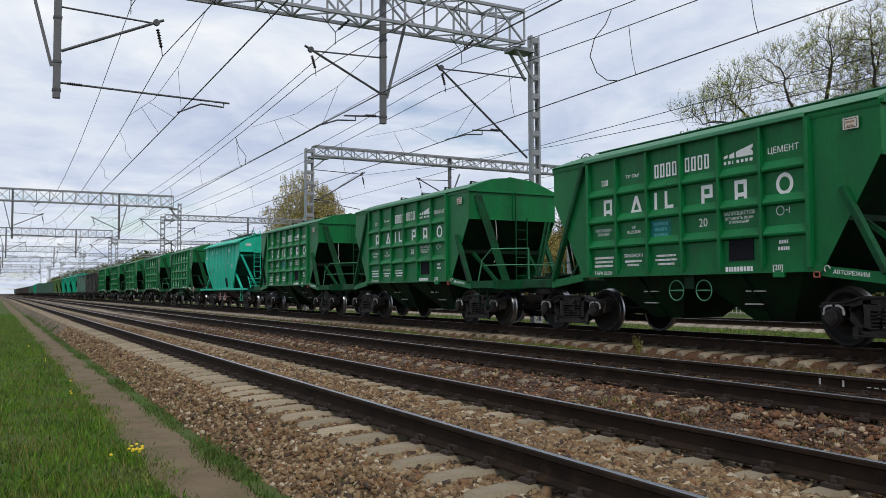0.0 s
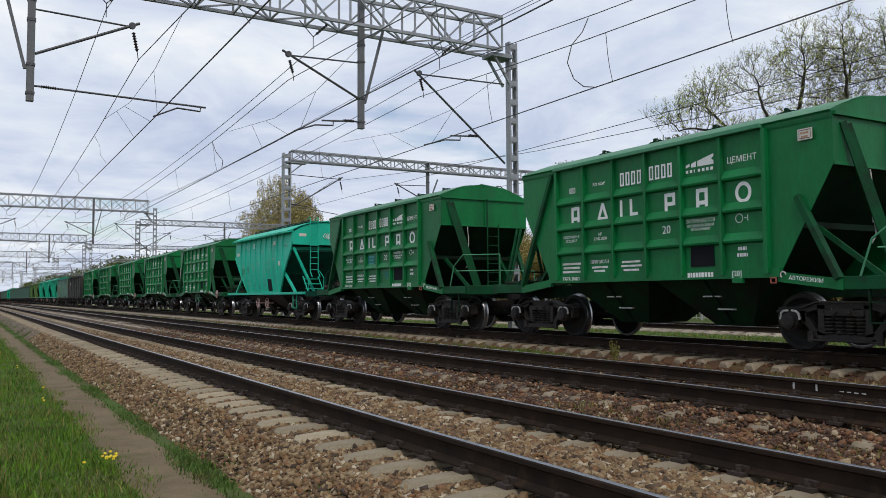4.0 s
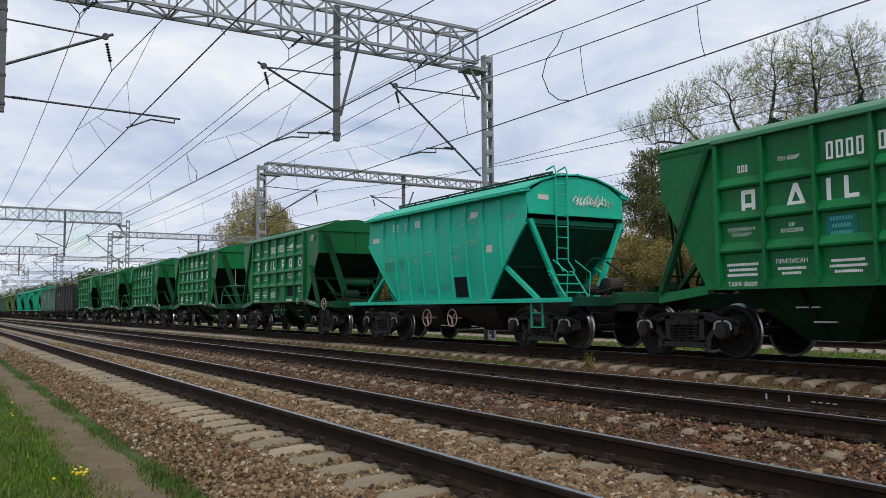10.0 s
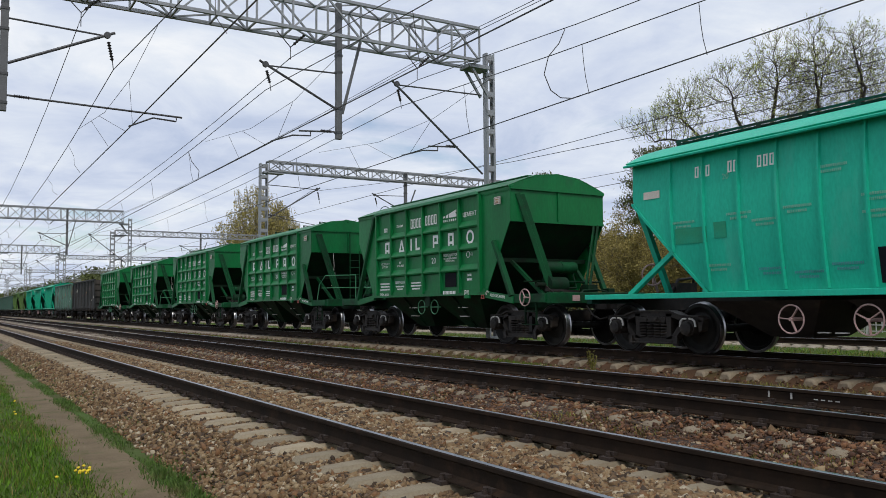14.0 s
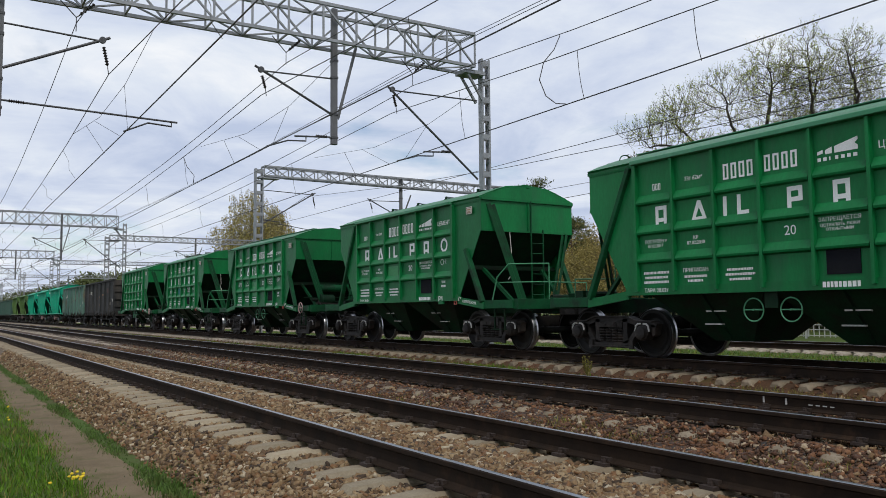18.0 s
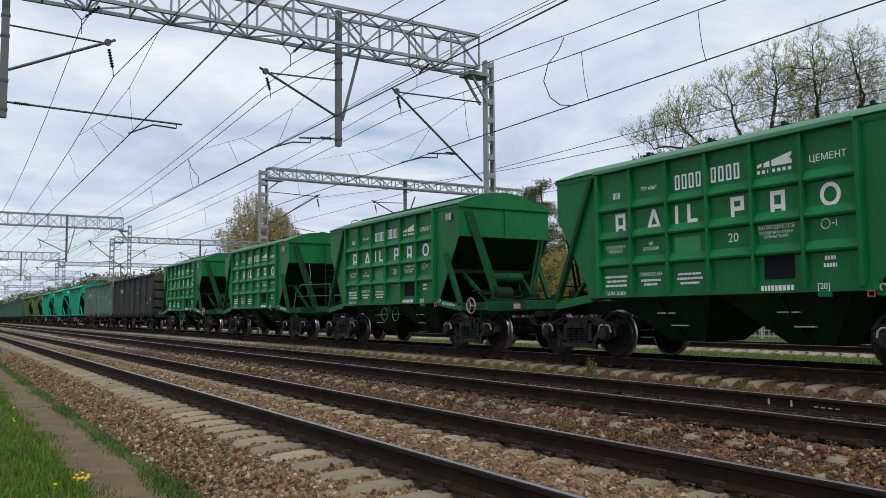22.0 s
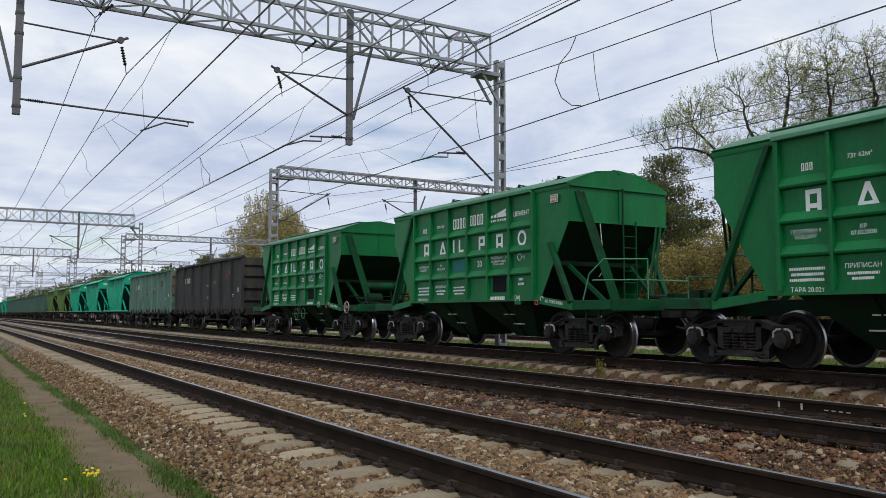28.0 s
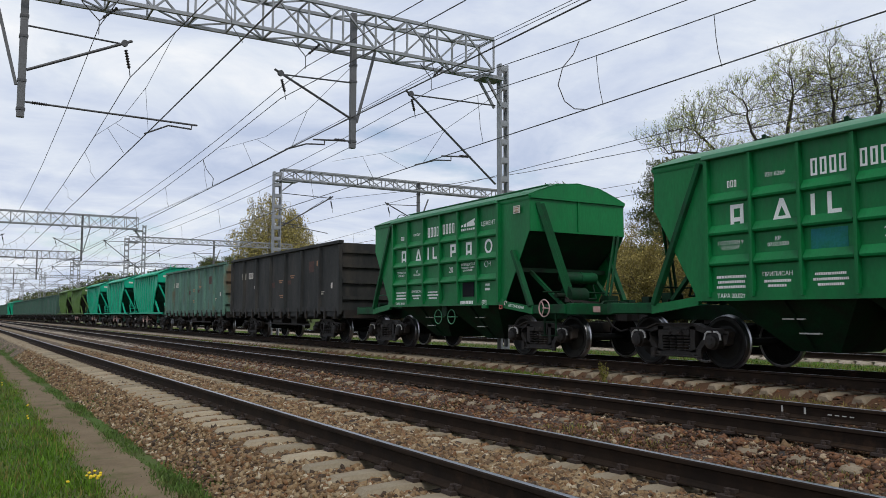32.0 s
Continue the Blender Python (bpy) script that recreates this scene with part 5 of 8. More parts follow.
def lettering(wagon, side):
    """side -1 looks to -x. Along the side, +u is to the reader's right."""
    def put(mesh, u, z, name, label="", out=-0.034):
        ob = part(name, mesh, None, wagon, label)
        if mesh.name.startswith("stencil_bars"):
            tagged(ob, kind="stuff")
        ob.location = (side * (HALF_WIDTH + out), side * u, z)
        ob.rotation_euler = (0, 0, -math.pi / 2 if side < 0 else math.pi / 2)
    for kind, u in (("block_leg", -2.13), ("triangle", -1.24), ("bar", -0.68), ("corner", -0.31), ("block", 0.65), ("block_leg", 1.43), ("ring", 2.35)):
        put(EMBLEMS[kind], u, 2.68, "emblem_shape", "large white painted shape")
    put(LOGO, 1.40, 3.26, "emblem", "white wedge emblem")
    put(SMALL["owner"], -2.22, 3.22, "stencil")
    put(words("73т 62м³", 0.105), -1.35, 3.27, "stencil")
    put(SMALL["number"], -0.40, 3.27, "number_stencil")
    put(SMALL["number"], 0.42, 3.29, "number_stencil")
    put(words("ЦЕМЕНТ", 0.15), 2.33, 3.26, "stencil")
    put(SMALL["stamp"], 2.3, 1.72, "stencil", "faint square inspection stamp")
    put(words("ПОСТРОЕН 9\n07.02.2017", 0.085), -2.28, 2.16, "stencil")
    put(words("КР\n07.02.2030", 0.09), -1.33, 2.16, "stencil")
    put(words("20", 0.22), 0.55, 2.16, "stencil")
    put(words("ЗАПРЕЩАЕТСЯ", 0.092), 1.38, 2.27, "stencil")
    put(words("ОСТАВЛЯТЬ ЛЮКИ\nОТКРЫТЫМИ", 0.066), 1.38, 2.15, "stencil")
    put(SMALL["lines3"], -2.28, 1.62, "stencil")
    put(words("ТАРА 20.02т", 0.105), -2.26, 1.29, "stencil", "", 0.003)
    put(words("ПРИПИСАН", 0.10), -1.36, 1.63, "stencil")
    put(SMALL["lines2"], -1.36, 1.52, "stencil")
    put(SMALL["caption"], -0.42, 1.6, "stencil")
    put(SMALL["number_small"], 1.4, 1.29, "number_stencil", "", 0.003)
    put(words("[20]", 0.13), 2.2, 1.29, "stencil", "", 0.003)
    ring = Build().torus((0, 0, 0), (0, 1, 0), 0.075, 0.008, 18, 4)
    ring.box(0.11, 0.15, -0.002, 0, -0.008, 0.008)
    ring.box(0.17, 0.185, -0.002, 0, -0.05, 0.05)
    put(ring.mesh("stencil", M["white"]), 2.25, 2.24, "stencil")
    b = Build().box(-0.27, 0.27, -0.012, 0.0, -0.19, 0.19)
    put(b.mesh("inspection_panel", M["black_panel"]), 1.42, 1.63, "inspection_panel", "black square panel")
    b = Build().box(-0.13, 0.13, -0.008, 0, -0.09, 0.09)
    ob = part("notice_plate", b.mesh("notice_plate", M["paper"]), None, wagon, "small buff notice plate")
    ob.location = (side * (HALF_WIDTH + 0.004), side * 3.6, 3.46)
    ob.rotation_euler = (0, 0, -math.pi / 2 if side < 0 else math.pi / 2)
    for x0, x1, z0, z1 in ((-0.105, 0.105, 0.06, 0.07), (-0.105, 0.105, -0.07, -0.06), (-0.105, -0.097, -0.06, 0.06), (0.097, 0.105, -0.06, 0.06)):
        ob = part("notice_border", Build().box(x0, x1, -0.002, 0, z0, z1), M["gondola_dark"], wagon)
        ob.location = (side * (HALF_WIDTH + 0.013), side * 3.6, 3.46)
        ob.rotation_euler = (0, 0, -math.pi / 2 if side < 0 else math.pi / 2)
    ob = part("notice", bars([0.8, 0.6], 0.2, 0.03, 0.03).copy(), None, wagon)
    ob.data.materials[0] = M["orange_rust"]
    ob.location = (side * (HALF_WIDTH + 0.013), side * 3.6, 3.48)
    ob.rotation_euler = (0, 0, -math.pi / 2 if side < 0 else math.pi / 2)


def cement_hopper():
    """A covered cement hopper: -y is the ladder end."""
    w = tagged(new("hopper_wagon"), "green covered cement hopper wagon with white stencils", "freight wagon", "train of wagons")
    X, top, low, tip, bay = HALF_WIDTH, 3.75, 1.28, 4.05, 2.8
    # side walls: a wide plate whose ends rake inwards below
    for s in (-1, 1):
        b = Build()
        plate = [(-tip, top), (-tip, 2.95), (-bay - 0.25, low), (bay + 0.25, low), (tip, 2.95), (tip, top)]
        b.prism(plate, "x", *sorted((s * (X - 0.055), s * (X - 0.038))))
        body = part("side_wall", b, M["green"], w, "green pressed-steel side wall")
        for i in range(7):
            y = s * (-2.73 + 0.927 * i)
            wide = 0.028 if 0 < i < 6 else 0.04
            part("side_post", Build().box(*sorted((s * (X - 0.04), s * (X + 0.05))), y - wide, y + wide, low, top - 0.06), M["green"], body)
        span = 0.927 - 0.08
        swage = Build().prism([(s * (X - 0.04), 0.14), (s * (X - 0.012), 0.095), (s * (X + 0.026), 0.04), (s * (X + 0.046), 0.0), (s * (X + 0.036), -0.035), (s * (X - 0.04), -0.06)], "y", 0, span).mesh("swage", M["green"], True)
        for z in (2.955, 2.39, 1.86):
            for i in range(6):
                part("swage", swage, None, body).location = (0, s * (-2.73 + 0.927 * (i if s > 0 else i + 1)) + 0.04, z)
        sill = Build()
        sill.box(*sorted((s * (X - 0.10), s * (X + 0.0))), -bay - 0.25, bay + 0.25, low - 0.07, low + 0.085)
        sill.prism([(-bay - 0.2, low + 0.02), (-bay - 0.2, low - 0.14), (-tip - 0.1, 0.99), (-tip - 0.1, 1.16)], "x", *sorted((s * (X - 0.10), s * (X - 0.02))))
        sill.prism([(bay + 0.2, low + 0.02), (bay + 0.2, low - 0.14), (tip + 0.1, 0.99), (tip + 0.1, 1.16)], "x", *sorted((s * (X - 0.10), s * (X - 0.02))))
        part("side_sill", sill, M["green"], w)
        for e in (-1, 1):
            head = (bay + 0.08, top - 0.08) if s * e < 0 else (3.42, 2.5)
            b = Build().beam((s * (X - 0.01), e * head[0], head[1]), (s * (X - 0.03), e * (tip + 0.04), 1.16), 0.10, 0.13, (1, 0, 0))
            part("corner_strut", b, M["green_shaded"], w, "slanting corner strut", bevel=0.01)
        rim = Build()
        rim.box(*sorted((s * (X - 0.06), s * (X + 0.085))), -2.79, 2.79, top - 0.05, top + 0.03)
        part("top_rail", rim, M["roof_green"], w, "dusty pale green top rail", bevel=0.012)
        for e in (-1, 1):
            rolled_edge = [(s * (X - 0.06), top - 0.1), (s * (X - 0.03), top - 0.1), (s * (X - 0.012), top - 0.02), (s * (X - 0.03), top + 0.03), (s * (X - 0.12), top + 0.07), (s * (X - 0.14), top)]
            part("rolled_edge", Build().prism(rolled_edge, "y", *sorted((e * 2.79, e * (tip + 0.005)))), M["green"], w, "", True)
    # raked ends: a short upright plate over a slope sheet
    for e in (-1, 1):
        b = Build()
        b.prism([(-X + 0.06, 2.95), (X - 0.06, 2.95), (X - 0.06, top), (X * 0.62, 4.0), (0.0, 4.14), (-X * 0.62, 4.0), (-X + 0.06, top)], "y", *sorted((e * (tip - 0.02), e * tip)))
        end = part("end_plate", b, M["green"], w, "upright green end plate")
        # the body's green, its colour darkened to stand for shade under the end
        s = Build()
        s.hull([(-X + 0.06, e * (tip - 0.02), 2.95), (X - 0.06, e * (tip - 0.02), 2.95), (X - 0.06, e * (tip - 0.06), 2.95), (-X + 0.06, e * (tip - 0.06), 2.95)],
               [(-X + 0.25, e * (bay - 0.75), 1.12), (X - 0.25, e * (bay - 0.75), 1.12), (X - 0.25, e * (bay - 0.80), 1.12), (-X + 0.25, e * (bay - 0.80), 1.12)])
        part("slope_sheet", s, M["green_dark"], w, "raked slope sheet, shade put into its dark colour")
        trim = Build().box(-X + 0.04, X - 0.04, *sorted((e * tip, e * (tip + 0.06))), 3.69, 3.75)
        trim.box(-0.03, 0.03, *sorted((e * tip, e * (tip + 0.03))), 2.98, 3.69)
        trim.box(-X + 0.04, X - 0.04, *sorted((e * (tip - 0.02), e * (tip + 0.02))), 2.92, 2.97)
        part("end_rib", trim, M["green"], end)
        # braces take the darker green, which holds the end's shade in its colour
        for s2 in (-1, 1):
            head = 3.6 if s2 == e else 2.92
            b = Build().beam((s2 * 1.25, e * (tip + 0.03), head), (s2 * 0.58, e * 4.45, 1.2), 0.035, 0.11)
            part("end_brace", b, M["green_shaded"], w, "slanting end brace", bevel=0.008)
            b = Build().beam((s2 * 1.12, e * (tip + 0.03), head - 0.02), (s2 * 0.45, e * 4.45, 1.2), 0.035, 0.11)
            part("end_brace", b, M["green_shaded"], w, "slanting end brace", bevel=0.008)
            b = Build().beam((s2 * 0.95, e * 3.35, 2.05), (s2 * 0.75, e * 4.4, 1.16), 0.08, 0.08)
            part("end_brace", b, M["green_shaded"], w)
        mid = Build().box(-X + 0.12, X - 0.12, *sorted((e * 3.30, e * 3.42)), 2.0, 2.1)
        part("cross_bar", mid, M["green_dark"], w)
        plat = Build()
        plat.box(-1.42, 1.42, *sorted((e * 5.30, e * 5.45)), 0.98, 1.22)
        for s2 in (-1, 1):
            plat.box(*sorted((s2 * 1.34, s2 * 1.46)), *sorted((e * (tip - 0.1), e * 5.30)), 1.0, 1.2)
        part("end_frame", plat, M["green_shaded"], w, "green end platform frame, shade in its colour", bevel=0.01)
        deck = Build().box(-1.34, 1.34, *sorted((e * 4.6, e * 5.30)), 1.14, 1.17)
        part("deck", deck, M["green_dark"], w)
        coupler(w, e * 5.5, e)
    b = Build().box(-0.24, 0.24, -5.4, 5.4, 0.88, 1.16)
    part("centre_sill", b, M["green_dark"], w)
    # roof: a low arch with loading hatches
    arch = [(X + 0.02, top + 0.02), (X * 0.8, 3.90), (X * 0.45, 4.08), (0, 4.15), (-X * 0.45, 4.08), (-X * 0.8, 3.90), (-X - 0.02, top + 0.02)]
    roof = Build().prism(arch + [(x * 0.98, z - 0.03) for x, z in arch[::-1]], "y", -tip, tip)
    part("roof", roof, M["green"], w, "low arched roof", True)
    hatch = Build().turned((0, 0, 0), (0, 0, 1), [(0, 0.30), (0.04, 0.30), (0.045, 0.33), (0.065, 0.33), (0.085, 0.2)], 18)
    hatch.tube((-0.36, -0.08, 0.10), (0.36, 0.08, 0.10), 0.014, 6)
    hatch.box(-0.38, -0.34, -0.12, -0.05, 0.0, 0.11)
    hatch.box(0.34, 0.38, 0.05, 0.12, 0.0, 0.11)
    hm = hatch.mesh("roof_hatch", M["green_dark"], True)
    for y in (-2.4, -0.8, 0.8, 2.4):
        part("roof_hatch", hm, None, w, "round loading hatch with a clamp bar").location = (-0.1, y, 4.105)
    walk_way = Build()
    for x in (0.25, 0.5):
        walk_way.box(x - 0.08, x + 0.08, -3.6, 3.6, 4.135, 4.15)
    part("roof_walkway", walk_way, M["roof_green"], w)
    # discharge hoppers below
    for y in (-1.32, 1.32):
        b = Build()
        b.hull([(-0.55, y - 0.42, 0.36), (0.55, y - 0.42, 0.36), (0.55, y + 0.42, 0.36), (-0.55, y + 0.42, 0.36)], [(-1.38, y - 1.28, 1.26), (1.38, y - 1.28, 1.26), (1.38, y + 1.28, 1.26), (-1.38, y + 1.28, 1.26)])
        fun = part("discharge_hopper", b, M["green_dark"], w, "grimy discharge hopper, shade in its colour")
        for s in (-1, 1):
            part("guide_bar", Build().box(*sorted((s * 1.02, s * 1.09)), y - 0.16, y + 0.26, 0.89, 0.915), M["white_mark"], fun, "scuffed pale guide bar")
            part("guide_bar", Build().box(*sorted((s * 0.86, s * 0.93)), y - 0.32, y + 0.06, 0.655, 0.68), M["white_mark"], fun, "scuffed pale guide bar")
            part("hopper_rib", Build().beam((s * 0.58, y, 0.38), (s * 1.40, y, 1.24), 0.03, 0.05), M["green_dark"], fun)
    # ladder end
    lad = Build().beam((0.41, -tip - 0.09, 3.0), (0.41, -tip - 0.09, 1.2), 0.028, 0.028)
    ladder = part("ladder", lad, M["green_shaded"], w, "green end ladder")
    part("stile", Build().beam((0.03, -tip - 0.09, 3.72), (0.03, -tip - 0.09, 1.2), 0.028, 0.028), M["green_shaded"], ladder)
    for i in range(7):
        part("rung", Build().tube((0.03, -tip - 0.09, 1.35 + i * 0.26), (0.41, -tip - 0.09, 1.35 + i * 0.26), 0.012, 5), M["green_shaded"], ladder)
    rail = Build()
    rail.bent([(-1.35, -4.35, 1.2), (-1.35, -4.55, 1.75), (-1.3, -4.95, 2.05), (-0.2, -5.1, 2.08)], 0.018, 6)
    rail.bent([(-1.33, -4.62, 1.62), (-0.3, -5.0, 1.64), (0.9, -5.2, 1.62)], 0.014, 6)
    rail.tube((-0.2, -5.1, 2.08), (-0.2, -5.1, 1.17), 0.016, 6)
    rail.tube((0.9, -5.2, 1.62), (0.9, -5.2, 1.17), 0.016, 6)
    part("handrail", rail, M["roof_green"], w, "bent pale green handrail")
    cord = Build().bent([(-0.62, -tip - 0.05, 2.9), (-0.60, -tip - 0.08, 2.45), (-0.64, -tip - 0.1, 2.15), (-0.60, -tip - 0.1, 1.85), (-0.72, -tip - 0.1, 1.72)], 0.012, 5)
    cord.box(-0.66, -0.58, -tip - 0.13, -tip - 0.08, 2.05, 2.2)
    part("hatch_chain", cord, M["white_mark"], w, "pale hanging chain with a weight")
    gear = Build()
    gear.box(0.6, 1.0, -5.1, -4.85, 1.17, 1.36)
    part("valve_box", gear, M["green_dark"], w, bevel=0.01)
    part("brake_pipe", Build().tube((0.2, -4.7, 1.28), (1.0, -4.7, 1.28), 0.06, 10), M["green_dark"], w)
    for x0, x1, y in ((-0.18, 0.18, -tip + 0.12), (0.45, 0.80, -tip + 0.2)):
        hoop = [(x0 + (x1 - x0) * (0.5 - 0.5 * math.cos(math.pi * k / 8)), y, 4.02 + 0.15 * math.sin(math.pi * k / 8)) for k in range(9)]
        part("roof_grab_rail", Build().bent(hoop, 0.012, 6), M["green_shaded"], w, "", True)
    part("hatch_lock", Build().box(-0.05, 0.05, -tip - 0.02, -tip + 0.08, 4.06, 4.15), M["green"], w, bevel=0.01)
    # brake end
    tank = Build().turned((-0.62, 3.95, 1.86), (1, 0, 0), [(0, 0.04), (0.02, 0.10), (0.06, 0.14), (1.06, 0.14), (1.10, 0.10), (1.12, 0.04)], 18)
    tank.turned((-0.14, 3.95, 1.86), (1, 0, 0), [(0, 0.10), (0, 0.152), (0.06, 0.152), (0.06, 0.10)], 18)
    part("air_reservoir", tank, M["green_shaded"], w, "green air reservoir", True)
    cyl = Build().turned((0.05, 4.35, 1.42), (1, 0, 0), [(0, 0.10), (0.05, 0.19), (0.5, 0.19), (0.52, 0.22), (0.6, 0.22), (0.62, 0.06), (0.9, 0.06)], 16)
    part("brake_cylinder", cyl, M["green_dark"], w, "grimy brake cylinder", True)
    for line, r in (([(-0.5, 3.95, 1.74), (-0.4, 4.2, 1.35), (0.1, 4.35, 1.35)], 0.025), ([(0.4, 3.95, 1.74), (0.55, 4.3, 1.3), (0.2, 4.8, 1.2)], 0.02),
                    ([(-1.2, 4.2, 1.5), (-0.6, 4.15, 1.5), (0.2, 4.15, 1.52), (1.2, 4.2, 1.5)], 0.018), ([(-1.1, 4.9, 1.2), (-0.5, 4.8, 1.3), (0.0, 4.9, 1.28), (0.35, 5.2, 1.2)], 0.022)):
        part("brake_pipe", Build().bent(line, r, 6), M["green_dark"], w)
    valve = Build().box(-0.55, -0.25, 4.55, 4.8, 1.17, 1.42)
    valve.turned((-0.40, 4.55, 1.32), (0, -1, 0), [(0, 0.11), (0.1, 0.11), (0.14, 0.06)], 12)
    part("brake_valve", valve, M["green_dark"], w, "grimy brake valve block", bevel=0.01)
    part("valve_box", Build().box(-1.0, -0.8, 4.7, 4.9, 1.17, 1.33), M["green_dark"], w, bevel=0.01)
    lever = Build().beam((-0.9, 4.3, 1.24), (0.9, 4.62, 1.30), 0.02, 0.06)
    lever.beam((0.7, 4.35, 1.4), (0.75, 4.75, 1.2), 0.02, 0.06)
    part("brake_lever", lever, M["bogie"], w)
    hw = Build().torus((1.50, 4.62, 1.12), (1, 0, 0), 0.19, 0.015, 22, 6)
    for k in range(3):
        a = k * 2.094
        hw.tube((1.50, 4.62, 1.12), (1.50, 4.62 + 0.19 * math.cos(a), 1.12 + 0.19 * math.sin(a)), 0.014, 5)
    hw.tube((1.36, 4.62, 1.12), (1.53, 4.62, 1.12), 0.025, 6)
    part("brake_handwheel", hw, M["pink"], w, "faded pinkish brake handwheel", True)
    for y in (-0.23, 0.47):
        h2 = Build().torus((1.40, y, 0.92), (1, 0, 0), 0.19, 0.013, 22, 6)
        h2.tube((1.2, y, 0.92), (1.42, y, 0.92), 0.02, 6)
        h2.tube((1.40, y - 0.19, 0.92), (1.40, y + 0.19, 0.92), 0.012, 5)
        part("hatch_handwheel", h2, M["roof_green"], w, "pale green hatch handwheel", True)
    lev = Build().box(1.38, 1.42, 0.0, 0.24, 0.95, 1.25)
    part("handwheel_bracket", lev, M["green_dark"], w)
    plate = Build().box(0.6, 0.8, 5.45, 5.47, 1.03, 1.16)
    part("route_plate", plate, M["pink"], w, "faded pink and white plate")
    for s in (-1, 1):
        st = Build()
        e = s
        for zz in (0.5, 0.8):
            st.box(*sorted((s * 1.36, s * 1.52)), *sorted((e * 4.55, e * 4.95)), zz, zz + 0.02)
        for yy in (4.55, 4.95):
            st.box(*sorted((s * 1.40, s * 1.44)), *sorted((e * yy, e * (yy - 0.03))), 0.5, 1.1)
        part("foot_step", st, M["green_dark"], w)
        lettering(w, s)
        ring = Build().bent([(s * (X + 0.02), s * 2.90, 1.12), (s * (X + 0.02), s * 2.90, 1.20), (s * (X + 0.02), s * 3.0, 1.20), (s * (X + 0.02), s * 3.0, 1.12), (s * (X + 0.02), s * 2.90, 1.12)], 0.014, 5)
        part("towing_eye", ring, M["red"], w, "small red towing eye")
        hook = Build().bent([(s * (X + 0.0), s * (3.12 + 0.05 * math.cos(k * 0.6)), 1.25 + 0.05 * math.sin(k * 0.6)) for k in range(8)], 0.012, 5)
        part("towing_hook", hook, M["white_mark"], w, "white painted hook")
        part("hatch_latch", Build().box(*sorted((s * (X - 0.06), s * (X + 0.015))), *sorted((s * 2.1, s * 2.32)), 1.13, 1.215), M["green"], w, bevel=0.008)
        ob = part("stencil", words("АВТОРЕЖИМ", 0.095), None, w)
        ob.location = (s * (X - 0.017), s * 3.52, 1.165)
        ob.rotation_euler = (0.0, radians(6.2), -math.pi / 2 if s < 0 else math.pi / 2)
    return w, bogies(w, (-3.9, 3.9))


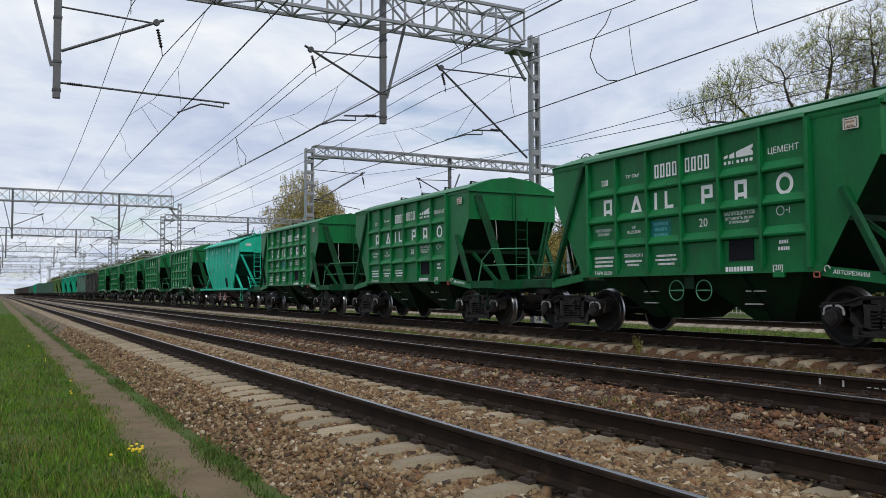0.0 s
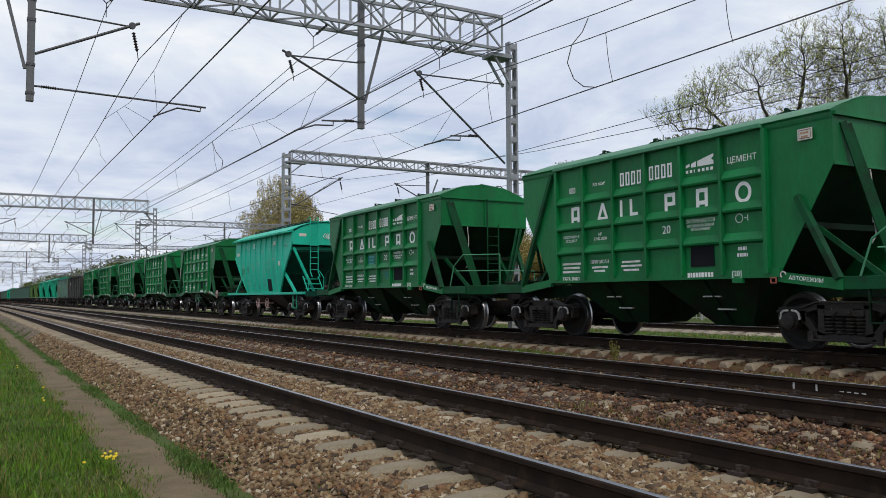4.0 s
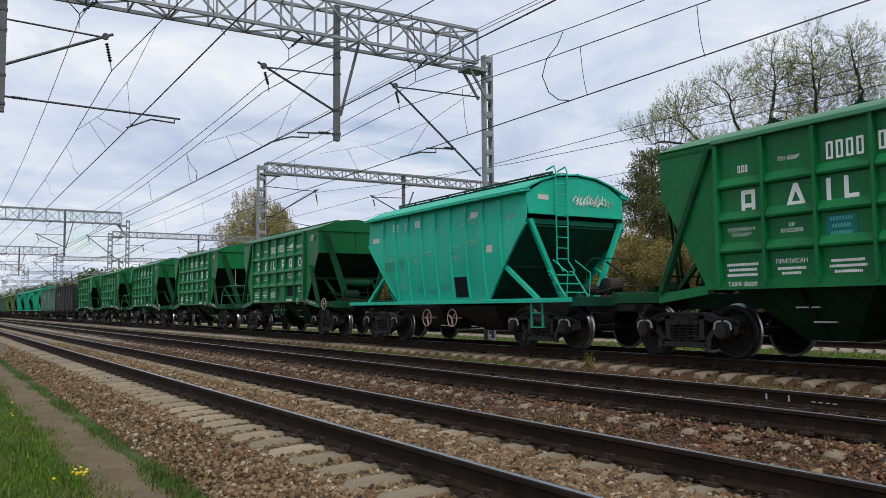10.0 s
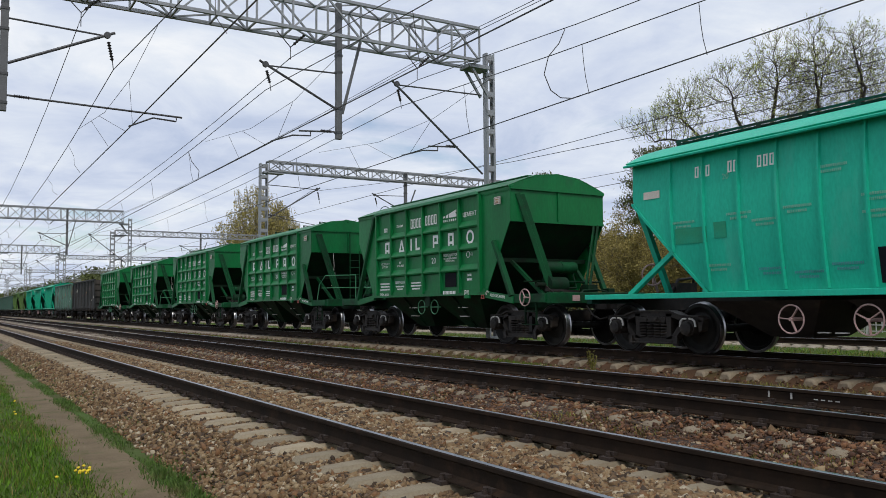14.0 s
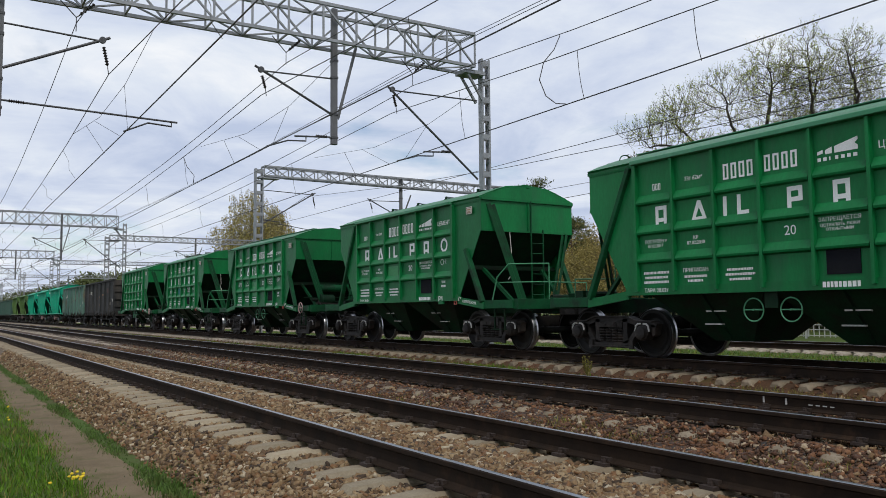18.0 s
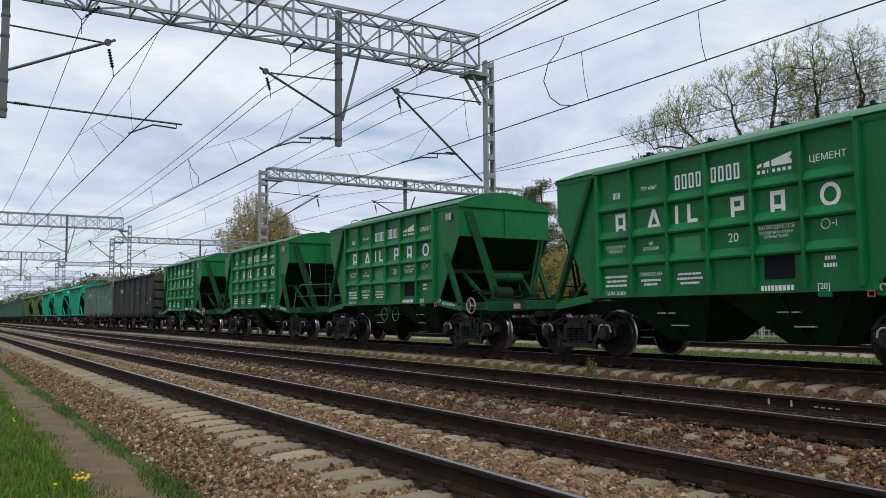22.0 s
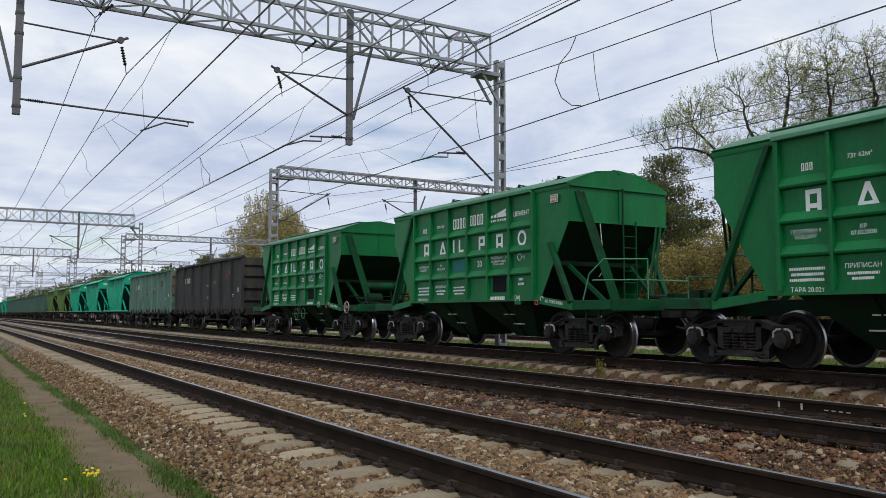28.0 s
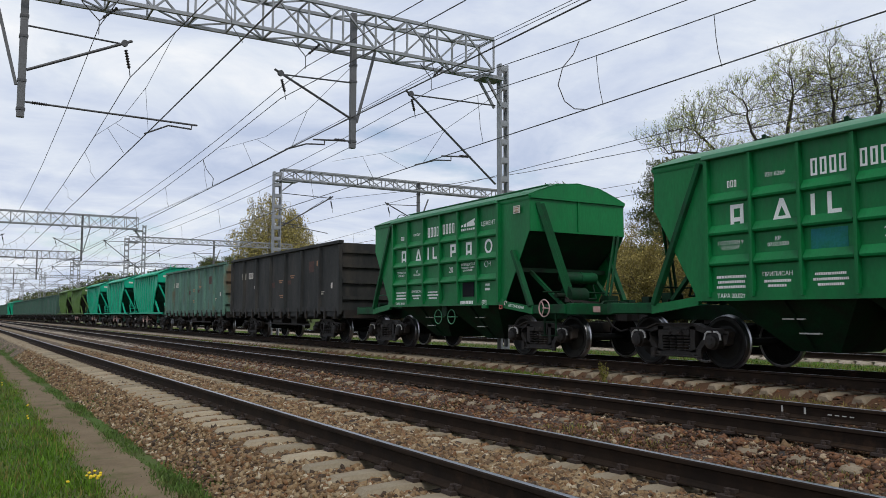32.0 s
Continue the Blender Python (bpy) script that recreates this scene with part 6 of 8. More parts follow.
def teal_hopper(paint="teal", dark="teal_dark", label="faded teal covered hopper wagon with worn stencils and graffiti", plain=False):
    """An older covered hopper with smooth ribbed sides, open raked ends and a full-length sill."""
    w = tagged(new("hopper_wagon"), label, "freight wagon", "train of wagons")
    X, eave = 1.5, 3.62

    def bulge(z):
        t = (z - 1.14) / (eave - 1.14)
        return X - 0.03 + 0.06 * math.sin(math.pi * t) - 0.10 * (1 - t) ** 2

    for s in (-1, 1):
        rows = [1.14 + (eave - 1.14) * k / 12 for k in range(13)]
        b = Build()
        for z in rows:
            reach = min(3.95, 2.3 + (z - 1.14) / 1.72 * 1.65)
            b.v += [(s * bulge(z), -reach, z), (s * bulge(z), reach, z), (s * (bulge(z) - 0.03), reach, z), (s * (bulge(z) - 0.03), -reach, z)]
        for k in range(12):
            b.f += [(4 * k + i, 4 * k + (i + 1) % 4, 4 * k + 4 + (i + 1) % 4, 4 * k + 4 + i) for i in range(4)]
        b.f += [(0, 1, 2, 3), (48, 49, 50, 51)]
        side = part("side_wall", b, M[paint], w, "faded teal side wall, bulged and ribbed", True)
        for i in range(9):
            y = -2.98 + 0.745 * i
            zlow = 1.16 if abs(y) < 2.3 else 1.14 + (abs(y) - 2.3) / 1.65 * 1.72 + 0.03
            r = Build()
            steps = [zlow + (eave - 0.05 - zlow) * k / 6 for k in range(7)]
            for z in steps:
                r.v += [(s * bulge(z), y - 0.03, z), (s * (bulge(z) + 0.05), y - 0.018, z), (s * (bulge(z) + 0.05), y + 0.018, z), (s * bulge(z), y + 0.03, z)]
            for k in range(6):
                r.f += [(4 * k + i2, 4 * k + (i2 + 1) % 4, 4 * k + 4 + (i2 + 1) % 4, 4 * k + 4 + i2) for i2 in range(4)]
            r.f += [(0, 1, 2, 3), (24, 25, 26, 27)]
            part("side_rib", r, M[paint], side)
        for e in (-1, 1):
            edge = Build()
            line = [1.14 + 1.72 * k / 5 for k in range(6)]
            for z0, z1 in zip(line, line[1:]):
                edge.beam((s * bulge(z0), e * (2.3 + (z0 - 1.14) / 1.72 * 1.65), z0), (s * bulge(z1), e * (2.3 + (z1 - 1.14) / 1.72 * 1.65), z1), 0.05, 0.06, (1, 0, 0))
            part("edge_bar", edge, M[paint], side)
        ev = Build().prism([(s * (X - 0.1), eave - 0.02), (s * (X + 0.19), eave - 0.07), (s * (X + 0.20), eave - 0.03), (s * (X - 0.1), eave + 0.06)], "y", -4.0, 4.0)
        part("eave", ev, M[paint], w, "pale worn eave", bevel=0.01)
        sill = Build().box(*sorted((s * (X - 0.12), s * (X - 0.0))), -5.4, 5.4, 1.04, 1.14)
        part("side_sill", sill, M[paint], w, "teal full-length side sill", bevel=0.01)
        for e in (-1, 1):
            part("end_strut", Build().beam((s * (X - 0.1), e * 2.95, 1.95), (s * (X - 0.12), e * 4.2, 1.12), 0.09, 0.09), M[paint], w)
            part("corner_strut", Build().beam((s * (X - 0.10), e * 3.95, 2.95), (s * (X - 0.98), e * 4.0, 1.15), 0.11, 0.10), M[paint], w)
        def put(mesh, u, z, name, label=""):
            ob = part(name, mesh, None, w, label)
            if mesh.name.startswith("stencil_bars"):
                tagged(ob, kind="stuff")
            if mesh.materials[0] == M["white"] and name != "number_stencil":
                ob.data = mesh.copy()
                ob.data.materials[0] = M["worn_white"]
            ob.location = (s * (bulge(z) + 0.006), s * u, z)
            ob.rotation_euler = (math.atan((bulge(z + 0.1) - bulge(z - 0.1)) / 0.2), 0, -math.pi / 2 if s < 0 else math.pi / 2)
        if plain:
            continue
        put(digits(3, 0.2), -2.25, 3.26, "number_stencil")
        put(digits(2, 0.2), -1.6, 3.26, "number_stencil")
        put(digits(3, 0.2), -0.95, 3.26, "number_stencil")
        put(words("ЦЕМЕНТ", 0.17), 3.42, 3.06, "stencil")
        put(words("20", 0.14), -1.75, 3.1, "stencil")
        put(LOGO, 1.6, 3.12, "emblem", "worn pale emblem")
        put(Build().box(-0.16, 0.16, -0.004, 0, -0.07, 0.07).mesh("stencil_patch", M["paper"]), 1.84, 3.25, "stencil_patch", "faded cream patch")
        for u, z, k in ((-2.7, 2.4, "lines2"), (-1.5, 2.45, "lines2"), (-0.4, 2.45, "lines2"), (0.9, 2.5, "lines2"), (1.7, 2.6, "lines2"), (-1.0, 2.3, "lines2"), (0.9, 2.25, "lines2"), (-2.0, 1.6, "lines2"), (0.2, 3.0, "lines2")):
            put(SMALL[k], u, z, "stencil", "worn pale stencil")
        put(Build().box(-0.12, 0.12, -0.006, 0, -0.09, 0.09).mesh("notice_plate", M["paper"]), 2.5, 2.36, "notice_plate", "buff notice plate")
        put(Build().box(-0.3, 0.3, -0.01, 0, -0.26, 0.26).mesh("inspection_panel", M["black_panel"]), 1.14, 1.47, "inspection_panel", "black square panel")
        put(Build().box(-0.2, 0.2, -0.006, 0, -0.07, 0.07).mesh("stencil_patch", M["paper"]), -3.45, 2.98, "stencil_patch", "faded cream patch")
        put(Build().box(-0.36, 0.36, -0.004, 0, -0.14, 0.14).mesh("paint_patch", M["teal_patch_shade"]), -2.55, 2.15, "paint_patch", "darker overpainted patch")
        put(Build().box(-0.13, 0.13, -0.004, 0, -0.14, 0.14).mesh("paint_patch", M["teal_patch_shade"]), -1.9, 2.2, "paint_patch", "small olive overpainted patch")
        for u, z in ((-0.95, 1.5), (-0.3, 1.42), (0.35, 1.52)):
            smear = SMALL["lines2"].copy()
            smear.materials[0] = M["scrawl"]
            put(smear, u, z, "stencil", "faint bluish worn stencil")
    for e in (-1, 1):
        arch = [(X - 0.02, 3.55), (1.0, 3.85), (0.5, 3.98), (0, 4.02), (-0.5, 3.98), (-1.0, 3.85), (-X + 0.02, 3.55)]
        b = Build().prism([(-X + 0.06, 3.12), (X - 0.06, 3.12)] + arch, "y", *sorted((e * 3.93, e * 3.96)))
        end = part("end_plate", b, M[paint], w, "arched teal end plate")
        t = Build().box(-X + 0.05, X - 0.05, *sorted((e * 3.9, e * 4.0)), 3.08, 3.14)
        part("end_rib", t, M[paint], end)
        # panel and rail are coloured darker to give the recess its shade
        part("inner_panel", Build().box(-X + 0.12, X - 0.12, *sorted((e * 3.72, e * 3.75)), 2.72, 3.0), M["teal_patch_shade" if not plain else dark], w, "set-back end panel, recess shade in its colour")
        part("end_rail", Build().box(-X + 0.1, X - 0.1, *sorted((e * 3.84, e * 3.90)), 2.80, 2.85), M[dark], w)
        # slope sheet: shade of the open end painted in with the dark colour
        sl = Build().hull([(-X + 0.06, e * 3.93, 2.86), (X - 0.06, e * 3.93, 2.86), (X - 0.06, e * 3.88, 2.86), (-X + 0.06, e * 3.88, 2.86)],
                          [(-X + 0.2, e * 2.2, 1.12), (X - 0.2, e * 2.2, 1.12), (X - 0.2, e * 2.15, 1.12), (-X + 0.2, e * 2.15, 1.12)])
        part("slope_sheet", sl, M[dark], w, "raked slope sheet, shade put into its dark colour")
        f = Build().box(-1.42, 1.42, *sorted((e * 5.28, e * 5.42)), 0.96, 1.16)
        f.box(-1.38, 1.38, *sorted((e * 4.5, e * 5.28)), 1.10, 1.13)
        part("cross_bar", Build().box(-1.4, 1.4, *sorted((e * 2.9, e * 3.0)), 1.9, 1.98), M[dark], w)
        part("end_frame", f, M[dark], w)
        coupler(w, e * 5.5, e)
    arch = [(X + 0.1, eave + 0.03), (1.1, 3.88), (0.6, 4.03), (0, 4.08), (-0.6, 4.03), (-1.1, 3.88), (-X - 0.1, eave + 0.03)]
    part("roof", Build().prism(arch + [(x * 0.98, z - 0.03) for x, z in arch[::-1]], "y", -4.02, 4.02), M[paint], w, "arched teal roof", True)
    wk = Build()
    for x in (-0.45, -0.05):
        wk.box(x - 0.1, x + 0.1, -3.8, 3.6, 4.06, 4.09)
    for x in (-0.62, 0.18):
        wk.box(x - 0.02, x + 0.02, -3.85, 3.62, 4.09, 4.13)
        for k in range(9):
            wk.box(x - 0.02, x + 0.02, -3.8 + k * 0.92 - 0.04, -3.8 + k * 0.92 + 0.04, 3.96, 4.09)
    part("roof_walkway", wk, M[dark], w, "raised roof walkway with rails")
    stiles = [Build().bent([(x, -3.75, 4.16), (x, -4.02, 4.22), (x, -4.08, 4.1), (x, -4.08, 2.0), (x, -4.3, 1.75)], 0.02, 6) for x in (-0.72, -0.38)]
    ladder = part("ladder", stiles[0], M[paint], w, "end ladder in the wagon's paint")
    part("stile", stiles[1], M[paint], ladder)
    for i in range(9):
        part("rung", Build().tube((-0.72, -4.08, 2.05 + i * 0.25), (-0.38, -4.08, 2.05 + i * 0.25), 0.013, 5), M[paint], ladder)
    stairs = Build()
    for k in range(3):
        stairs.box(-1.1, -0.45, -4.75 + k * 0.16, -4.55 + k * 0.16, 1.25 + k * 0.2, 1.28 + k * 0.2)
    for x in (-1.1, -0.45):
        stairs.bent([(x, -4.85, 1.14), (x, -4.3, 1.75), (x, -4.2, 1.75)], 0.02, 6)
        stairs.bent([(x, -4.85, 1.14), (x, -4.9, 1.7), (x, -4.4, 2.0)], 0.014, 6)
    part("step_ladder", stairs, M[paint], w)
    hr = Build().bent([(-0.25, -4.5, 1.15), (-0.2, -4.5, 1.9), (-0.05, -4.55, 2.05), (1.0, -4.8, 2.05)], 0.014, 6)
    part("handrail", hr, M[dark], w)
    graf = Build()
    rng = random.Random(4)
    for line, tall in ((0, 0.17), (1, 0.11)):
        x, pts = -0.12 + 0.1 * line, []
        for k in range(34):
            pts.append((x + 0.07 * math.sin(k * 2.2), -3.975 - 0.004 * line, 3.46 - 0.02 * line + tall * math.sin(k * (1.7 + 0.4 * line)) * (0.6 + rng.random() * 0.5)))
            x += 0.034
        graf.bent(pts, 0.012, 4)
    if not plain:
        part("graffiti", graf, M["white"], w, "white sprayed scrawl")
    part("end_notice", Build().box(-1.15, -0.85, -3.968, -3.962, 3.42, 3.54), M["paper"], w)
    gear = Build().tube((-0.3, -4.45, 1.32), (0.7, -4.45, 1.32), 0.11, 12)
    gear.box(0.4, 0.8, -5.1, -4.85, 1.13, 1.3)
    gear.beam((0.6, -4.3, 2.0), (1.2, -5.1, 1.2), 0.05, 0.05)
    part("brake_gear", gear, M["bogie"], w)
    part("centre_sill", Build().box(-0.24, 0.24, -5.4, 5.4, 0.82, 1.1), M["bogie"], w)
    for y in (-1.3, 1.3):
        b = Build().hull([(-0.5, y - 0.4, 0.36), (0.5, y - 0.4, 0.36), (0.5, y + 0.4, 0.36), (-0.5, y + 0.4, 0.36)], [(-1.3, y - 1.1, 0.98), (1.3, y - 1.1, 0.98), (1.3, y + 1.1, 0.98), (-1.3, y + 1.1, 0.98)])
        part("discharge_hopper", b, M["bogie"], w, "sooty discharge hopper")
    for y, turn in ((-0.62, 0.45), (0.66, 0.1)):
        h2 = Build().torus((-1.40, y, 0.68), (1, 0, 0), 0.225, 0.014, 26, 6)
        for k in range(3):
            a = k * 2.094 + turn
            h2.beam((-1.40, y, 0.68), (-1.40, y + 0.22 * math.cos(a), 0.68 + 0.22 * math.sin(a)), 0.014, 0.045, (1, 0, 0))
        h2.tube((-1.1, y, 0.68), (-1.43, y, 0.68), 0.03, 8)
        part("hatch_handwheel", h2, M["pink"], w, "faded pink three-spoked hatch handwheel", True)
    for s in (-1, 1):
        frame_step = Build().box(*sorted((s * 1.40, s * 1.44)), -4.42, -4.38, 0.5, 1.05).box(*sorted((s * 1.40, s * 1.44)), -4.02, -3.98, 0.5, 1.05).box(*sorted((s * 1.38, s * 1.46)), -4.42, -3.98, 0.48, 0.51).box(*sorted((s * 1.40, s * 1.44)), -4.42, -3.98, 0.80, 0.83)
        part("foot_step", frame_step, M["teal_patch_shade" if not plain else dark], w, "dull painted foot step")
    for y in (0.0, 0.3, -1.2):
        part("guide_bar", Build().box(-1.12, -1.06, y - 0.1, y + 0.1, 0.46, 0.48), M["white_mark"], w)
    wheel2 = Build().torus((-0.2, 4.75, 1.55), (0.5, 1, 0), 0.22, 0.018, 22, 6)
    wheel2.tube((-0.2, 4.75, 1.55), (0.1, 4.9, 1.2), 0.03, 6)
    wheel2.tube((-0.2, 4.75, 1.77), (-0.2, 4.75, 1.33), 0.012, 5)
    part("brake_handwheel", wheel2, M["pink"], w, "faded pink brake handwheel", True)
    bits = Build().turned((0.1, -4.75, 1.40), (1, 0, 0), [(0, 0.08), (0.03, 0.2), (0.4, 0.2), (0.42, 0.08)], 14)
    part("brake_cylinder", bits, M["bogie"], w)
    part("brake_pipe", Build().bent([(-0.3, -4.9, 1.25), (0.2, -5.0, 1.38), (0.9, -5.0, 1.42)], 0.018, 6), M["bogie"], w)
    part("brake_pipe", Build().bent([(0.2, 4.6, 1.2), (0.5, 4.7, 1.45), (1.1, 4.8, 1.5), (1.25, 5.0, 1.2)], 0.03, 6), M["bogie"], w)
    part("valve_box", Build().box(0.3, 0.9, 4.55, 4.8, 1.13, 1.38), M["bogie"], w)
    return w, bogies(w, (-3.9, 3.9), not plain)


def gondola(label, paint, posts=8, far=False):
    """An open high-sided wagon."""
    w = tagged(new("gondola_wagon"), label, "freight wagon", "train of wagons")
    X, low, top, L = 1.47, 1.12, 3.45, 6.35
    for s in (-1, 1):
        side = part("side_wall", Build().box(*sorted((s * (X - 0.05), s * X)), -L, L, low, top), paint, w, "dented steel side wall")
        joined, hinges, flaps = Build(), Build(), Build()
        for i in range(posts):
            y = -L + 0.06 + (2 * L - 0.12) * i / (posts - 1)
            b = joined if far else Build()
            b.prism([(s * X, y - 0.09), (s * (X + 0.10), y - 0.05), (s * (X + 0.10), y + 0.05), (s * X, y + 0.09)], "z", low - 0.12, top - 0.05)
            if not far:
                part("side_post", b, paint, side)
        if far:
            tagged(part("side_framing", joined, paint, side), kind="stuff")
        rim = Build().box(*sorted((s * (X - 0.07), s * (X + 0.11))), -L, L, top - 0.02, top + 0.09)
        part("top_rail", rim, paint, side, bevel=0.0 if far else 0.012)
        part("side_sill", Build().box(*sorted((s * (X - 0.05), s * (X + 0.05))), -L, L, low - 0.02, low + 0.14), paint, w)
        for i in range(7):
            y = -L + (2 * L) * (i + 0.5) / 7
            flap = flaps if far else Build()
            flap.prism([(y - 0.72, low - 0.02), (y + 0.72, low - 0.02), (y + 0.66, low - 0.2), (y - 0.66, low - 0.2)], "x", *sorted((s * (X - 0.04), s * (X + 0.0))))
            flap = flap if far else part("hatch_flap", flap, paint, w)
            for q in (-0.45, 0.45):
                hinge = hinges if far else Build()
                hinge.prism([(y + q - 0.07, low + 0.1), (y + q + 0.07, low + 0.1), (y + q + 0.05, low - 0.28), (y + q - 0.05, low - 0.28)], "x", *sorted((s * X, s * (X + 0.07))))
                if not far:
                    part("hatch_hinge", hinge, M["bogie"], flap)
        if far:
            tagged(part("hatch_skirt", flaps, paint, w), kind="stuff")
            tagged(part("hinge_row", hinges, M["bogie"], w), kind="stuff")
    for e in (-1, 1):
        end = part("end_wall", Build().box(-X + 0.05, X - 0.05, *sorted((e * (L - 0.05), e * L)), low, top), paint, w, "ribbed end wall")
        for z in (1.55, 2.1, 2.65, 3.15):
            part("end_rib", Build().box(-X, X, *sorted((e * L, e * (L + 0.1))), z - 0.05, z + 0.06), paint, end)
        part("headstock", Build().box(-1.4, 1.4, *sorted((e * (L - 0.02), e * (L + 0.12))), 0.86, 1.14), M["bogie"], w)
        coupler(w, e * 6.4, e)
    part("floor", Build().box(-X + 0.05, X - 0.05, -L + 0.05, L - 0.05, 1.1, 1.16), M["bogie"], w)
    part("load", Build().hull([(-1.4, -6.2, 1.2), (1.4, -6.2, 1.2), (1.4, 6.2, 1.2), (-1.4, 6.2, 1.2)], [(-0.5, -5.6, 2.6), (0.5, -5.6, 2.6), (0.5, 5.6, 2.6), (-0.5, 5.6, 2.6)]), M["bed_rusty"], w)
    part("centre_sill", Build().box(-0.25, 0.25, -L, L, 0.8, 1.1), M["bogie"], w)
    under = Build().tube((-0.9, 0.6, 0.72), (-0.9, 1.7, 0.72), 0.17, 12)
    under.box(-1.0, -0.6, -0.9, -0.3, 0.55, 0.85)
    under.beam((-1.1, -2.6, 0.6), (-1.1, 2.6, 0.62), 0.03, 0.05)
    part("brake_gear", under, M["bogie"], w)
    if not far:
        for u, z, wide, tall, mat in ((3.6, 2.75, 0.5, 0.4, "rust_smear"), (-0.6, 2.2, 0.34, 0.2, "rust_smear"), (1.3, 2.25, 0.36, 0.16, "rust_smear"), (5.5, 2.0, 0.14, 0.2, "paper"), (4.2, 2.85, 0.22, 0.2, "orange_rust")):
            for s in (-1, 1):
                ob = part("paint_smear", Build().box(-wide / 2, wide / 2, -0.003, 0, -tall / 2, tall / 2), M[mat], w, "worn painted patch")
                ob.location, ob.rotation_euler = (s * (X + 0.002), s * u, z), (0, 0, -math.pi / 2 if s < 0 else math.pi / 2)
        for u, z, k in ((-4.6, 2.7, "number"), (-3.6, 2.7, "number"), (-2.9, 2.2, "lines2"), (0.3, 2.35, "lines2"), (1.6, 2.5, "lines2"), (4.6, 1.8, "lines2"), (0.4, 1.75, "lines2")):
            for s in (-1, 1):
                ob = part("stencil", SMALL[k].copy(), None, w, "worn pale stencil")
                ob.data.materials[0] = M["orange_rust"] if k == "lines2" and u > 0 and u < 3 else M["paper"]
                ob.location = (s * (X + 0.003), s * u, z)
                ob.rotation_euler = (0, 0, -math.pi / 2 if s < 0 else math.pi / 2)
    return w, bogies(w, (-4.33, 4.33), False)


# the order of the train, from its visible head: kind, half length, turned end for end
RAIL_X, RAIL_Z = FREIGHT[0], FREIGHT[1]
WAGONS = []


def make_train():
    hop, _ = cement_hopper()
    teal, _ = teal_hopper()
    dark, _ = gondola("open gondola wagon with sooty brown steel sides", M["gondola_dark"])
    grey, _ = gondola("open gondola wagon with faded grey-green rusty sides", M["gondola_grey"])
    bright, _ = teal_hopper("bright_teal", "teal_dark", "bright teal covered hopper wagon with bulged ribbed sides", True)
    olive, _ = teal_hopper("olive", "gondola_dark", "olive green covered hopper wagon with bulged ribbed sides", True)
    green, _ = gondola("open gondola wagon with dull green sides", M["gondola_green"], 8, True)
    rust, _ = gondola("open gondola wagon with rust-brown sides", M["rust_red"], 8, True)
    plan = [(hop, 1), (hop, 0), (hop, 0), (teal, 0), (hop, 1), (hop, 0), (hop, 1), (hop, 0), (hop, 1), (dark, 0), (grey, 0), (bright, 0), (bright, 0), (bright, 0), (olive, 0), (olive, 1)]
    plan += [(green, 0)] * 6 + [(bright, 0), (bright, 0)] + [(green, 0)] * 3 + [(rust, 0)] * 5 + [(dark, 0)] * 4 + [(rust, 0)] * 6 + [(green, 0)] * 4
    half = {hop: 6.025, teal: 6.025, bright: 6.025, olive: 6.025, dark: 6.96, grey: 6.96, green: 6.96, rust: 6.96}
    y, used = 11.55 - 6.025, set()
    for kind, turned in plan:
        y += half[kind]
        m = pose(RAIL_X, y, RAIL_Z, 0, 0, 180 if turned else 0)
        if kind in used:
            ob = copy_thing(kind, m)
        else:
            ob = kind
            ob.matrix_basis = m
            used.add(kind)
        WAGONS.append((ob, y, turned))
        y += half[kind]


make_train()


def patches():
    """Overpainted patches that set single wagons apart."""
    for i, u, z, wide, tall, paint in ((0, -0.55, 2.12, 0.55, 0.36, "blue_patch"), (2, -0.5, 2.12, 0.5, 0.32, "blue_patch"), (7, -0.42, 2.1, 0.62, 0.40, "blue_patch"), (5, -0.45, 2.1, 0.6, 0.34, "lime_patch"),
                                       (2, 0.6, 1.62, 0.2, 0.2, "blue_patch"), (6, -0.45, 1.95, 0.55, 0.6, "lime_patch")):
        ob, y, turned = WAGONS[i]
        s = 1 if turned else -1
        p = part("paint_patch", Build().box(-wide / 2, wide / 2, -0.002, 0, -tall / 2, tall / 2), M[paint], ob, "overpainted patch")
        p.location = (s * (HALF_WIDTH - 0.035), s * u, z)
        p.rotation_euler = (0, 0, -math.pi / 2 if s < 0 else math.pi / 2)
        if paint == "blue_patch" and wide > 0.4 and i != 7:
            me = bars([0.9, 0.75, 0.85], wide * 0.8, 0.06, 0.05).copy()
            me.materials[0] = M["scrawl"]
            q = part("patch_scrawl", me, None, p, "pale blue strokes")
            q.location = (0, -0.002, 0.11)


patches()

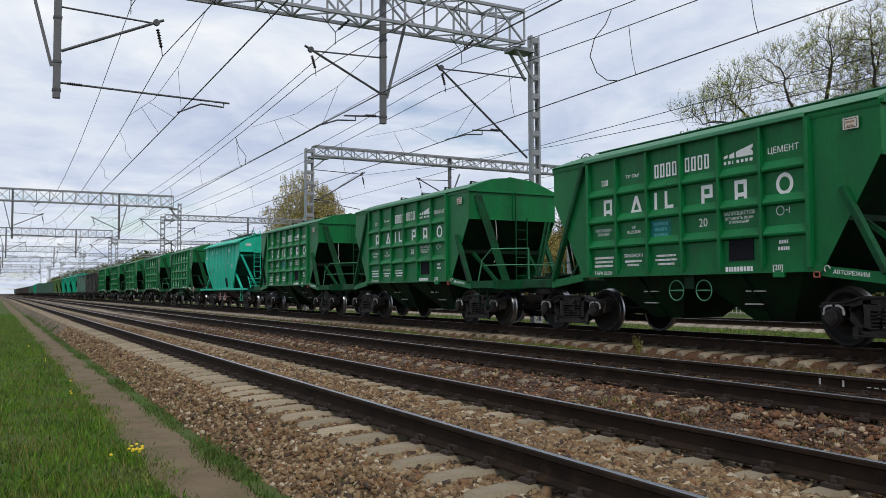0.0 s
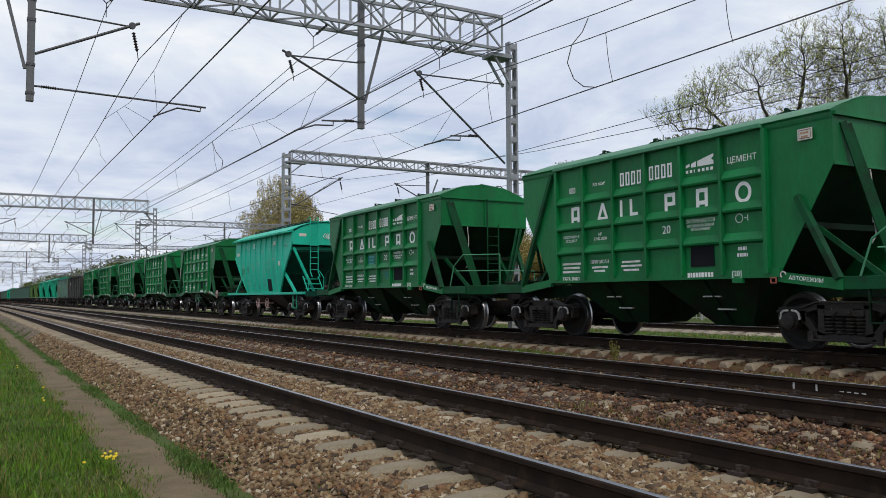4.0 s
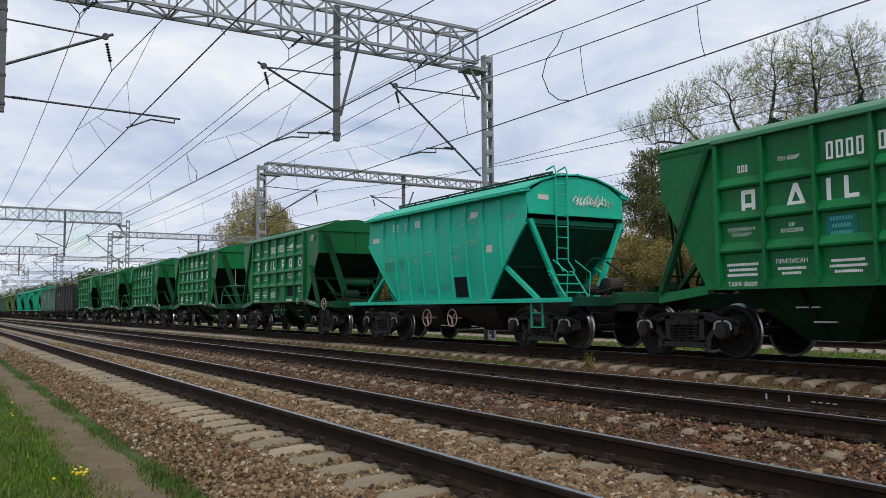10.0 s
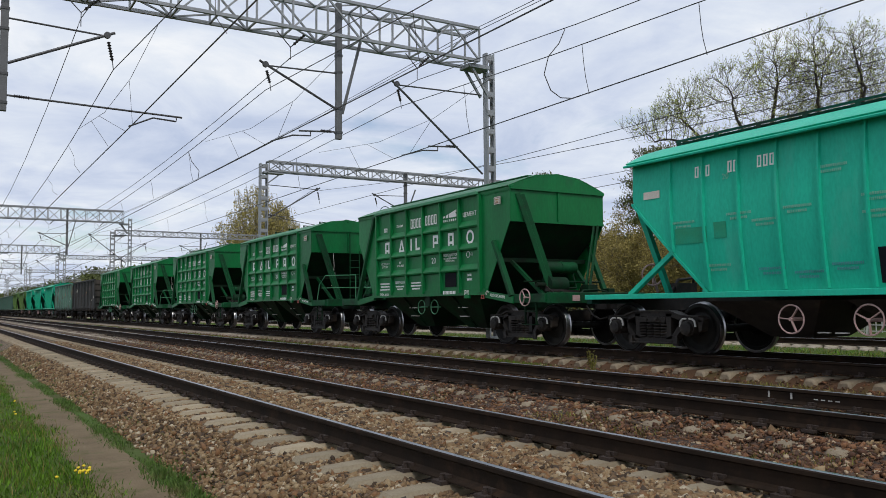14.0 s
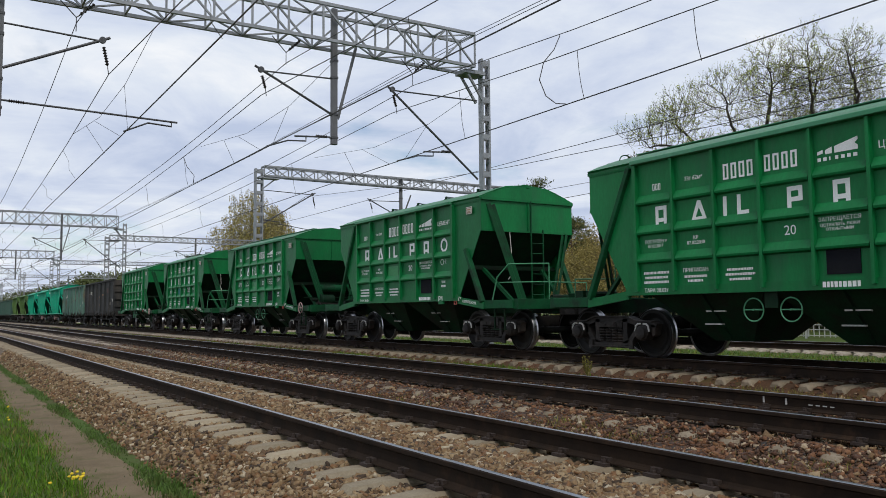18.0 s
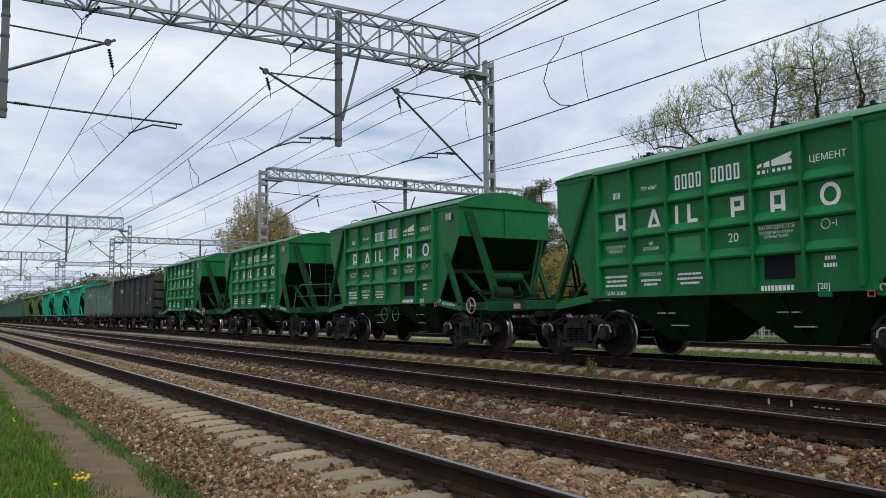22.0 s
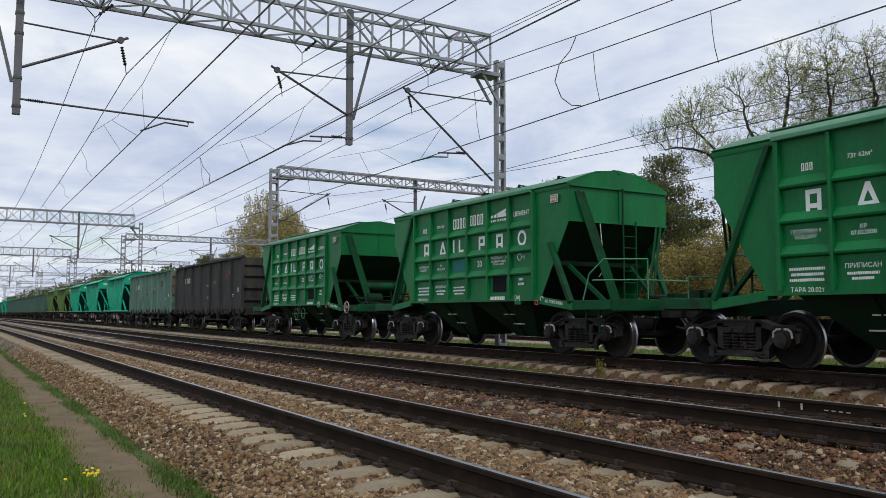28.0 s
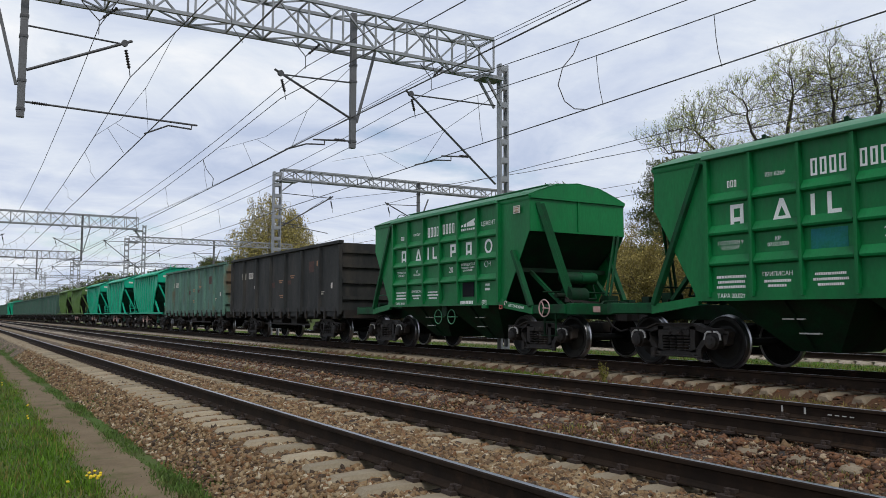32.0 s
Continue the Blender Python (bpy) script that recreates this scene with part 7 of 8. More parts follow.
# ---- trees, bushes, fence ----
class Wood:
    """Branches as thin tapered tubes, gathered in arrays."""

    def __init__(self):
        self.v, self.f, self.n, self.tips, self.fine = [], [], 0, [], None

    def limb(self, pts, radii, sides):
        pts = np.asarray(pts, float)
        k = len(pts)
        d = np.gradient(pts, axis=0)
        d /= np.linalg.norm(d, axis=1)[:, None] + 1e-9
        ref = np.where(np.abs(d[:, 2:3]) > 0.9, np.array([[1.0, 0, 0]]), np.array([[0, 0, 1.0]]))
        s = np.cross(d, ref)
        s /= np.linalg.norm(s, axis=1)[:, None] + 1e-9
        t = np.cross(d, s)
        a = np.arange(sides) * 2 * math.pi / sides
        ring = pts[:, None] + (s[:, None] * np.cos(a)[None, :, None] + t[:, None] * np.sin(a)[None, :, None]) * np.asarray(radii)[:, None, None]
        self.v.append(ring.reshape(-1, 3))
        i, j = np.meshgrid(np.arange(k - 1), np.arange(sides), indexing="ij")
        q = np.stack([i * sides + j, i * sides + (j + 1) % sides, (i + 1) * sides + (j + 1) % sides, (i + 1) * sides + j], -1).reshape(-1, 4)
        self.f.append(q + self.n)
        self.n += k * sides

    def grow(self, base, way, length, radius, level, rng, curl=0.25, lift=0.12, kids=(4, 5, 5, 5), shrink=0.62, spread=0.75, droop=0.0):
        n = 6 if level < 2 else (5 if level < 3 else 4)
        p, d = np.array(base, float), np.array(way, float)
        d /= np.linalg.norm(d)
        pts, dirs = [p.copy()], [d.copy()]
        for _ in range(n):
            d = d + rng.normal(0, curl / n ** 0.5, 3) + np.array([0, 0, (lift if level < 3 else lift - droop)]) / n * 2
            d /= np.linalg.norm(d)
            p = p + d * length / n
            pts.append(p.copy())
            dirs.append(d.copy())
        radii = np.linspace(radius, radius * (0.16 if level == 0 else 0.4), n + 1)
        (self.fine if level > 2 and self.fine else self).limb(pts, np.maximum(radii, 0.006), 7 if level == 0 else (5 if level < 3 else 3))
        if level >= len(kids):
            self.tips.append((pts[-1], pts[-2]))
            self.tips.append((pts[-2], pts[1]))
            return
        m = kids[level] + rng.randint(0, 2)
        for c in range(m):
            t = 0.28 + 0.72 * (c + rng.rand() * 0.8) / m if level else 0.35 + 0.65 * (c + rng.rand()) / m
            t = min(t, 1.0)
            k = min(int(t * n), n - 1)
            start = pts[k] + (pts[k + 1] - pts[k]) * (t * n - k)
            axis = rng.normal(0, 1, 3)
            side = axis - dirs[k] * (axis @ dirs[k])
            side /= np.linalg.norm(side) + 1e-9
            way2 = dirs[k] * (1 - 0.3 * spread) + side * spread * (0.7 + 0.6 * rng.rand())
            r = np.interp(t * n, range(n + 1), radii) * 0.62
            self.grow(start, way2, length * shrink * (0.7 + 0.5 * rng.rand()) * (1.15 - 0.4 * t), r, level + 1, rng, curl, lift, kids, shrink, spread, droop)

    def mesh(self, name, mat):
        me = quick(name, np.concatenate(self.v), np.concatenate(self.f), mat)
        me.shade_smooth()
        return me


def leaf_mesh(name, places, size, mat, rng, per=1, scatter=0.12, stretch=1.6, down=0.0):
    """Small pointed leaves strewn round the given places."""
    c = np.repeat(np.asarray(places), per, axis=0)
    n = len(c)
    c = c + rng.normal(0, scatter, (n, 3))
    a, b = rng.normal(0, 1, (n, 3)), rng.normal(0, 1, (n, 3))
    a[:, 2] -= down
    a /= np.linalg.norm(a, axis=1)[:, None]
    b -= a * np.sum(a * b, 1)[:, None]
    b /= np.linalg.norm(b, axis=1)[:, None]
    s = (size * (0.6 + 0.8 * rng.rand(n)))[:, None]
    verts = np.stack([c, c + a * s * 0.5 * stretch + b * s * 0.4, c + a * s * stretch, c + a * s * 0.5 * stretch - b * s * 0.4], 1).reshape(-1, 3)
    k = (np.arange(n) * 4)[:, None]
    return quick(name, verts, k + np.arange(4)[None], mat)


def smooth_line(points, step):
    """A rounded line through the points, in even short steps."""
    p = [np.array(q, float) for q in points]
    p = [2 * p[0] - p[1], *p, 2 * p[-1] - p[-2]]
    out = []
    for a, b, c, d in zip(p, p[1:], p[2:], p[3:]):
        k = max(1, int(np.linalg.norm(c - b) / step))
        for i in range(k):
            t = i / k
            out.append(0.5 * (2 * b + (c - a) * t + (2 * a - 5 * b + 4 * c - d) * t * t + (3 * b - a - 3 * c + d) * t ** 3))
    return [*out, p[-2]]


def crown_growth(stems, rng, per_volume=36.0, step=0.25, reach=2.4, bite=0.34):
    """Stems along given bends, then limbs that grow towards free space inside egg-shaped crowns; gives the nodes and their parents.
    A stem: the stem it forks from (-1: the root), how far along it, its bends, and its crowns as middle, half width, half height."""
    goals, nodes, parent, runs = [], [], [], []
    for fork, share, bends, crowns in stems:
        if fork < 0:
            line, last = smooth_line(bends, step), -1
        else:
            last = runs[fork][min(int(share * len(runs[fork])), len(runs[fork]) - 1)]
            line = smooth_line([nodes[last], *bends], step)[1:]
        run = []
        for p in line:
            nodes.append(p + rng.normal(0, 0.025, 3))
            parent.append(last)
            last = len(nodes) - 1
            run.append(last)
        runs.append(run)
        for centre, wide, tall in crowns:
            n = int(per_volume * wide * wide * tall * 4.19)
            d = rng.normal(0, 1, (n, 3))
            d /= np.linalg.norm(d, axis=1)[:, None]
            uneven = 0.82 + 0.25 * np.sin(3.1 * d[:, :1] + 2.3 * d[:, 1:2] + rng.rand() * 6) * np.cos(3.7 * d[:, 2:] + rng.rand() * 6)
            goals.append(np.array(centre) + d * (rng.rand(n, 1) ** 0.45) * np.array([wide, wide, tall]) * uneven * 1.12)
    goals = np.concatenate(goals)
    near, dist, done = np.zeros(len(goals), int), np.full(len(goals), 1e9), 0
    for _ in range(60):
        fresh = np.array(nodes[done:])
        d = np.linalg.norm(goals[:, None] - fresh[None], axis=2)
        m = d.min(1)
        better = m < dist
        near[better], dist[better] = d.argmin(1)[better] + done, m[better]
        done = len(nodes)
        alive = dist > bite
        goals, near, dist = goals[alive], near[alive], dist[alive]
        if not len(goals):
            break
        pull = dist < reach
        added = 0
        for q in np.unique(near[pull]):
            way = goals[pull & (near == q)] - nodes[q]
            way = (way / np.linalg.norm(way, axis=1)[:, None]).mean(0) + np.array([0, 0, 0.12]) + rng.normal(0, 0.10, 3)
            nodes.append(nodes[q] + way / np.linalg.norm(way) * step)
            parent.append(int(q))
            added += 1
        if not added:
            break
    return np.array(nodes), np.array(parent)


def willow(seed, stems, label, leafy=1.0, stem=0.34):
    """A tall bare-branched tree just coming into leaf: dark bent limbs and fans of fine twigs."""
    rng = np.random.RandomState(seed)
    nodes, parent = crown_growth(stems, rng)
    n = len(nodes)
    load = np.zeros(n)
    kids = np.zeros(n, int)
    for k in range(n - 1, 0, -1):
        load[k] = max(load[k], 0.0085 ** 2.2)
        load[parent[k]] += load[k]
        kids[parent[k]] += 1
    radius = load ** (1 / 2.2)
    radius = np.where(radius > 0.02, 0.02 + (radius - 0.02) * 1.45, radius)
    radius = np.minimum(radius * stem / radius[0] * 1.0, stem) if radius[0] > stem else radius
    radius = np.maximum(radius, 0.007)
    w, fine = Wood(), Wood()
    # each limb runs on along its thickest child
    heir = {}
    for k in range(1, n):
        q = parent[k]
        if q not in heir or radius[k] > radius[heir[q]]:
            heir[q] = k
    for k in range(1, n):
        if heir[parent[k]] == k and parent[k] != 0 and parent[k] in heir and parent[parent[k]] >= 0:
            continue
        chain = [parent[k], k]
        while chain[-1] in heir:
            chain.append(heir[chain[-1]])
        r = radius[chain].copy()
        r[0] = min(r[0], r[1] * 1.25)
        w.limb(nodes[chain], r, 7 if r[1] > 0.05 else (5 if r[1] > 0.02 else 4))
    leaves = []
    for k in range(1, n):
        if radius[k] > 0.03:
            continue
        d = nodes[k] - nodes[parent[k]]
        d /= np.linalg.norm(d) + 1e-9
        for _ in range(7 if kids[k] == 0 else 2):
            way = d + rng.normal(0, 0.5, 3) + np.array([0, 0, 0.55])
            way /= np.linalg.norm(way)
            long = rng.uniform(0.22, 0.68)
            mid = nodes[k] + way * long * 0.5 + rng.normal(0, 0.03, 3)
            tip = nodes[k] + way * long + np.array([0, 0, 0.10 * long]) + rng.normal(0, 0.04, 3)
            fine.limb([nodes[k], mid, tip], [0.0068, 0.0055, 0.0035], 3)
            for f in (0.35, 0.6, 0.8, 1.0):
                if rng.rand() < leafy:
                    leaves.append(nodes[k] * (1 - f) + tip * f)
    t = tagged(new("tree"), label, "tree", "trees beyond the railway")
    part("trunk", w.mesh("trunk", M["bark"]), None, t, "dark forked trunk and limbs")
    part("twig_growth", fine.mesh("twig_growth", M["twig"]), None, t, "fine brown twigs")
    part("crown", leaf_mesh("crown", leaves, 0.044, M["young_leaf"], rng, 1, 0.035, 2.0, -1.2), None, t, "sparse narrow young leaves")
    return t


def pine(seed, tall, label):
    rng = np.random.RandomState(seed)
    t = tagged(new("pine_tree"), label, "tree", "pines beyond the railway")
    w = Wood()
    pts = [(0.15 * math.sin(k * 0.9 + seed), 0.15 * math.cos(k * 0.7), tall * k / 7) for k in range(8)]
    w.limb(pts, np.linspace(0.24, 0.05, 8), 8)
    centres = []
    for k in range(26):
        z = tall * (0.42 + 0.56 * k / 26)
        a = rng.rand() * 6.283
        reach = (0.6 + 2.6 * (1 - (z / tall - 0.42) / 0.62)) * (0.6 + 0.6 * rng.rand())
        tip = (reach * math.cos(a), reach * math.sin(a), z + 0.35 * reach * rng.uniform(-0.2, 0.8))
        mid = (reach * 0.5 * math.cos(a), reach * 0.5 * math.sin(a), z + 0.05)
        w.limb([(0, 0, z - 0.1), mid, tip], [0.05, 0.035, 0.015], 4)
        centres += [tip, ((mid[0] + tip[0]) / 2, (mid[1] + tip[1]) / 2, (mid[2] + tip[2]) / 2)]
    part("trunk", w.mesh("trunk", M["pine_bark"]), None, t, "ruddy straight trunk with side limbs")
    places = []
    for c in centres:
        m = 210
        g = np.clip(rng.normal(0, 1, (m, 3)), -1.7, 1.7) * np.array([0.46, 0.46, 0.19]) + np.array(c) + np.array([0, 0, 0.1])
        places.append(g)
    part("crown", leaf_mesh("crown", np.concatenate(places), 0.085, M["needle"], rng, 1, 0.05, 2.4, -0.5), None, t, "dark uneven needle clumps")
    return t


def birch(seed, label):
    """Tall birches from one root: upright limbs, long hanging twigs with catkins and first leaves."""
    rng = np.random.RandomState(seed)
    nodes, parent = crown_growth([
        (-1, 0, [(0, 0, -0.3), (-0.3, 0.1, 2), (-0.9, 0.2, 6)], [((-1.6, 0.4, 11.0), 3.2, 7.0)]), (0, 0.1, [(0.7, 0, 2.5), (1.2, -0.2, 6.3)], [((1.8, -0.3, 11.5), 3.3, 7.2)]),
        (0, 0.2, [(0.1, 0.3, 4), (0.2, 0.5, 8)], [((0.2, 0.6, 13.2), 2.6, 7.0)])], rng, 3.2, 0.55, 4.5, 0.7)
    w, fine = Wood(), Wood()
    n = len(nodes)
    load = np.zeros(n)
    for k in range(n - 1, 0, -1):
        load[k] = max(load[k], 0.012 ** 2.0)
        load[parent[k]] += load[k]
    radius = np.minimum(load ** 0.5, 0.2)
    leaves = []
    for k in range(1, n):
        w.limb([nodes[parent[k]], nodes[k]], [max(radius[k], 0.012), max(radius[k], 0.012)], 4)
        if radius[k] > 0.06:
            continue
        for _ in range(5):
            out = rng.normal(0, 0.45, 3) * np.array([1, 1, 0.3])
            tip = nodes[k] + out + np.array([0, 0, -rng.uniform(0.3, 1.3)])
            mid = nodes[k] + out * 0.8 + np.array([0, 0, 0.05])
            fine.limb([nodes[k], mid, tip], [0.012, 0.010, 0.007], 3)
            for f in (0.2, 0.45, 0.7, 0.9, 1.0):
                if rng.rand() < 0.95:
                    leaves.append(mid * (1 - f) + tip * f)
    t = tagged(new("birch_tree"), label, "tree", "trees beyond the railway")
    part("trunk", w.mesh("trunk", M["birch_bark"]), None, t, "pale birch trunks and limbs")
    part("twig_growth", fine.mesh("twig_growth", M["twig"]), None, t, "hanging brown twigs")
    part("crown", leaf_mesh("crown", leaves, 0.15, M["birch_leaf"], rng, 1, 0.07, 1.8, 1.5), None, t, "yellow-green catkins and leaves")
    return t


def bush(seed, wide, tall, leaf, label, many=9000):
    rng = np.random.RandomState(seed)
    w = Wood()
    for k in range(9):
        a = rng.rand() * 6.283
        lean = 0.15 + 0.5 * rng.rand()
        w.grow((rng.normal(0, wide * 0.22), rng.normal(0, wide * 0.22), -0.3), (lean * math.cos(a), lean * math.sin(a), 1), tall * (0.6 + 0.35 * rng.rand()), 0.05, 1, rng, 0.35, 0.1, (0, 6, 5, 4), 0.5, 0.8)
    t = tagged(new("bush"), label, "bush", "bushes beyond the railway")
    part("stem_growth", w.mesh("stem_growth", M["twig"]), None, t, "thin brown branches")
    tips = [p + (q - p) * rng.rand() for p, q in w.tips]
    part("foliage", leaf_mesh("foliage", tips, 0.075, M[leaf], rng, max(2, many // max(1, len(tips))), 0.15, 1.5), None, t, "loose yellowish foliage")
    return t


def woods():
    rng = random.Random(21)
    # x runs along the wood's edge to the right, y into the wood
    spreading = [
        (-1, 0, [(0, 0, -0.3), (0.1, 0, 1.9), (0, 0, 3.2)], []),
        (0, 0.95, [(-0.68, 0.3, 4.6), (-1.27, 0.5, 5.9), (-1.9, 0.6, 7.9), (-2.4, 0.6, 9.2), (-3.5, 0.5, 10.3)], [((-3.2, 0.5, 10.75), 1.35, 1.2), ((-2.5, 0.4, 11.3), 1.05, 1.0), ((-2.1, 0.5, 9.0), 1.2, 1.0)]),
        (1, 0.35, [(-2.0, -0.3, 7.3), (-3.0, -0.6, 8.6), (-4.3, -0.8, 8.95), (-5.2, -0.9, 8.9)], [((-5.2, -0.9, 9.5), 1.45, 0.8), ((-4.1, -0.8, 10.1), 1.2, 1.0), ((-3.4, -0.5, 8.9), 1.1, 0.7)]),
        (0, 0.9, [(-0.13, -0.4, 4.7), (-0.35, -0.6, 6.8), (-0.6, -0.6, 8.8), (-1.1, -0.5, 10.0), (-1.3, -0.4, 11.3)], [((-1.2, -0.4, 11.3), 1.35, 1.6), ((-0.4, -0.3, 8.6), 1.4, 1.3), ((-1.2, 0.0, 7.0), 1.2, 0.9)]),
        (0, 1.0, [(0.25, 0.3, 4.7), (0.05, 0.5, 7.1), (0.54, 0.6, 8.7), (1.0, 0.5, 10.1), (1.3, 0.4, 12.0)], [((1.3, 0.4, 12.3), 1.65, 1.9), ((0.6, 0.5, 9.6), 1.3, 1.2)]),
        (4, 0.5, [(1.4, 0.2, 8.9), (2.3, 0, 9.5)], [((2.2, 0, 9.9), 1.1, 1.1)]),
        (4, 0.3, [(0.95, -0.3, 6.7), (1.9, -0.5, 7.3)], [((2.0, -0.5, 7.8), 1.1, 0.95)]),
        (0, 0.7, [(-0.9, -0.5, 3.6), (-1.8, -0.6, 3.9)], [((-2.0, -0.6, 4.4), 0.9, 0.8)])]
    leaning = [
        (-1, 0, [(0, 0, -0.3), (0.15, 0, 2.0), (0.65, 0.1, 4.1), (1.15, 0.2, 6.0), (1.5, 0.3, 7.3)], []),
        (0, 1.0, [(1.15, 0.3, 8.4), (0.75, 0.2, 9.7), (0.0, 0.1, 10.3)], [((0.5, 0.1, 10.4), 1.0, 1.1)]),
        (0, 1.0, [(1.75, 0.4, 9.0), (1.65, 0.5, 10.9), (2.1, 0.5, 12.9)], [((1.9, 0.5, 12.0), 1.35, 2.2), ((1.6, 0.4, 9.4), 1.0, 1.1)]),
        (0, 0.8, [(2.1, 0, 7.9), (3.2, -0.2, 9.2), (3.45, -0.2, 11.0), (3.5, -0.2, 12.6)], [((3.6, -0.2, 12.0), 1.3, 2.3), ((3.1, -0.1, 9.2), 1.0, 1.0)]),
        (0, 0.5, [(1.6, -0.3, 5.0), (2.4, -0.4, 5.6)], [((2.5, -0.4, 6.2), 0.9, 0.9)])]
    willows = [willow(31, spreading, "spreading willow with several dark bent stems and first leaves", 0.7, 0.4), willow(47, leaning, "leaning forked willow with bare twigs and first leaves", 0.6, 0.3)]
    for t, x, y in zip(willows, (33.67, 35.08), (25.6, 24.75)):
        t.matrix_basis = pose(x, y, -0.1, 0, 0, -31)
    for x, y, turn, k, src in ((38.6, 21.6, 150, 1.03, 1), (40.6, 19.2, 140, 1.0, 0), (41, 13.5, 20, 1.0, 1), (52, 47, 80, 0.7, 1), (57, 66, 10, 0.7, 0)):
        copy_thing(willows[src], pose(x, y, -0.1, 0, 0, turn) @ Matrix.Scale(k, 4))
    tall = pine(5, 11.0, "pine with a ruddy trunk and dark uneven crown")
    tall.matrix_basis = pose(44, 33.5, 0) @ Matrix.Scale(0.9, 4)
    slim = pine(9, 12.5, "slender pine with dark needle clumps")
    slim.matrix_basis = pose(45, 27, 0)
    for x, y, k, turn in ((43.5, 41.3, 0.93, 0), (46, 44, 0.9, 40), (47.5, 45.5, 1.04, 90), (46.5, 58.5, 1.0, 0), (48, 61, 1.0, 70), (47.5, 55, 0.94, 20), (47, 30.5, 0.8, 130), (43, 29.5, 0.78, 60), (50, 24, 1.1, 210), (47, 20.5, 1.2, 20), (45, 17, 1.1, 250), (53, 33, 1.0, 300), (56, 41, 0.85, 100), (58, 75, 1.0, 40),
                          (50, 14, 1.1, 170), (49, 8, 1.15, 280), (60, 88, 1.05, 230)):
        copy_thing(rng.choice((tall, slim)), pose(x, y, 0, 0, 0, turn) @ Matrix.Scale(k * rng.uniform(0.92, 1.06), 4))
    olive = bush(3, 3.2, 5.2, "yellow_leaf", "loose yellow-olive spring bush with thin branches", 26000)
    olive.matrix_basis = pose(37.5, 38, 0)
    brown = bush(14, 3.6, 6.0, "yellow_leaf", "tall straggling brown bush with sparse young leaves", 14000)
    brown.matrix_basis = pose(40, 33, 0)
    for i in range(64):
        y = -2 + i * 1.55
        copy_thing(olive if i % 3 else brown, pose(36.5 + rng.uniform(0, 9) + max(0, y - 40) * 0.12, y + rng.uniform(-1, 1), -0.1, 0, 0, rng.uniform(0, 360)) @ Matrix.Scale(rng.uniform(0.7, 1.15), 4))
    for i in range(54):
        y = 4 + i * 1.9
        copy_thing(olive if i % 3 else brown, pose(44.5 + rng.uniform(0, 8) + max(0, y - 40) * 0.1, y + rng.uniform(-1, 1), -0.1, 0, 0, rng.uniform(0, 360)) @ Matrix.Scale(rng.uniform(0.95, 1.3), 4))
    b = birch(2, "tall birch group with drooping yellow-green twigs")
    b.matrix_basis = pose(38.3, 112.9, 0) @ Matrix.Scale(0.98, 4)
    for x, y, k in ((48, 180, 1.3), (50, 189, 1.35), (52, 194, 1.2), (47.5, 163, 1.05), (54, 200, 1.4)):
        copy_thing(rng.choice((tall, slim)), pose(x, y, 0, 0, 0, rng.uniform(0, 360)) @ Matrix.Scale(k, 4))
    copy_thing(b, pose(46, 122, 0, 0, 0, 90) @ Matrix.Scale(0.95, 4))
    copy_thing(b, pose(56, 84, 0, 0, 0, 200) @ Matrix.Scale(0.62, 4))
    for i in range(64):
        y = 95 + i * 4.6 + rng.uniform(-2, 2)
        copy_thing(rng.choice((tall, slim, tall, olive)), pose(46 + rng.uniform(0, 16), y, 0, 0, 0, rng.uniform(0, 360)) @ Matrix.Scale(rng.uniform(0.8, 1.15), 4))
    for i in range(30):
        y = 130 + i * 9
        copy_thing(olive, pose(40 + rng.uniform(0, 10), y, 0, 0, 0, rng.uniform(0, 360)) @ Matrix.Scale(rng.uniform(1.0, 1.5), 4))


def far_woods(name, x0, x1, y0, y1, count, tall, mat, label, seed, leaf=0.42, m=230):
    """Distant woods: crowns as loose heaps of leaf clumps, too many to count."""
    rng = np.random.RandomState(seed)
    y = y0 * (y1 / y0) ** rng.rand(count)
    x = x0 + (x1 - x0) * rng.rand(count)
    h = tall * (0.65 + 0.5 * rng.rand(count))
    u = np.clip(rng.normal(0, 1, (count, m, 3)), -1.6, 1.6) * np.stack([h * 0.12, h * 0.12, h * 0.17], -1)[:, None]
    c = np.stack([x, y, h * 0.62], -1)[:, None] + u
    c[..., 2] = np.abs(c[..., 2])
    tagged(new(name, leaf_mesh(name, c.reshape(-1, 3), leaf, mat, rng, 1, 0.2, 1.3)), label, "woods", kind="stuff")


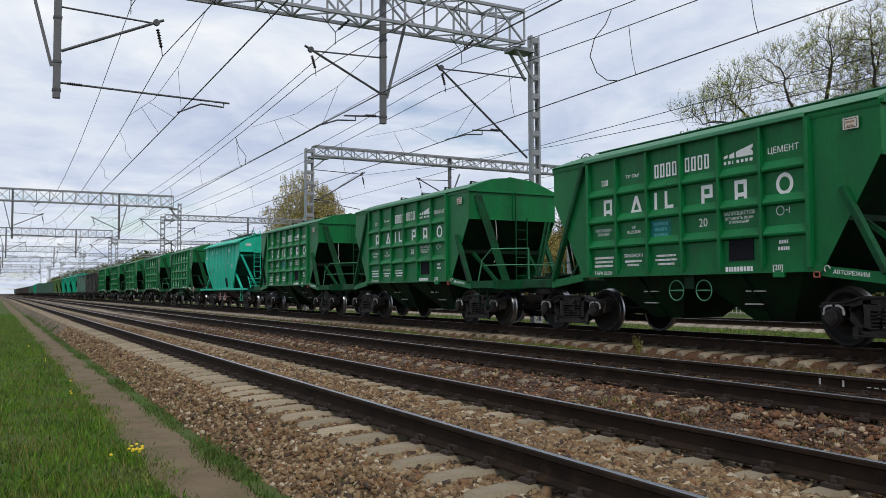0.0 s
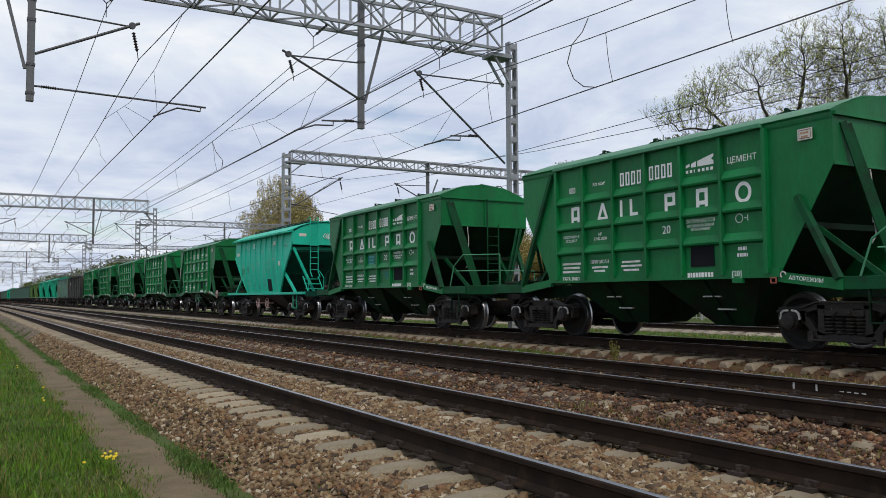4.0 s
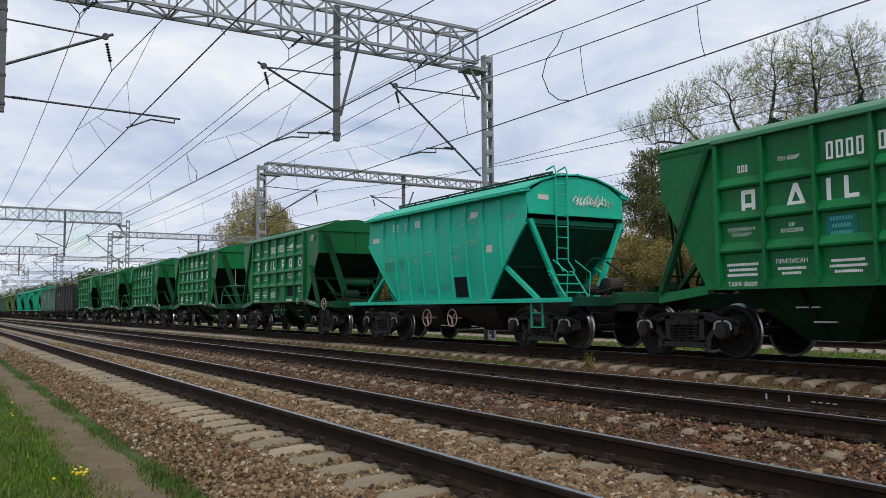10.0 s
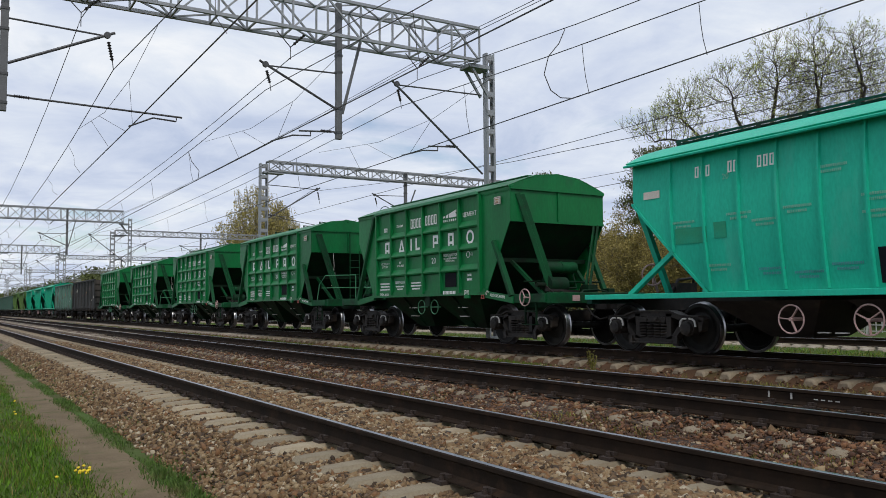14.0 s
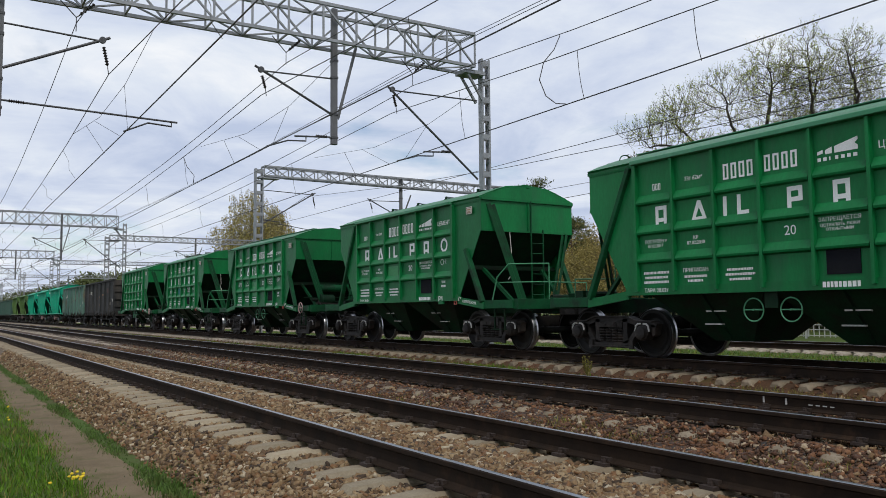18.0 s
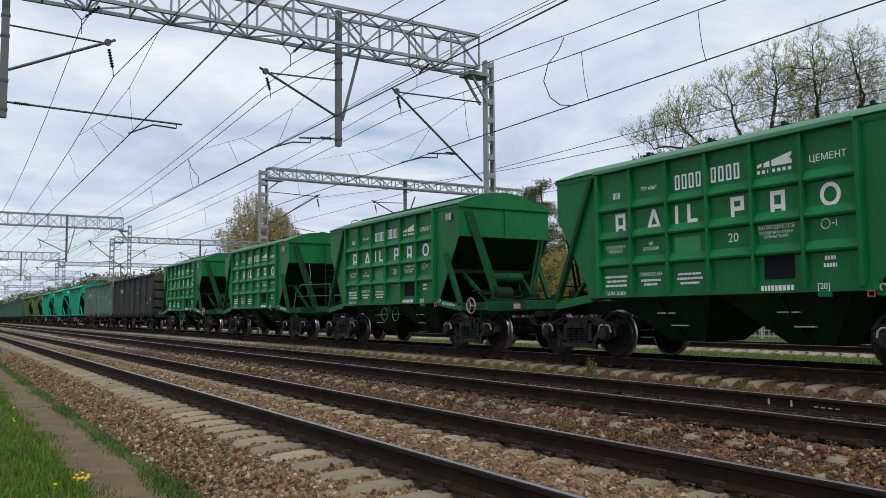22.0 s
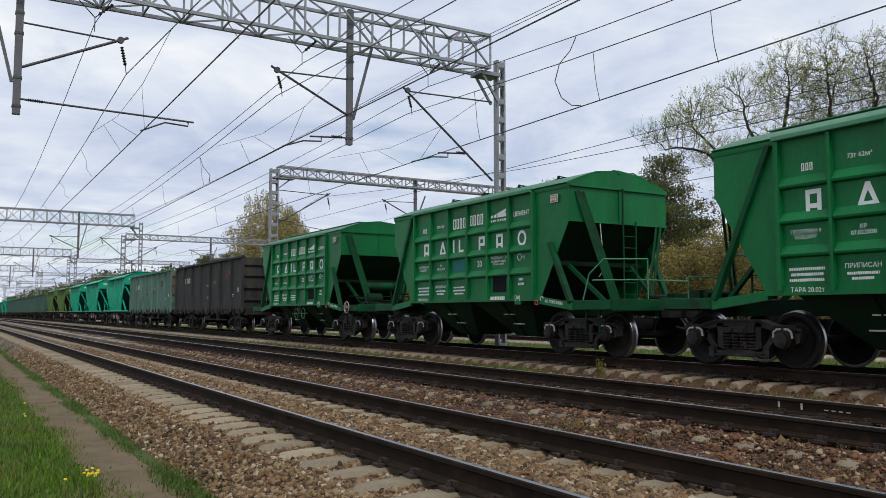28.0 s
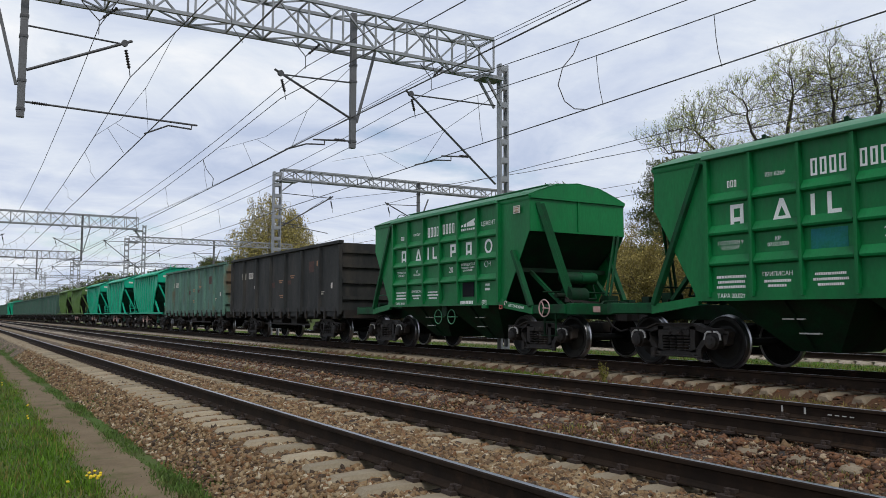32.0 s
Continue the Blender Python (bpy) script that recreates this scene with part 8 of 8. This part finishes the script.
def lattice_fence():
    """A low white paling fence at the wood's edge, in panels."""
    panel = tagged(new("fence_panel"), "low white paling fence panel on thin posts", "fence", "panels of the white fence")
    for z in (0.12, 0.36, 0.56):
        part("rail", Build().box(-0.02, 0.02, 0, 2.4, z - 0.02, z + 0.02), M["fence"], panel)
    bar = Build().box(-0.015, 0.015, -0.015, 0.015, 0.05, 0.6).mesh("paling", M["fence"])
    for k in range(10):
        part("paling", bar, None, panel).location = (0, 0.12 + k * 0.24, 0)
    part("post", Build().box(-0.04, 0.04, -0.04, 0.04, -0.2, 0.66), M["fence"], panel)
    for i in range(24):
        m = pose(31.0, 2 + i * 2.4, -0.16)
        if i:
            copy_thing(panel, m)
        else:
            panel.matrix_basis = m


woods()
far_woods("distant_woods", 44, 110, 240, 900, 1100, 15, M["needle"], "distant dark pine woods along the line", 61, 0.85)
far_woods("distant_woods", 42, 100, 260, 900, 300, 11, M["yellow_leaf"], "distant yellow-green birch woods", 62, 0.7)
far_woods("distant_woods", 60, 110, 20, 240, 330, 11.5, M["yellow_leaf"], "olive woods behind the willows", 64, 0.22, 700)
far_woods("distant_woods", 52, 80, 5, 110, 200, 8.5, M["yellow_leaf"], "olive undergrowth behind the willows", 65, 0.2, 700)
far_woods("distant_woods", -60, -14, 300, 900, 120, 13, M["needle"], "distant woods on the grass side", 63)
lattice_fence()

# ---- what moves ----
def rolled(t):
    """Metres that the train has run since the start; it slows a little."""
    return 2.9608 * t - 0.23434 * t * t / 32 + 0.04248 * t ** 3 / 1024


def motions():
    times = [float(t) for t in range(33)]
    quarter = [0.25 * i for i in range(129)]
    for n, (ob, y, turned) in enumerate(WAGONS):
        walk(ob, [(t, pose(RAIL_X, y - rolled(t), RAIL_Z, 0, 0, 180 if turned else 0)) for t in times])
        if n < 16:
            way = -1 if turned else 1
            for w in [o for o in ob.children if o.name.startswith("wheelset")]:
                place = w.location.copy()
                walk(w, [(t, pose(*place, math.degrees(way * rolled(t) / 0.478))) for t in quarter])


motions()
